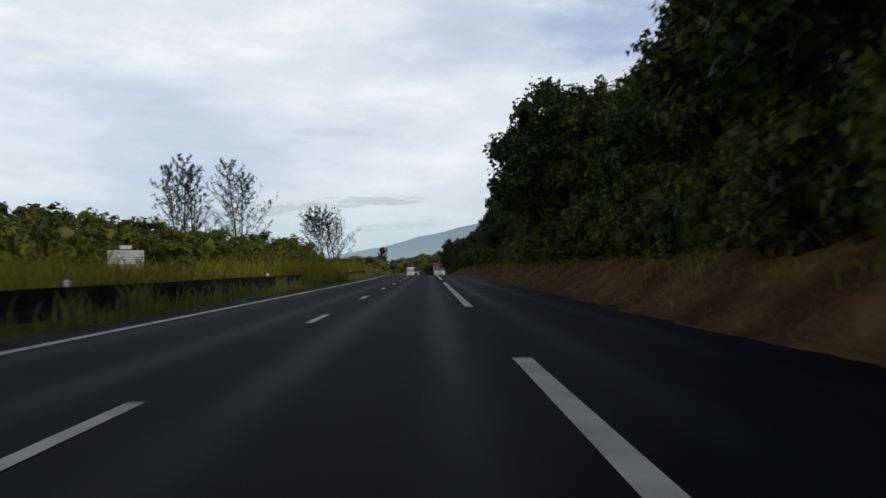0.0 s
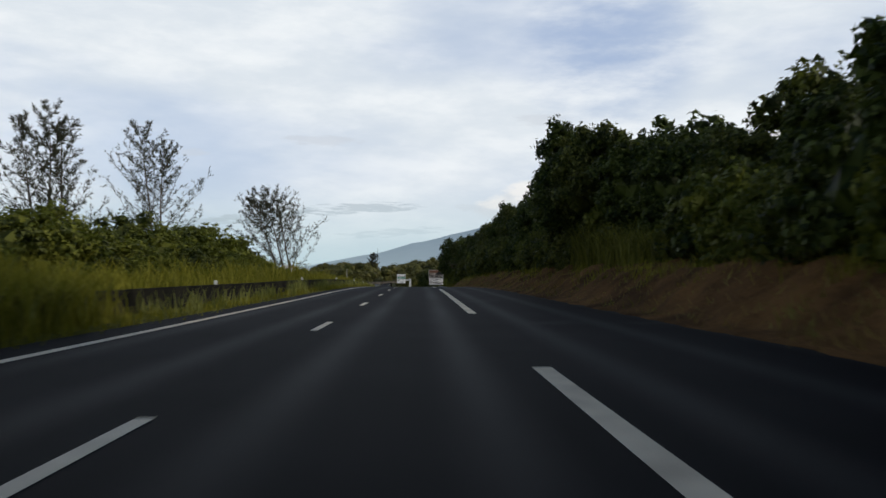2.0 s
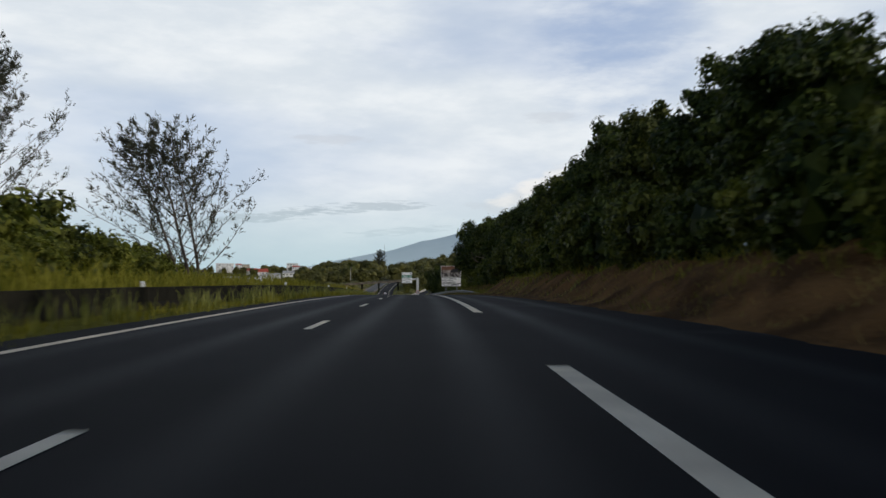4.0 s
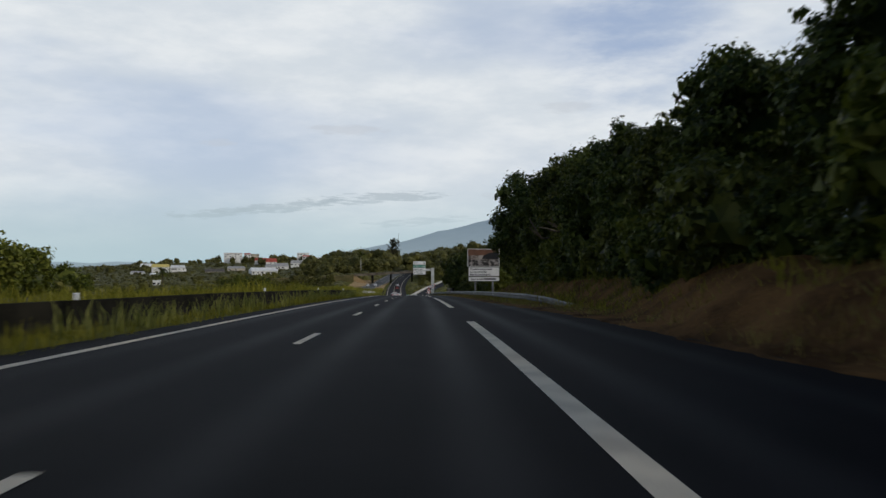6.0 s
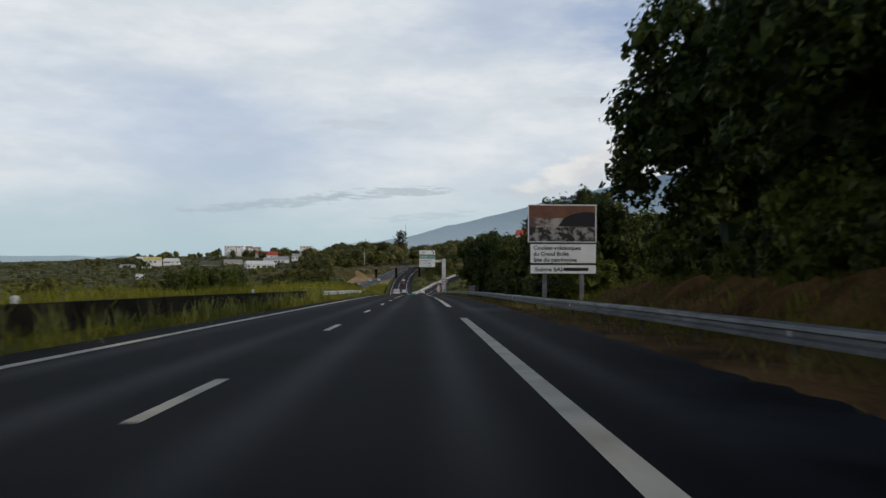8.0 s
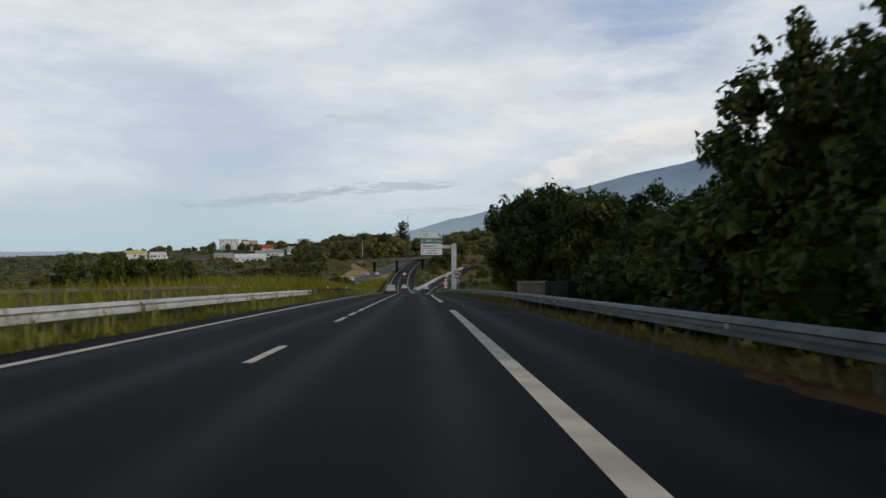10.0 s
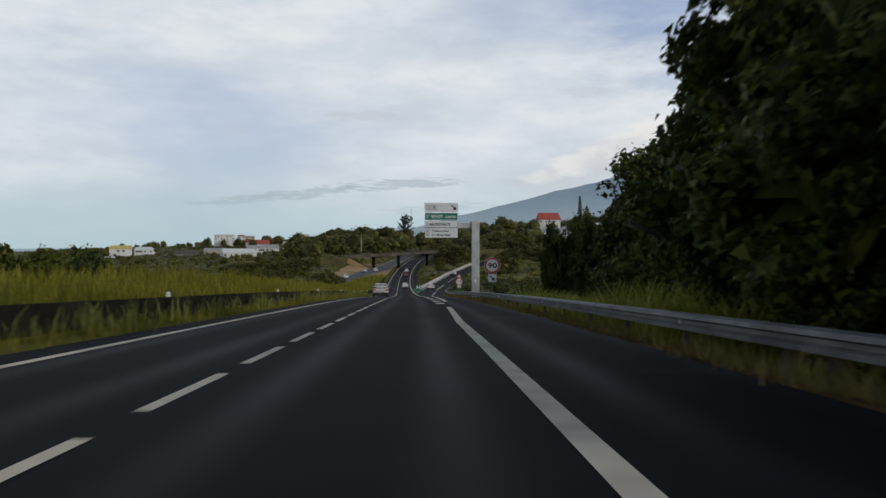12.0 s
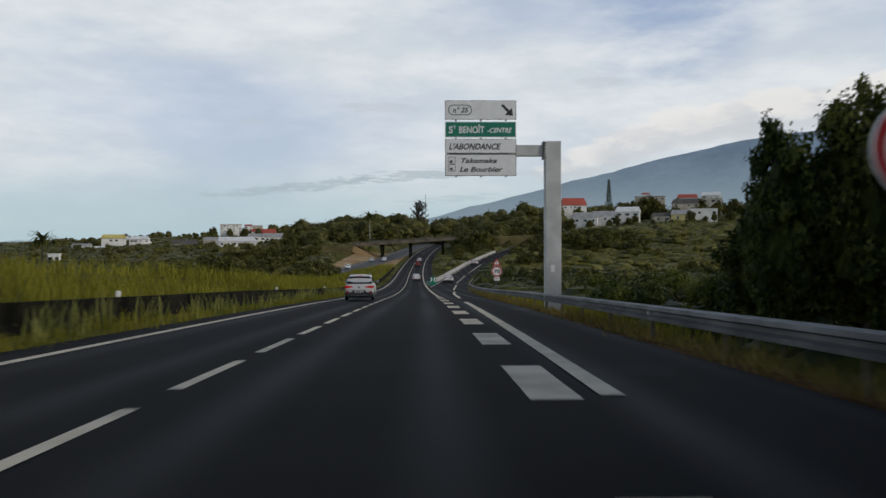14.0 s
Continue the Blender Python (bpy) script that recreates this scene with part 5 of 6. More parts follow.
nose = tagged(new("nose_marker"), "green rounded exit marker with white chevrons at the fork", "road marker")
nose.matrix_basis = put(494, 5.0, 0)
part("shell", disc(0.55, -0.2, 0.2, 1.0, 28), M_GREEN, nose)
part("foot", boxed(-0.6, 0.6, -0.18, 0.18, -0.1, 0.6, bevel=0.05), M_GREEN, nose)
for sx in (-1, 1):
    part("chevron", flat_poly([(sx * 0.08, 1.0), (sx * 0.3, 1.4), (sx * 0.5, 1.4), (sx * 0.3, 1.0), (sx * 0.5, 0.6), (sx * 0.3, 0.6)], -0.215, -0.205), M_WHITE, nose)

# ---- vehicles ----
M_SILVER = plain("silver car paint", (0.66, 0.65, 0.63), 0.3, 0.2)
M_CARWHITE = plain("white car paint", (0.78, 0.78, 0.77), 0.3)
M_CARRED = plain("red car paint", (0.28, 0.03, 0.02), 0.3)
M_CARDARK = plain("dark car paint", (0.03, 0.032, 0.036), 0.3)
M_GLASS = plain("tinted car glass", (0.008, 0.009, 0.011), 0.3)
M_GLASS.node_tree.nodes["Principled BSDF"].inputs["Specular IOR Level"].default_value = 0.15
M_SIDEGLASS = plain("side glass", (0.05, 0.07, 0.085), 0.06)
M_RUBBER = plain("black rubber", (0.014, 0.014, 0.015), 0.75)
M_TRIM = plain("dark plastic trim", (0.02, 0.02, 0.022), 0.55)
M_CHROME = plain("bright metal", (0.6, 0.6, 0.6), 0.2, 0.9)
M_LENS = plain("red lamp lens", (0.35, 0.01, 0.012), 0.15)
M_BRAKE = plain("lit brake lamp", (0.5, 0.01, 0.012), 0.2)
M_BRAKE.node_tree.nodes["Principled BSDF"].inputs["Emission Color"].default_value = (1.0, 0.03, 0.02, 1)
M_BRAKE.node_tree.nodes["Principled BSDF"].inputs["Emission Strength"].default_value = 0.12
M_CLEAR = plain("clear lamp lens", (0.6, 0.6, 0.62), 0.15)
M_PLATE = plain("plate", (0.72, 0.72, 0.68), 0.4)


def loft(rings):
    """A closed skin through rings of points, with both ends filled."""
    bm = bmesh.new()
    vs = [[bm.verts.new(p) for p in r] for r in rings]
    n = len(rings[0])
    for a, b in zip(vs[:-1], vs[1:]):
        for i in range(n):
            bm.faces.new((a[i], a[(i + 1) % n], b[(i + 1) % n], b[i]))
    bm.faces.new(vs[0][::-1])
    bm.faces.new(vs[-1])
    bmesh.ops.recalc_face_normals(bm, faces=bm.faces)
    for f in bm.faces:
        f.smooth = True
    return bm


def car(name, paint, label, width=1.76, height=1.5, length=4.05, brake=False, group="cars", crossover=False):
    """A hatchback with its tail at y = 0 and its nose ahead. Stands on z = 0."""
    root = tagged(new(name), label, "car", group)
    w, L_, k = width / 2, length, height / 1.5
    st = [  # y, half width, sill, shoulder
        (0.0, 0.86, 0.42, 0.74), (0.05, 0.93, 0.34, 0.92), (0.16, 0.975, 0.28, 0.99), (0.55, 1.0, 0.24, 1.0), (1.2, 1.0, 0.22, 0.985), (2.1, 1.0, 0.22, 0.965),
        (2.8, 1.0, 0.22, 0.955), (3.2, 0.99, 0.23, 0.92), (3.65, 0.95, 0.25, 0.83), (3.92, 0.84, 0.30, 0.70), (4.05, 0.66, 0.38, 0.60)]
    rings = []
    for y, f, lo, hi in st:
        y, hw, lo, hi = y * L_ / 4.05, w * f, lo * k, hi * k
        half = [(hw * 0.80, lo), (hw * 0.95, lo + 0.05), (hw, lo + (hi - lo) * 0.35), (hw * 0.995, lo + (hi - lo) * 0.62), (hw * 0.965, lo + (hi - lo) * 0.86), (hw * 0.88, hi), (hw * 0.5, hi + 0.012)]
        rings.append([(x, y, z) for x, z in half] + [(-x, y, z) for x, z in half[::-1]])
    body = part("body", loft(rings), paint, root)
    gst = [(0.12, 0.82, 0.97, 1.0), (0.30, 0.80, 0.955, 1.28), (0.50, 0.76, 0.95, 1.455), (0.9, 0.765, 0.95, 1.50), (1.6, 0.77, 0.95, 1.50), (2.1, 0.755, 0.95, 1.45), (2.6, 0.75, 0.95, 1.23), (3.02, 0.74, 0.93, 0.965)]
    g = []
    for y, f, lo, hi in gst:
        y, hw, lo, hi = y * L_ / 4.05, w * f, lo * k, hi * k
        lw = w * 0.90
        t = min(1, (hi - lo) / (0.5 * k))
        top = lw + (hw - lw) * t
        half = [(lw, lo), (lw + (top - lw) * 0.5, lo + (hi - lo) * 0.5), (top, lo + (hi - lo) * 0.9), (top * 0.9, hi), (top * 0.5, hi + 0.02 * t)]
        g.append([(x, y, z) for x, z in half] + [(-x, y, z) for x, z in half[::-1]])
    cabin = part("cabin", loft(g), paint, root)
    sy = L_ / 4.05

    def pane(nm, pts, mat, parent, thick=0.012):
        """A pane through four corners, set just proud of the skin."""
        c = [Vector((p[0], p[1] * sy, p[2] * k)) for p in pts]
        nrm = (c[1] - c[0]).cross(c[3] - c[0]).normalized()
        bm = bmesh.new()
        lo = [bm.verts.new(p - nrm * 0.02) for p in c]
        hi = [bm.verts.new(p + nrm * thick) for p in c]
        bm.faces.new(hi)
        bm.faces.new(lo[::-1])
        for i in range(4):
            bm.faces.new((lo[i], lo[(i + 1) % 4], hi[(i + 1) % 4], hi[i]))
        bmesh.ops.recalc_face_normals(bm, faces=bm.faces)
        return part(nm, bm, mat, parent)

    pane("rear_window", [(-w * 0.86, 0.14, 0.99), (w * 0.86, 0.14, 0.99), (w * 0.74, 0.43, 1.40), (-w * 0.74, 0.43, 1.40)], M_GLASS, cabin, 0.03)
    pane("windscreen", [(w * 0.80, 2.97, 1.0), (-w * 0.80, 2.97, 1.0), (-w * 0.68, 2.16, 1.42), (w * 0.68, 2.16, 1.42)], M_GLASS, cabin, 0.03)
    for sx in (1, -1):
        for y0, y1, y2, y3 in ((0.55, 1.22, 1.22, 0.72), (1.30, 2.68, 2.12, 1.30)):
            q = [(sx * w * 0.885, y0, 1.0), (sx * w * 0.885, y1, 1.0), (sx * w * 0.79, y2, 1.37), (sx * w * 0.79, y3, 1.37)]
            pane("side_window", q if sx > 0 else q[::-1], M_SIDEGLASS, cabin, 0.022)
        part("roof_rail", box(tube(bmesh.new(), (sx * w * 0.66, 0.6 * sy, 1.55 * k), (sx * w * 0.66, 2.0 * sy, 1.55 * k), 0.018, n=8), sx * w * 0.66 - 0.015, sx * w * 0.66 + 0.015, 0.6, 0.7, 1.46 * k, 1.55 * k), M_CHROME, root)
        m = part("mirror", box(bmesh.new(), sx * w * 1.0, sx * (w + 0.17), 2.55 * sy, 2.67 * sy, 0.96 * k, 1.1 * k, bevel=0.03), paint, root)
        part("mirror_glass", box(bmesh.new(), sx * w * 1.03, sx * (w + 0.15), 2.54 * sy, 2.55 * sy, 0.98 * k, 1.08 * k), M_SIDEGLASS, m)
        for y in (1.35, 2.35):
            part("door_handle", box(bmesh.new(), sx * w * 0.985, sx * (w * 0.985 + 0.03), (y - 0.42) * sy, (y - 0.24) * sy, 0.80 * k, 0.83 * k, bevel=0.008), paint, root)
        # tail lamp: a wedge that wraps the corner
        lamp = flat_poly([(sx * w * 0.42, 0.80 * k), (sx * w * 0.93, 0.74 * k), (sx * w * 0.955, 0.90 * k), (sx * w * 0.72, 0.90 * k), (sx * w * 0.42, 0.845 * k)], -0.012, 0.14)
        part("tail_light", lamp, M_BRAKE if brake else M_LENS, root, "red tail lamp")
        part("side_lamp", box(bmesh.new(), sx * w * 0.90, sx * w * 0.985, 0.05, 0.32, 0.78 * k, 0.91 * k, bevel=0.02), M_LENS, root, "red lamp wrapping the corner")
        part("fog_ring", disc(0.085, -0.03, 0.06, 0.50 * k, 20, sx * w * 0.78), M_CHROME, root)
        part("reflector", disc(0.066, -0.036, 0.0, 0.50 * k, 20, sx * w * 0.78), M_LENS, root, "round red reflector")
        part("head_light", box(bmesh.new(), sx * w * 0.50, sx * w * 0.86, 3.72 * sy, 3.94 * sy, 0.62 * k, 0.74 * k, bevel=0.03), M_CLEAR, root, "clear head lamp")
        for y in (0.72, 3.22):
            wh = part("wheel", tube(bmesh.new(), (sx * (w - 0.19), y * sy, 0.315), (sx * (w - 0.005), y * sy, 0.315), 0.315, n=28), M_RUBBER, root)
            rim = tube(bmesh.new(), (sx * (w - 0.02), y * sy, 0.315), (sx * (w + 0.002), y * sy, 0.315), 0.215, n=28)
            # a dark disc stands in for the shade behind the spokes
            part("rim_shadow", rim, M_TRIM, wh)
            sp = bmesh.new()
            for i in range(5):
                a = 2 * math.pi * i / 5 + 0.3
                tube(sp, (sx * (w + 0.004), y * sy, 0.315), (sx * (w + 0.004), y * sy + 0.2 * math.cos(a), 0.315 + 0.2 * math.sin(a)), 0.034, 0.026, 6)
            bmesh.ops.create_cone(sp, cap_ends=True, segments=16, radius1=0.05, radius2=0.05, depth=0.02, matrix=Matrix.Translation((sx * (w + 0.008), y * sy, 0.315)) @ Matrix.Rotation(radians(90), 4, "Y"))
            part("rim", sp, M_CHROME, wh, "five-spoke alloy rim")
            ar = bmesh.new()
            nseg, pts = 14, []
            for i in range(nseg + 1):
                a = math.pi * i / nseg
                pts.append((y * sy + 0.36 * math.cos(a), 0.32 + 0.36 * math.sin(a)))
            bmv = [[ar.verts.new((sx * xx, yy + (yy - y * sy) * q, 0.32 + (zz - 0.32) * (1 + q))) for xx, q in ((w * 0.90, -0.05), (w + 0.006, -0.05), (w + 0.006, 0.16), (w * 0.90, 0.16))] for yy, zz in pts]
            for p, q in zip(bmv[:-1], bmv[1:]):
                for i in range(4):
                    ar.faces.new((p[i], p[(i + 1) % 4], q[(i + 1) % 4], q[i]))
            bmesh.ops.recalc_face_normals(ar, faces=ar.faces)
            part("wheel_arch", ar, M_TRIM, root)
        if crossover:
            part("sill_trim", box(bmesh.new(), sx * (w * 0.93), sx * (w + 0.01), 1.1 * sy, 2.85 * sy, 0.24 * k, 0.40 * k, bevel=0.02), M_TRIM, root)
    part("rear_bumper", boxed(-w * 0.95, w * 0.95, -0.035, 0.25, 0.24 * k, 0.52 * k, bevel=0.06), M_TRIM, root)
    part("skid_plate", flat_poly([(-w * 0.55, 0.30 * k), (w * 0.55, 0.30 * k), (w * 0.48, 0.35 * k), (-w * 0.48, 0.35 * k)], -0.05, -0.03), M_CHROME, root)
    part("plate_recess", flat_poly([(-w * 0.62, 0.44 * k), (w * 0.62, 0.44 * k), (w * 0.42, 0.62 * k), (-w * 0.42, 0.62 * k)], -0.02, 0.06), M_TRIM, root)
    pl = part("number_plate", boxed(-0.26, 0.26, -0.045, -0.03, 0.495 * k, 0.605 * k, bevel=0.004), M_PLATE, root)
    for x0, x1 in ((-0.20, -0.10), (-0.06, 0.08), (0.12, 0.21)):
        part("text_bar", boxed(x0, x1, -0.050, -0.044, 0.52 * k, 0.58 * k), M_BLACK, pl)
    part("badge", disc(0.055, -0.01, 0.03, 0.80 * k, 20), M_CHROME, root)
    part("tailgate_seam", boxed(-w * 0.74, w * 0.74, -0.006, 0.05, 0.645 * k, 0.655 * k), M_TRIM, root)
    part("spoiler", boxed(-w * 0.70, w * 0.70, 0.34, 0.62, 1.43 * k, 1.475 * k, bevel=0.02), paint, root)
    if brake:
        part("high_brake_light", boxed(-0.12, 0.12, 0.325, 0.36, 1.44 * k, 1.465 * k), M_BRAKE, root)
    part("underside", boxed(-w * 0.8, w * 0.8, 0.15, L_ - 0.3, 0.18, 0.34), M_TRIM, root)
    return root


silver = car("car", M_SILVER, "silver crossover hatchback with dark trim and red tail lamps", brake=True, crossover=True)
silver.matrix_basis = put(394, -1.32, 0, 0.5)
white = car("car", M_CARWHITE, "white hatchback driving down the carriageway", 1.75, 1.52, 4.1)
white.matrix_basis = put(522, 2.0, 0)
red = car("car", M_CARRED, "small dark red hatchback far down the road", 1.72, 1.5, 4.0)
red.matrix_basis = put(614, 1.6, 0)
dark = car("car", M_CARDARK, "dark grey hatchback on the opposite carriageway", 1.76, 1.5, 4.2)
dark.matrix_basis = put(563, other_mid(563) - 2, 0.05, 180)
for s, u, h, turn, src, lab in ((644, 1.5, 0, 0, white, "white high-roofed car far down the road"), (509, 8.3, 0.05, -6, white, "white hatchback on the exit lane"),
                                (592, 18.6, 1.55, -14, silver, "pale car climbing the exit lane"), (602, other_mid(602) - 1.5, 0.05, 186, white, "white car on the opposite carriageway"),
                                (648, other_mid(648) - 1.9, 0.05, 184, silver, "silver car on the opposite carriageway"), (653, other_mid(653) + 1.8, 0.05, 184, white, "white car on the opposite carriageway")):
    tagged(copy_thing(src, put(s, u, h, turn)), lab)


# ---- the overpass ----
def overpass():
    root = tagged(new("overpass"), "stained concrete road overpass on three rows of piers", "bridge")
    root.matrix_basis = put(690, 0, 0)
    bm = bmesh.new()

    def span(x0, x1, z0, z1, y0, y1, th0, th1):
        v = [bm.verts.new(p) for p in ((x0, y0, z0 + th0), (x1, y0, z1 + th0), (x1, y1, z1 + th0), (x0, y1, z0 + th0), (x0, y0, z0 + th1), (x1, y0, z1 + th1), (x1, y1, z1 + th1), (x0, y1, z0 + th1))]
        for f in ((0, 1, 2, 3), (7, 6, 5, 4), (0, 4, 5, 1), (1, 5, 6, 2), (2, 6, 7, 3), (3, 7, 4, 0)):
            bm.faces.new([v[i] for i in f])
    span(-27, 15, 5.2, 7.7, -5, 5, -0.9, 0)
    bmesh.ops.recalc_face_normals(bm, faces=bm.faces)
    part("deck", bm, M_PALE2, root)
    for y in (-5.0, 4.8):
        bm = bmesh.new()
        span(-27, 15, 5.2, 7.7, y, y + 0.2, 0.0, 0.35)
        bmesh.ops.recalc_face_normals(bm, faces=bm.faces)
        part("parapet", bm, M_PALE2, root)
        bm = bmesh.new()
        span(-27, 15, 5.2, 7.7, y + 0.05, y + 0.12, 0.75, 0.85)
        bmesh.ops.recalc_face_normals(bm, faces=bm.faces)
        part("handrail", bm, M_STEEL, root)
    for x, top in ((-15.6, 5.0), (-3.9, 5.7), (9.6, 6.5)):
        for y in (-3.2, 0, 3.2):
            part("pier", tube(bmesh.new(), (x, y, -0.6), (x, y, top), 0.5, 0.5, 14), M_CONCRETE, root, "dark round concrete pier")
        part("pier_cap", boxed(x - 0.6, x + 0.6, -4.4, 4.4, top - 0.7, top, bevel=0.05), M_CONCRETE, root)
    bm = bmesh.new()
    v = [bm.verts.new(p) for p in ((-27, -5, 4.9), (-18.5, -5, 0.0), (-18.5, 5, 0.0), (-27, 5, 4.9))]
    bm.faces.new(v)
    r = bmesh.ops.extrude_face_region(bm, geom=list(bm.faces))
    bmesh.ops.translate(bm, vec=(-2, 0, -2), verts=[q for q in r["geom"] if isinstance(q, bmesh.types.BMVert)])
    bmesh.ops.recalc_face_normals(bm, faces=bm.faces)
    part("abutment", bm, M_EARTH, root, "dry tan slope under the bridge end")
    part("wing_wall", boxed(14.2, 15.4, -5.2, 5.2, -2, 6.7, bevel=0.05), M_CONCRETE, root, "dark concrete end wall of the bridge")
    return root


M_SLOPE = material("dry grass slope", (0.075, 0.066, 0.026), (0.17, 0.135, 0.06), 0.12, 0.95, 0.6, 3.0, dist=0.2, spec=0.05)


def approach(name, x0, x1, z0, z1, curve, label):
    """An earth bank that carries the crossing road up to the bridge."""
    base = put(690, 0, 0)
    verts, faces, n = [], [], 14
    for i in range(n):
        f = i / (n - 1)
        x, z, y = x0 + (x1 - x0) * f, z0 + (z1 - z0) * f, curve * f * f
        for dy, dz in ((-16, -z - 3), (-6.0, -0.15), (-4.6, 0.0), (4.6, 0.0), (6.0, -0.15), (16, -z - 3)):
            verts.append(base @ Vector((x, y + dy + (wave(x, dy, 0.2) if abs(dy) > 5 else 0), z + dz)))
    for i in range(n - 1):
        for j in range(5):
            q = i * 6 + j
            faces.append((q, q + 1, q + 7, q + 6))
    me = mesh_of(name, verts, faces, M_SLOPE)
    me.materials.append(M_ASPHALT2)
    me.polygons.foreach_set("material_index", [1 if j == 2 else 0 for i in range(n - 1) for j in range(5)])
    return tagged(new(name, me), label, "embankment", kind="structure")


approach("approach_bank_east", 15, 75, 7.7, 9.6, 4, "earth bank with the crossing road on top")
approach("approach_bank_west", -27, -78, 5.2, 3.0, -10, "earth bank with the crossing road on top")


M_PALE2 = material("stained brown-grey concrete", (0.10, 0.082, 0.062), (0.21, 0.175, 0.135), 0.3, 0.9, 0.3, 5.0, spec=0.1)
overpass()


# ---- buildings ----
M_WALLW = material("white render", (0.66, 0.64, 0.60), (0.82, 0.80, 0.76), 0.3, 0.85, 0.1, 4.0)
M_WALLY = material("yellow render", (0.62, 0.52, 0.20), (0.72, 0.62, 0.28), 0.3, 0.85, 0.1, 4.0)
M_ROOFR = material("red roof", (0.34, 0.065, 0.04), (0.46, 0.10, 0.065), 0.5, 0.7, 0.2, 6.0)
M_ROOFY = material("yellow sheet roof", (0.55, 0.44, 0.12), (0.68, 0.56, 0.18), 0.4, 0.6, 0.1, 6.0)
M_ROOFG = material("grey sheet roof", (0.26, 0.26, 0.25), (0.42, 0.41, 0.39), 0.4, 0.6, 0.2, 6.0)
M_ROOFW = material("white sheet roof", (0.66, 0.66, 0.64), (0.82, 0.82, 0.80), 0.4, 0.6, 0.1, 6.0)
M_ROOFD = material("dark sheet roof", (0.07, 0.065, 0.06), (0.14, 0.125, 0.11), 0.5, 0.7, 0.2, 6.0, spec=0.2)
M_WALLB = material("beige render", (0.38, 0.33, 0.25), (0.56, 0.50, 0.40), 0.3, 0.9, 0.1, 4.0, spec=0.1)
M_PANE = plain("dark window pane", (0.02, 0.025, 0.03), 0.1)


TOWN = []


def house(top, w, d, h, turn, wall_mat, roof_mat, label, gable=1.8, flat=False, storeys=2):
    """A house whose wall top is at the world place `top`; gable roof along x."""
    root = tagged(new("house"), label, "house", "houses of the town")
    x, y, z = top
    TOWN.append((x, y, z, w))
    root.matrix_basis = pose(x, y, z - h, 0, 0, turn)
    wall = part("wall", boxed(-w / 2, w / 2, -d / 2, d / 2, -6, h), wall_mat, root)
    if flat:
        part("roof", boxed(-w / 2 - 0.25, w / 2 + 0.25, -d / 2 - 0.25, d / 2 + 0.25, h, h + 0.4, bevel=0.05), roof_mat, root)
    else:
        o = 0.5
        bm = bmesh.new()
        a = [bm.verts.new(p) for p in ((-w / 2 - o, -d / 2 - o, h - 0.1), (w / 2 + o, -d / 2 - o, h - 0.1), (w / 2 + o, d / 2 + o, h - 0.1), (-w / 2 - o, d / 2 + o, h - 0.1), (-w / 2 + o, 0, h + gable), (w / 2 - o, 0, h + gable))]
        for f in ((0, 1, 5, 4), (2, 3, 4, 5), (1, 2, 5), (3, 0, 4), (3, 2, 1, 0)):
            bm.faces.new([a[i] for i in f])
        part("roof", bm, roof_mat, root)
    n = max(2, int(w / 3.2))
    pick = random.Random(int(abs(x) * 10 + w * 7))
    for fl in range(storeys):
        zz = h - 2.2 - fl * 2.9
        if zz < -4:
            break
        for i in range(n):
            cx = -w / 2 + w * (i + 0.5 + pick.uniform(-0.15, 0.15)) / n
            wd = pick.uniform(0.45, 1.1)
            if pick.random() < 0.35:
                continue
            win = part("window", boxed(cx - wd - 0.1, cx + wd + 0.1, -d / 2 - 0.05, -d / 2 + 0.02, zz, zz + 1.25), M_ROOFW, root)
            part("pane", boxed(cx - wd, cx + wd, -d / 2 - 0.07, -d / 2 - 0.045, zz + 0.1, zz + 1.15), M_PANE, win)
    return root


# right-hand village on the slope
house((62.6, 950.3, 23.6), 17, 10, 4, 8, M_WALLW, M_ROOFR, "house with a broad red roof among trees", 5.4, storeys=1)
house((47.2, 760.8, 8.8), 12, 8, 3, -12, M_WALLW, M_ROOFG, "low white house with a dark grey sheet roof", 2.7, storeys=1)
house((57.6, 769.4, 9.9), 12, 8, 3, -6, M_WALLW, M_ROOFG, "low pale house with a grey sheet roof", 2.6, storeys=1)
house((71.2, 777.3, 12.3), 12, 8, 3.4, -14, M_WALLW, M_ROOFW, "white house with a pale gable roof", 2.6, storeys=1)
house((105.9, 892.8, 26.2), 19, 10, 5, -10, M_WALLB, M_ROOFG, "broad beige house on the hill", flat=True, storeys=1)
house((104, 896, 28.3), 5, 5, 3, -10, M_WALLW, M_ROOFR, "small roof storey with a red roof", 1.0, storeys=1)
house((124.1, 868.2, 24.1), 12, 9, 6, -12, M_WALLW, M_ROOFR, "white house with a red roof on the hill", 2.4)
house((113.3, 829.7, 19.1), 14, 9, 4, -8, M_WALLB, M_ROOFD, "house with a long dark grey roof", 2.4, storeys=1)
house((131.2, 845.7, 22.5), 15, 9, 6.5, -14, M_WALLB, M_ROOFW, "pale two-storey house with balconies on the hill", flat=True)
house((136, 858, 25.0), 11, 8, 5, -20, M_WALLW, M_ROOFW, "white house with a sloping sheet roof", 2.2, storeys=1)
house((91.5, 748.4, 9.8), 9.5, 8, 4.4, -12, M_WALLY, M_ROOFG, "yellow house with a pale grey roof", 2.3, storeys=1)
house((82.5, 752, 9.2), 8, 7, 3.6, -4, M_WALLB, M_ROOFD, "low brown house with a dark roof", 1.6, storeys=1)
house((102, 750, 12.1), 13, 8, 5.2, -10, M_WALLW, M_ROOFW, "white flat-roofed house with dark windows", flat=True)
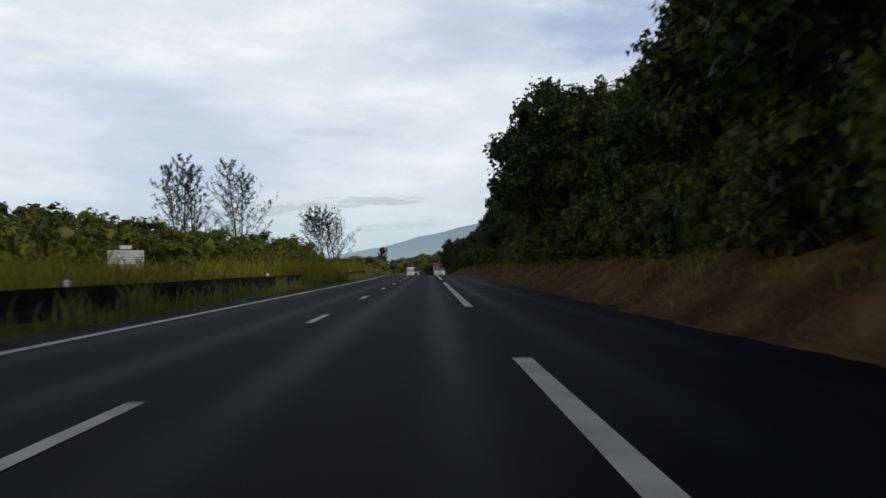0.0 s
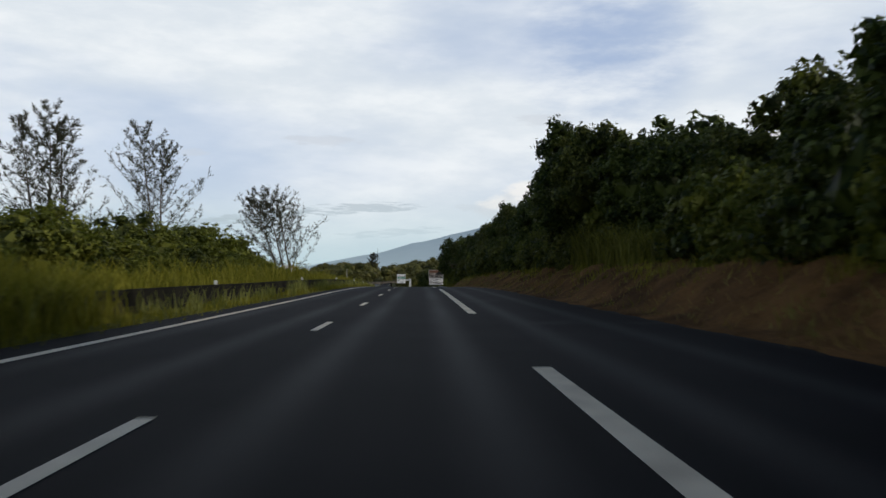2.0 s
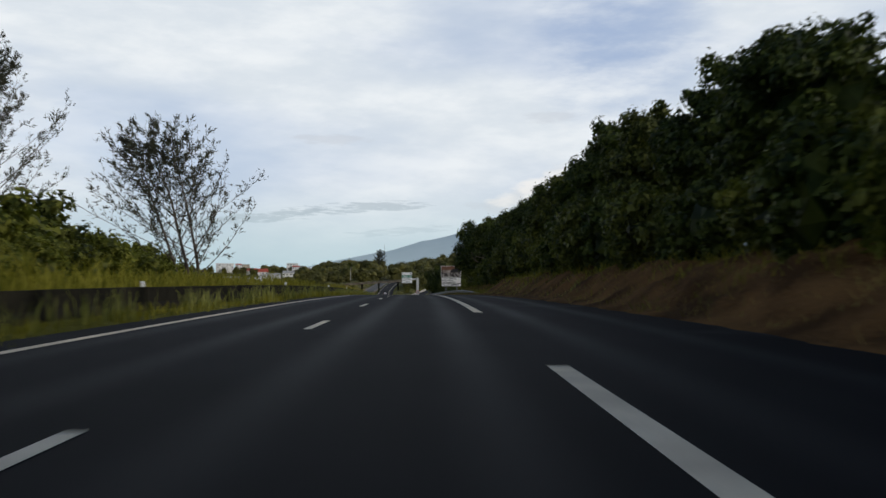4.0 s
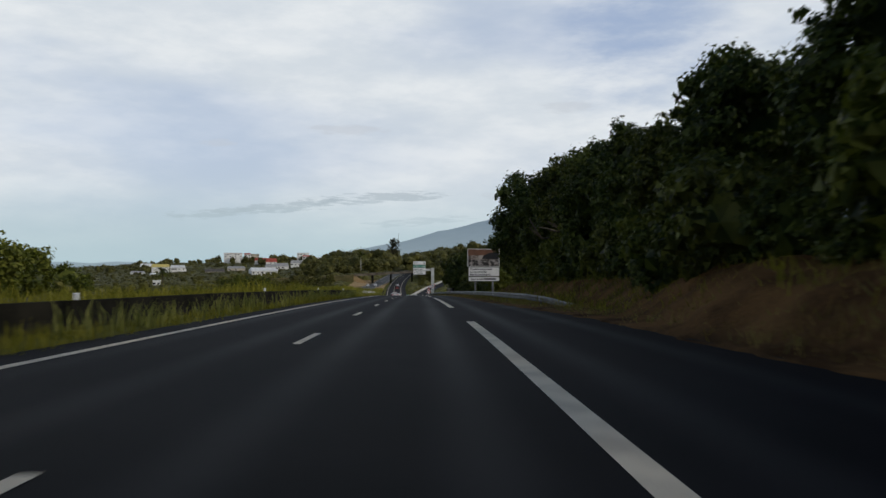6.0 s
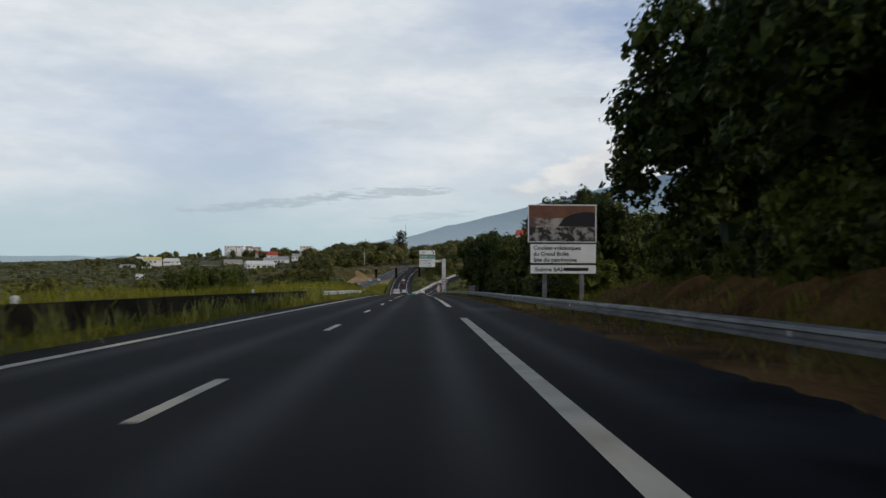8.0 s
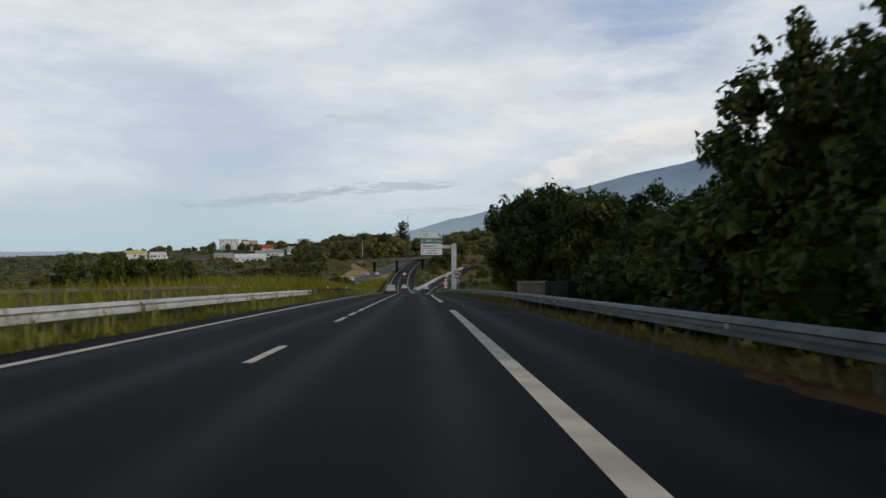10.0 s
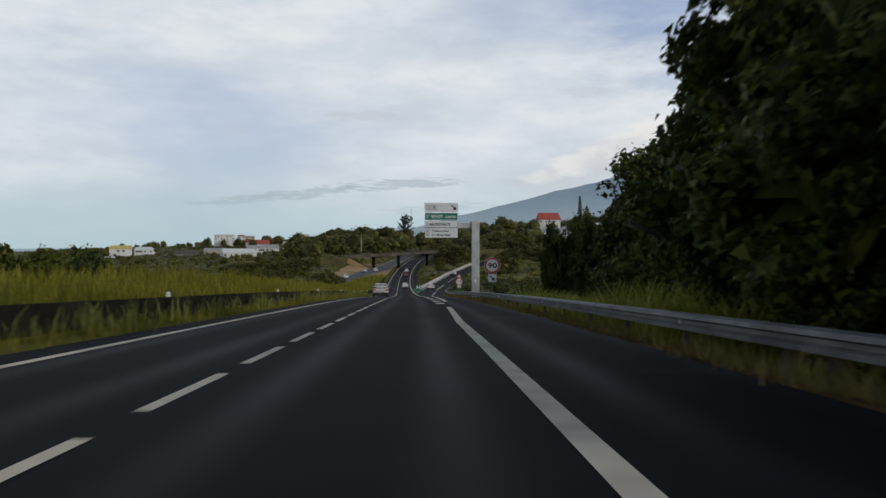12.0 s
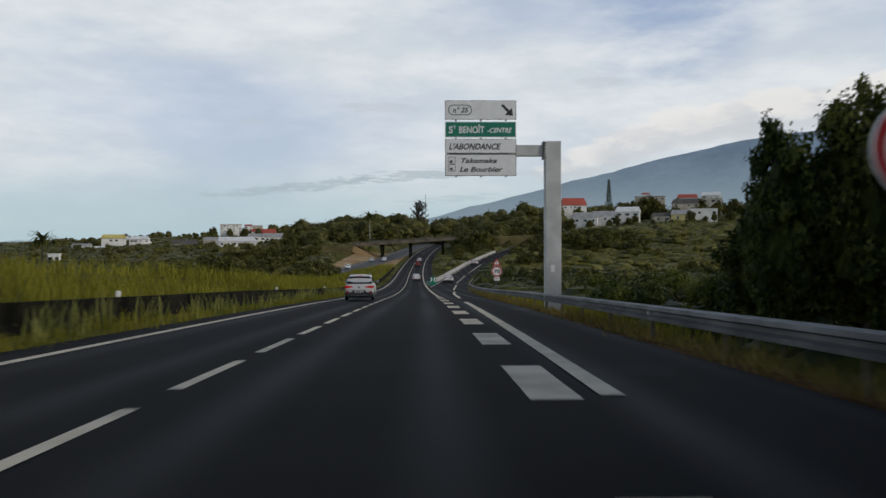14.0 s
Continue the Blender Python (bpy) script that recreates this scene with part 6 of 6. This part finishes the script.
# left-hand town
house((-288.8, 1282.4, 18.8), 24, 12, 11, 16, M_WALLW, M_ROOFR, "white block of flats with a dull red roof", flat=True, storeys=3)
house((-272.8, 1297.5, 17.8), 9, 10, 8, 12, M_WALLW, M_ROOFR, "white block of flats on the rise", 1.6, storeys=2)
house((-265.8, 1309.8, 18.0), 12, 12, 8, 12, M_WALLB, M_ROOFG, "pale block of flats on the rise", flat=True, storeys=2)
house((-141.7, 804.5, -2.1), 20, 12, 4, 24, M_WALLW, M_ROOFW, "long white hall with a pale gable roof", 2.4, storeys=1)
house((-152, 884.7, 1.2), 11, 8, 4, 14, M_WALLW, M_ROOFG, "house with a pale grey sheet roof", 2.0, storeys=1)
house((-198.1, 1100.1, 6.4), 12, 9, 4, 12, M_WALLW, M_ROOFR, "house with a dull red roof", 4.0, storeys=1)
house((-160, 965.3, 1.5), 14, 9, 4, 14, M_WALLW, M_ROOFG, "house with a silver-grey roof", 3.0, storeys=1)
house((-184.3, 1226.3, 18.3), 15, 10, 8, 10, M_WALLW, M_ROOFW, "white building among trees", flat=True)
house((-176, 1205, 13.8), 10, 9, 5, 10, M_WALLW, M_ROOFR, "pale house with a red roof among trees", 1.6, storeys=1)
house((-248.1, 936.6, -2.5), 9, 8, 3, 18, M_WALLW, M_ROOFW, "white house with a pale roof", 1.4, storeys=1)
house((-208.8, 908.8, -3.5), 17, 8, 3, 20, M_WALLB, M_ROOFD, "low house with a brown sheet roof", 2.6, storeys=1)
house((-347.6, 1122.4, 1.3), 15, 14, 4, 20, M_WALLW, M_ROOFW, "broad hall with a white vaulted roof", 3.0, storeys=1)
house((-256.7, 905, 0.6), 15, 9, 4, 18, M_WALLW, M_ROOFY, "house with a broad yellow roof", 2.6, storeys=1)
house((-249.1, 930, 0.2), 13, 9, 4, 16, M_WALLW, M_ROOFW, "white house with a pale sheet roof", 2.0, storeys=1)
house((-271.7, 890, -4.6), 12, 8, 3, 18, M_WALLW, M_ROOFG, "white house with a grey roof", 1.6, storeys=1)
house((-246.5, 870, -6.6), 14, 8, 3, 20, M_WALLW, M_ROOFW, "low white house at the edge of the fields", 1.8, storeys=1)
house((-196.1, 935, -0.6), 16, 8, 3, 18, M_WALLB, M_ROOFG, "long house with a grey sheet roof", 2.0, storeys=1)
house((-221.3, 1150, 8.4), 14, 9, 4, 14, M_WALLW, M_ROOFR, "white house with a dull red roof among trees", 3.0, storeys=1)
house((-150.5, 1000, 4.8), 13, 9, 4, 12, M_WALLW, M_ROOFG, "white gabled house with a pale grey roof", 2.6, storeys=1)
house((-137.4, 1040, 9.0), 15, 9, 5, 10, M_WALLW, M_ROOFW, "pale house with a sloping white roof", 2.2, storeys=1)
house((-181.6, 681.1, -8.0), 4.2, 4, 1.9, 15, M_WALLW, M_ROOFW, "small white shed in the fields", flat=True, storeys=1)


# ---- trees of the valley and the town ----
def world_ground(x, y):
    """Height of the ground under a world place."""
    s = float(np.interp(y, ST_Y, ST))
    a = turn_at(s)
    u = (x - float(np.interp(s, ST, ST_X))) / math.cos(a)
    return at(s, u, ground_height(s, u)).z


rngf = random.Random(77)


def far_tree(i, s, u, size, group="trees of the valley"):
    plant(FAR, 10.0, i, s, u, ground_height(s, u) + size, group, rngf.uniform(0.85, 1.35), 1.2)


def blocked(s, u):
    return abs(u - other_mid(s)) < 8 or (470 < s < 740 and ramp_left(s) - 4 < u < exit_line(s) + 5) or (672 < s < 708 and -30 < u < 75) or (s < 905 and -12 < u < 9)


k = 0
for s0, s1, u0, u1, n, h0, h1 in ((384, 470, 19, 30, 10, 2.6, 4.2), (470, 560, 26, 44, 14, 3.5, 5.5), (708, 800, 14, 60, 20, 6, 10), (720, 860, -60, -20, 14, 7, 12),
                                 (500, 585, -44, -32.5, 14, 4, 6), (585, 660, -60, -32, 16, 4, 7), (590, 668, 15, 44, 26, 3.0, 6.0), (540, 600, 9, 14, 6, 1.2, 2.2)):
    for _ in range(n):
        s, u = rngf.uniform(s0, s1), rngf.uniform(u0, u1)
        if not blocked(s, u):
            far_tree(k, s, u, rngf.uniform(h0, h1))
            k += 1
# bushes that hide the near end of the opposite carriageway, and the big one beside the bridge
for s, u, h in ((486, -15.5, 3.4), (492, -17.5, 4.0), (500, -18.2, 4.4), (507, -17.2, 4.2), (514, -16.5, 3.4), (520, -15.4, 2.4), (476, -18, 3.2), (466, -20, 3.0), (455, -21, 2.8), (668, 18, 8.0), (664, 21.5, 8.6), (660, 26, 7.4), (430, -47, 5.6), (436, -51, 6.2)):
    far_tree(k, s, u, h)
    k += 1


for i in range(20):
    s, u = rngf.uniform(646, 668), rngf.uniform(46, 84)
    far_tree(k, s, u, rngf.uniform(4.0, 7.0))
    k += 1


def clump_leaves(rg, base, r, h, per, leaf):
    out = []
    for c in range(7):
        d = rand_dirs(rg, 1)[0]
        k = rg.uniform(0.35, 0.7)
        c, q = base + np.array([d[0] * r * k, d[1] * r * k, h * 0.55 + d[2] * h * 0.36 * k]), r * rg.uniform(0.36, 0.55)
        e = rand_dirs(rg, per)
        e[:, 2] = np.where(e[:, 2] < -0.4, -e[:, 2], e[:, 2])
        out.append(leaf_faces(rg, c + e * q * np.array([1, 1, 0.85]) * rg.uniform(0.88, 1.15, (per, 1)), leaf, e))
        out.append(lump_core(rg, c, (q * 0.85, q * 0.85, q * 0.72), 1))
    out.append(lump_core(rg, base + np.array([0, 0, h * 0.3]), (r * 0.6, r * 0.6, h * 0.4), 1))
    return np.concatenate(out)


def woods(name, seed, bands, mat, label):
    """Far woods as one mass of leaf clumps."""
    rg = np.random.default_rng(seed)
    out = []
    for s0, s1, u0, u1, n, h0, h1 in bands:
        for _ in range(n):
            s, u, h = rg.uniform(s0, s1), rg.uniform(u0, u1), rg.uniform(h0, h1)
            if blocked(s, u):
                continue
            base = np.array(at(s, u, ground_height(s, u)))
            out.append(clump_leaves(rg, base, h * rg.uniform(0.45, 0.7), h, 21, 0.06 * h + 0.24))
    return tagged(new(name, quads(name, np.concatenate(out), mat)), label, "woods", kind="stuff")


def scrub(name, seed, bands, mat, label):
    """Thick low scrub that covers the land: overlapping lumps of leaves over a lumpy leafy floor."""
    rg = np.random.default_rng(seed)
    out = []
    for s0, s1, u0, u1, gap, h0, h1 in bands:
        for s in np.arange(s0, s1, gap):
            for u in np.arange(u0, u1, gap):
                a, b, big = s + rg.uniform(-0.9, 0.9) * gap, u + rg.uniform(-0.9, 0.9) * gap, rg.uniform(0.55, 1.0) ** 2 * 1.5
                if blocked(a, b):
                    continue
                h = (h0 + (h1 - h0) * min(1.0, max(0.0, 0.5 + 0.9 * wave(a, b, 0.045, seed)))) * rg.uniform(0.8, 1.2) * (0.45 + 0.62 * big)
                c = np.array(at(a, b, ground_height(a, b)))
                r = gap * 0.85 * (0.6 + 0.45 * big)
                n = 20
                ang, el = rg.uniform(0, 2 * np.pi, n), np.arcsin(rg.uniform(0.0, 1.0, n))
                d = np.stack([np.cos(ang) * np.cos(el), np.sin(ang) * np.cos(el), np.sin(el)], 1)
                pts = c + d * np.array([r, r, h]) * rg.uniform(0.78, 1.05, (n, 1))
                out.append(leaf_faces(rg, pts, 0.17 * gap, d))
                m = 7
                ang = np.arange(m) * 2 * np.pi / m
                low = np.stack([c[0] + np.cos(ang) * r * 0.9, c[1] + np.sin(ang) * r * 0.9, np.full(m, c[2] + 0.1 * h)], 1)
                mid = np.stack([c[0] + np.cos(ang + 0.4) * r * 0.55, c[1] + np.sin(ang + 0.4) * r * 0.55, c[2] + h * rg.uniform(0.5, 0.7, m)], 1)
                top = np.tile(c + np.array([0, 0, h * 0.74]), (m, 1))
                out.append(np.stack([low, np.roll(low, -1, 0), mid], 1))
                out.append(np.stack([mid, np.roll(low, -1, 0), np.roll(mid, -1, 0)], 1))
                out.append(np.stack([mid, np.roll(mid, -1, 0), top], 1))
    return tagged(new(name, quads(name, np.concatenate(out), mat)), label, "scrub", kind="stuff")


scrub("scrub", 85, [(330, 500, -70, -52, 4.5, 1.2, 3.0), (300, 660, -130, -70, 5.5, 1.5, 4.5), (500, 660, -70, -33, 4.5, 1.2, 3.2)], M_WOOD, "olive-green scrub across the fields below the town")
scrub("scrub", 86, [(660, 1000, -330, -45, 8, 0.8, 2.2), (1000, 1390, -420, -60, 15, 2, 5), (380, 660, -330, -130, 8, 0.8, 2.4)], M_WOOD, "dark scrub and gardens round the houses of the town")
scrub("scrub", 89, [(376, 470, 17, 44, 3.2, 0.8, 3.4), (400, 560, 44, 130, 5.0, 1.5, 5.0), (470, 560, 17, 44, 3.6, 1.2, 3.2)], M_WOOD3, "dark green scrub on the near slope beyond the rail")
scrub("scrub", 87, [(560, 745, 28, 130, 5.5, 1.0, 2.6), (520, 668, 9.5, 40, 3.6, 0.7, 2.2)], M_WOOD2, "light green scrub on the slope below the village")
scrub("scrub", 88, [(765, 905, 12, 200, 7.5, 1.2, 3.0), (905, 1250, -60, 260, 12, 4, 9), (705, 905, -45, -12, 5.5, 2, 5)], M_WOOD, "mixed scrub between the houses of the village")
woods("woods", 81, [(290, 640, -84, -50, 60, 3.0, 5.0), (300, 640, -130, -70, 70, 4, 6.5), (640, 800, -130, -60, 30, 3, 4.5), (400, 520, -110, -66, 26, 5.5, 8.5)], M_WOOD2, "olive-green woods across the fields below the town")
woods("woods", 82, [(420, 760, -300, -120, 60, 2.5, 4.5), (820, 1000, -330, -60, 40, 2.5, 4.5), (940, 1000, -330, -250, 14, 6, 9), (1120, 1180, -190, -160, 5, 13, 17), (1000, 1290, -400, -60, 60, 4, 7.5), (1320, 1390, -420, -60, 40, 8, 12)], M_WOOD, "dark woods between the houses of the town")
woods("woods", 83, [(905, 1000, -75, 80, 100, 13, 21), (1000, 1250, -60, 160, 60, 14, 22), (780, 905, -85, -18, 50, 10, 16), (800, 905, 14, 60, 24, 8, 13), (708, 780, -75, -34, 22, 6, 10), (710, 780, 12, 60, 24, 6, 10)], M_WOOD, "dark tall woods behind the overpass")
woods("woods", 90, [(392, 470, 20, 60, 46, 2.8, 5.0), (400, 560, 44, 130, 110, 3.5, 6.5), (470, 560, 20, 44, 26, 3.0, 5.0)], M_WOOD3, "dark green trees crowding the near slope beyond the rail")
woods("woods", 91, [(340, 660, -140, -62, 90, 2.6, 4.6), (660, 850, -250, -60, 70, 2.5, 4.0)], M_WOOD, "dark green trees scattered over the fields below the town")
woods("woods", 84, [(560, 680, 34, 140, 50, 2.6, 4.6), (800, 905, 20, 80, 24, 5, 8), (880, 1000, 90, 220, 30, 5, 9), (430, 600, 60, 170, 60, 5, 8), (380, 470, 26, 70, 24, 3.5, 6)], M_WOOD2, "mixed green woods on the slope below the village")


def bank_scrub(seed):
    """Bushes that cover the sides of the approach banks."""
    rg, base, out = np.random.default_rng(seed), put(690, 0, 0), []
    for x0, x1, z0, z1, curve, n in ((16, 74, 7.7, 9.6, 4, 46), (-29, -76, 5.2, 3.0, -10, 22)):
        for _ in range(n):
            f, dy = rg.uniform(0, 1), rg.uniform(-15, -6.5)
            z = z0 + (z1 - z0) * f
            low = -0.15 - (z + 2.85) * (-6.0 - dy) / 10.0
            p = base @ Vector((x0 + (x1 - x0) * f, curve * f * f + dy, z + low - 0.4))
            h = rg.uniform(1.6, 2.6) + 0.12 * (-6.0 - dy)
            out.append(clump_leaves(rg, np.array(p), h * 0.7, h, 22, 0.36))
    return tagged(new("scrub", quads("scrub", np.concatenate(out), M_WOOD)), "bushes on the sides of the bridge's earth banks", "scrub", kind="stuff")


bank_scrub(92)


def garden(rnd):
    """Trees that stand round the houses of the town and the village."""
    i = 0
    for x, y, z, w in TOWN:
        for side in (-0.7, 0.1, 0.85):
            px_, py_ = x + side * w + rnd.uniform(-1, 1), y - rnd.uniform(9, 15)
            top = z - (rnd.uniform(1.5, 2.5) if x > 0 else rnd.uniform(3.0, 5.0)) if -0.5 < side < 0.5 else z - rnd.uniform(*((0.3, 3.5) if x > 0 else (1.6, 4.5)))
            g = world_ground(px_, py_)
            if top - g < 1.5:
                continue
            m = pose(px_, py_, g, 0, 0, rnd.uniform(0, 360)) @ Matrix.Diagonal((*([min(1.3, (top - g) / 10) * rnd.uniform(0.75, 1.0)] * 2), (top - g) / 10, 1))
            tagged(copy_thing(FAR[i % 3], m @ Matrix.Diagonal((*(1 / q for q in FAR[i % 3].scale), 1))), group="garden trees of the town")
            i += 1


garden(random.Random(41))


def palm(s, u, base, top, big=True):
    root = tagged(new("palm_tree"), "tall palm with a pale trunk and drooping fronds", "tree")
    root.matrix_basis = put(s, u, base)
    h = top - base
    part("trunk", tube(bmesh.new(), (0, 0, -2), (0, 0, h), 0.3, 0.2, 10), M_PALE if big else M_BARK, root, "smooth slender trunk")
    rg = np.random.default_rng(3)
    q = []
    for i in range(44):
        a, e = rg.uniform(0, 6.28), rg.uniform(-0.2, 1.1)
        p = np.array([0, 0, h])
        d = np.array([math.cos(a) * math.cos(e), math.sin(a) * math.cos(e), math.sin(e)])
        for j in range(6):
            n = p + d * 1.1
            sd = np.array([-d[1], d[0], 0]) / (math.hypot(d[0], d[1]) + 1e-6) * 0.75 * (1 - j / 7)
            q.append([p - sd, p + sd, n + sd * 0.8, n - sd * 0.8])
            p = n
            d = d - np.array([0, 0, 0.25])
            d /= np.linalg.norm(d)
    tagged(part("crown", quads("crown", np.array(q), M_LEAF2), None, root), kind="stuff")


palm(771, -30.3, 3.5, 16.5)
palm(641.5, -133.4, -3.0, 8.5, False)
c = casuarina("casuarina_tree", 61, 22, 0.06, "dark feathery casuarina on the far rise", 0.40, 3, 26, 2.6)
c.matrix_basis = pose(-53, 985, 10, 0, 0, 0) @ Matrix.Diagonal((1.3, 1.3, 1.0, 1))
ant = tagged(new("lattice_mast"), "thin lattice radio mast on the skyline", "mast")
ant.matrix_basis = pose(-47, 985, 12)
part("mast", tube(bmesh.new(), (0, 0, 0), (0, 0, 23), 0.28, 0.12, 6), M_STEEL, ant)
pine = conifer("pine_tree", 62, 18, 2.6, "slim dark conifer on the village slope")
pine.matrix_basis = pose(80, 897, 20)

# ---- grasses ----
rg = np.random.default_rng(9)


def grass(n, s0, s1, u0, u1, h0, h1, width, mat, label, bunch=0.5, lean=0.35, rows_of=2):
    p, ss = scatter(rg, n, s0, s1, u0, u1, bunch)
    hh = rg.uniform(h0, h1, n) * (0.75 + 0.5 * np.abs(np.sin(ss * 0.21) * np.sin(ss * 0.063 + 1)))
    return blades("grass", rg, p, hh, width, mat, lean, label, rows_of=rows_of)


grass(16000, -10, 440, -5.2, -4.0, 0.10, 0.42, 0.014, M_GRASS, "tufts of green grass at the foot of the median wall", 0.8)
grass(5600, -10, 440, -5.15, -4.35, 0.35, 0.95, 0.016, M_STRAW, "tall pale seeding grass stems at the median wall", 0.92)
grass(26000, -10, 440, -9.5, -5.75, 0.50, 1.05, 0.020, M_GRASS, "tall green grass behind the median wall", 0.35)
grass(20000, -10, 440, -22, -9.5, 0.55, 1.1, 0.045, M_GRASS, "tall green grass across the wide median", 0.35, rows_of=1)
grass(5000, 440, 620, -14, -5.8, 0.4, 0.9, 0.05, M_GRASS, "green grass on the strip between the carriageways", 0.35, rows_of=1)
grass(5000, 300, 470, -52, -31, 0.6, 1.2, 0.07, M_GRASS, "tall green grass beyond the opposite carriageway", 0.35, rows_of=1)
grass(3200, 50, 72, -6.4, -4.7, 0.5, 1.25, 0.020, M_GRASS, "tall grass hanging over the median wall", 0.6, 0.6)
grass(3500, -10, 135, -12, -6.2, 0.9, 1.7, 0.024, M_GRASS, "tall cane grass in the median", 0.7, 0.5)
grass(15000, -5, 250, lambda s: edge_right(s) + 0.05, lambda s: edge_right(s) + 3.4, 0.1, 0.38, 0.014, M_DRY, "dry brown grass on the cut bank", 0.75, 0.8, rows_of=1)
grass(9000, -5, 250, lambda s: edge_right(s) + 0.3, lambda s: edge_right(s) + 3.0, 0.08, 0.3, 0.014, M_STRAW, "pale straw tufts on the cut bank", 0.85, 0.9, rows_of=1)
grass(6000, -5, 250, lambda s: edge_right(s) + 1.4, lambda s: edge_right(s) + 4.0, 0.2, 0.7, 0.016, M_GRASS, "green grass at the top of the cut bank", 0.8, 0.6)
grass(15000, 245, 440, lambda s: edge_right(s) + 0.05, lambda s: edge_right(s) + 2.4, 0.12, 0.42, 0.017, M_DRY, "dry grass under the guard rail", 0.7, 0.7, rows_of=1)
grass(6500, 319, 347, 8.3, 12.3, 0.9, 1.85, 0.030, M_REED, "tall pale reed-like grass beyond the rail", 0.6, 0.45)
grass(2500, 376, 440, 9.5, 16.0, 0.5, 1.1, 0.025, M_GRASS, "green grass beyond the rail", 0.6, 0.45)
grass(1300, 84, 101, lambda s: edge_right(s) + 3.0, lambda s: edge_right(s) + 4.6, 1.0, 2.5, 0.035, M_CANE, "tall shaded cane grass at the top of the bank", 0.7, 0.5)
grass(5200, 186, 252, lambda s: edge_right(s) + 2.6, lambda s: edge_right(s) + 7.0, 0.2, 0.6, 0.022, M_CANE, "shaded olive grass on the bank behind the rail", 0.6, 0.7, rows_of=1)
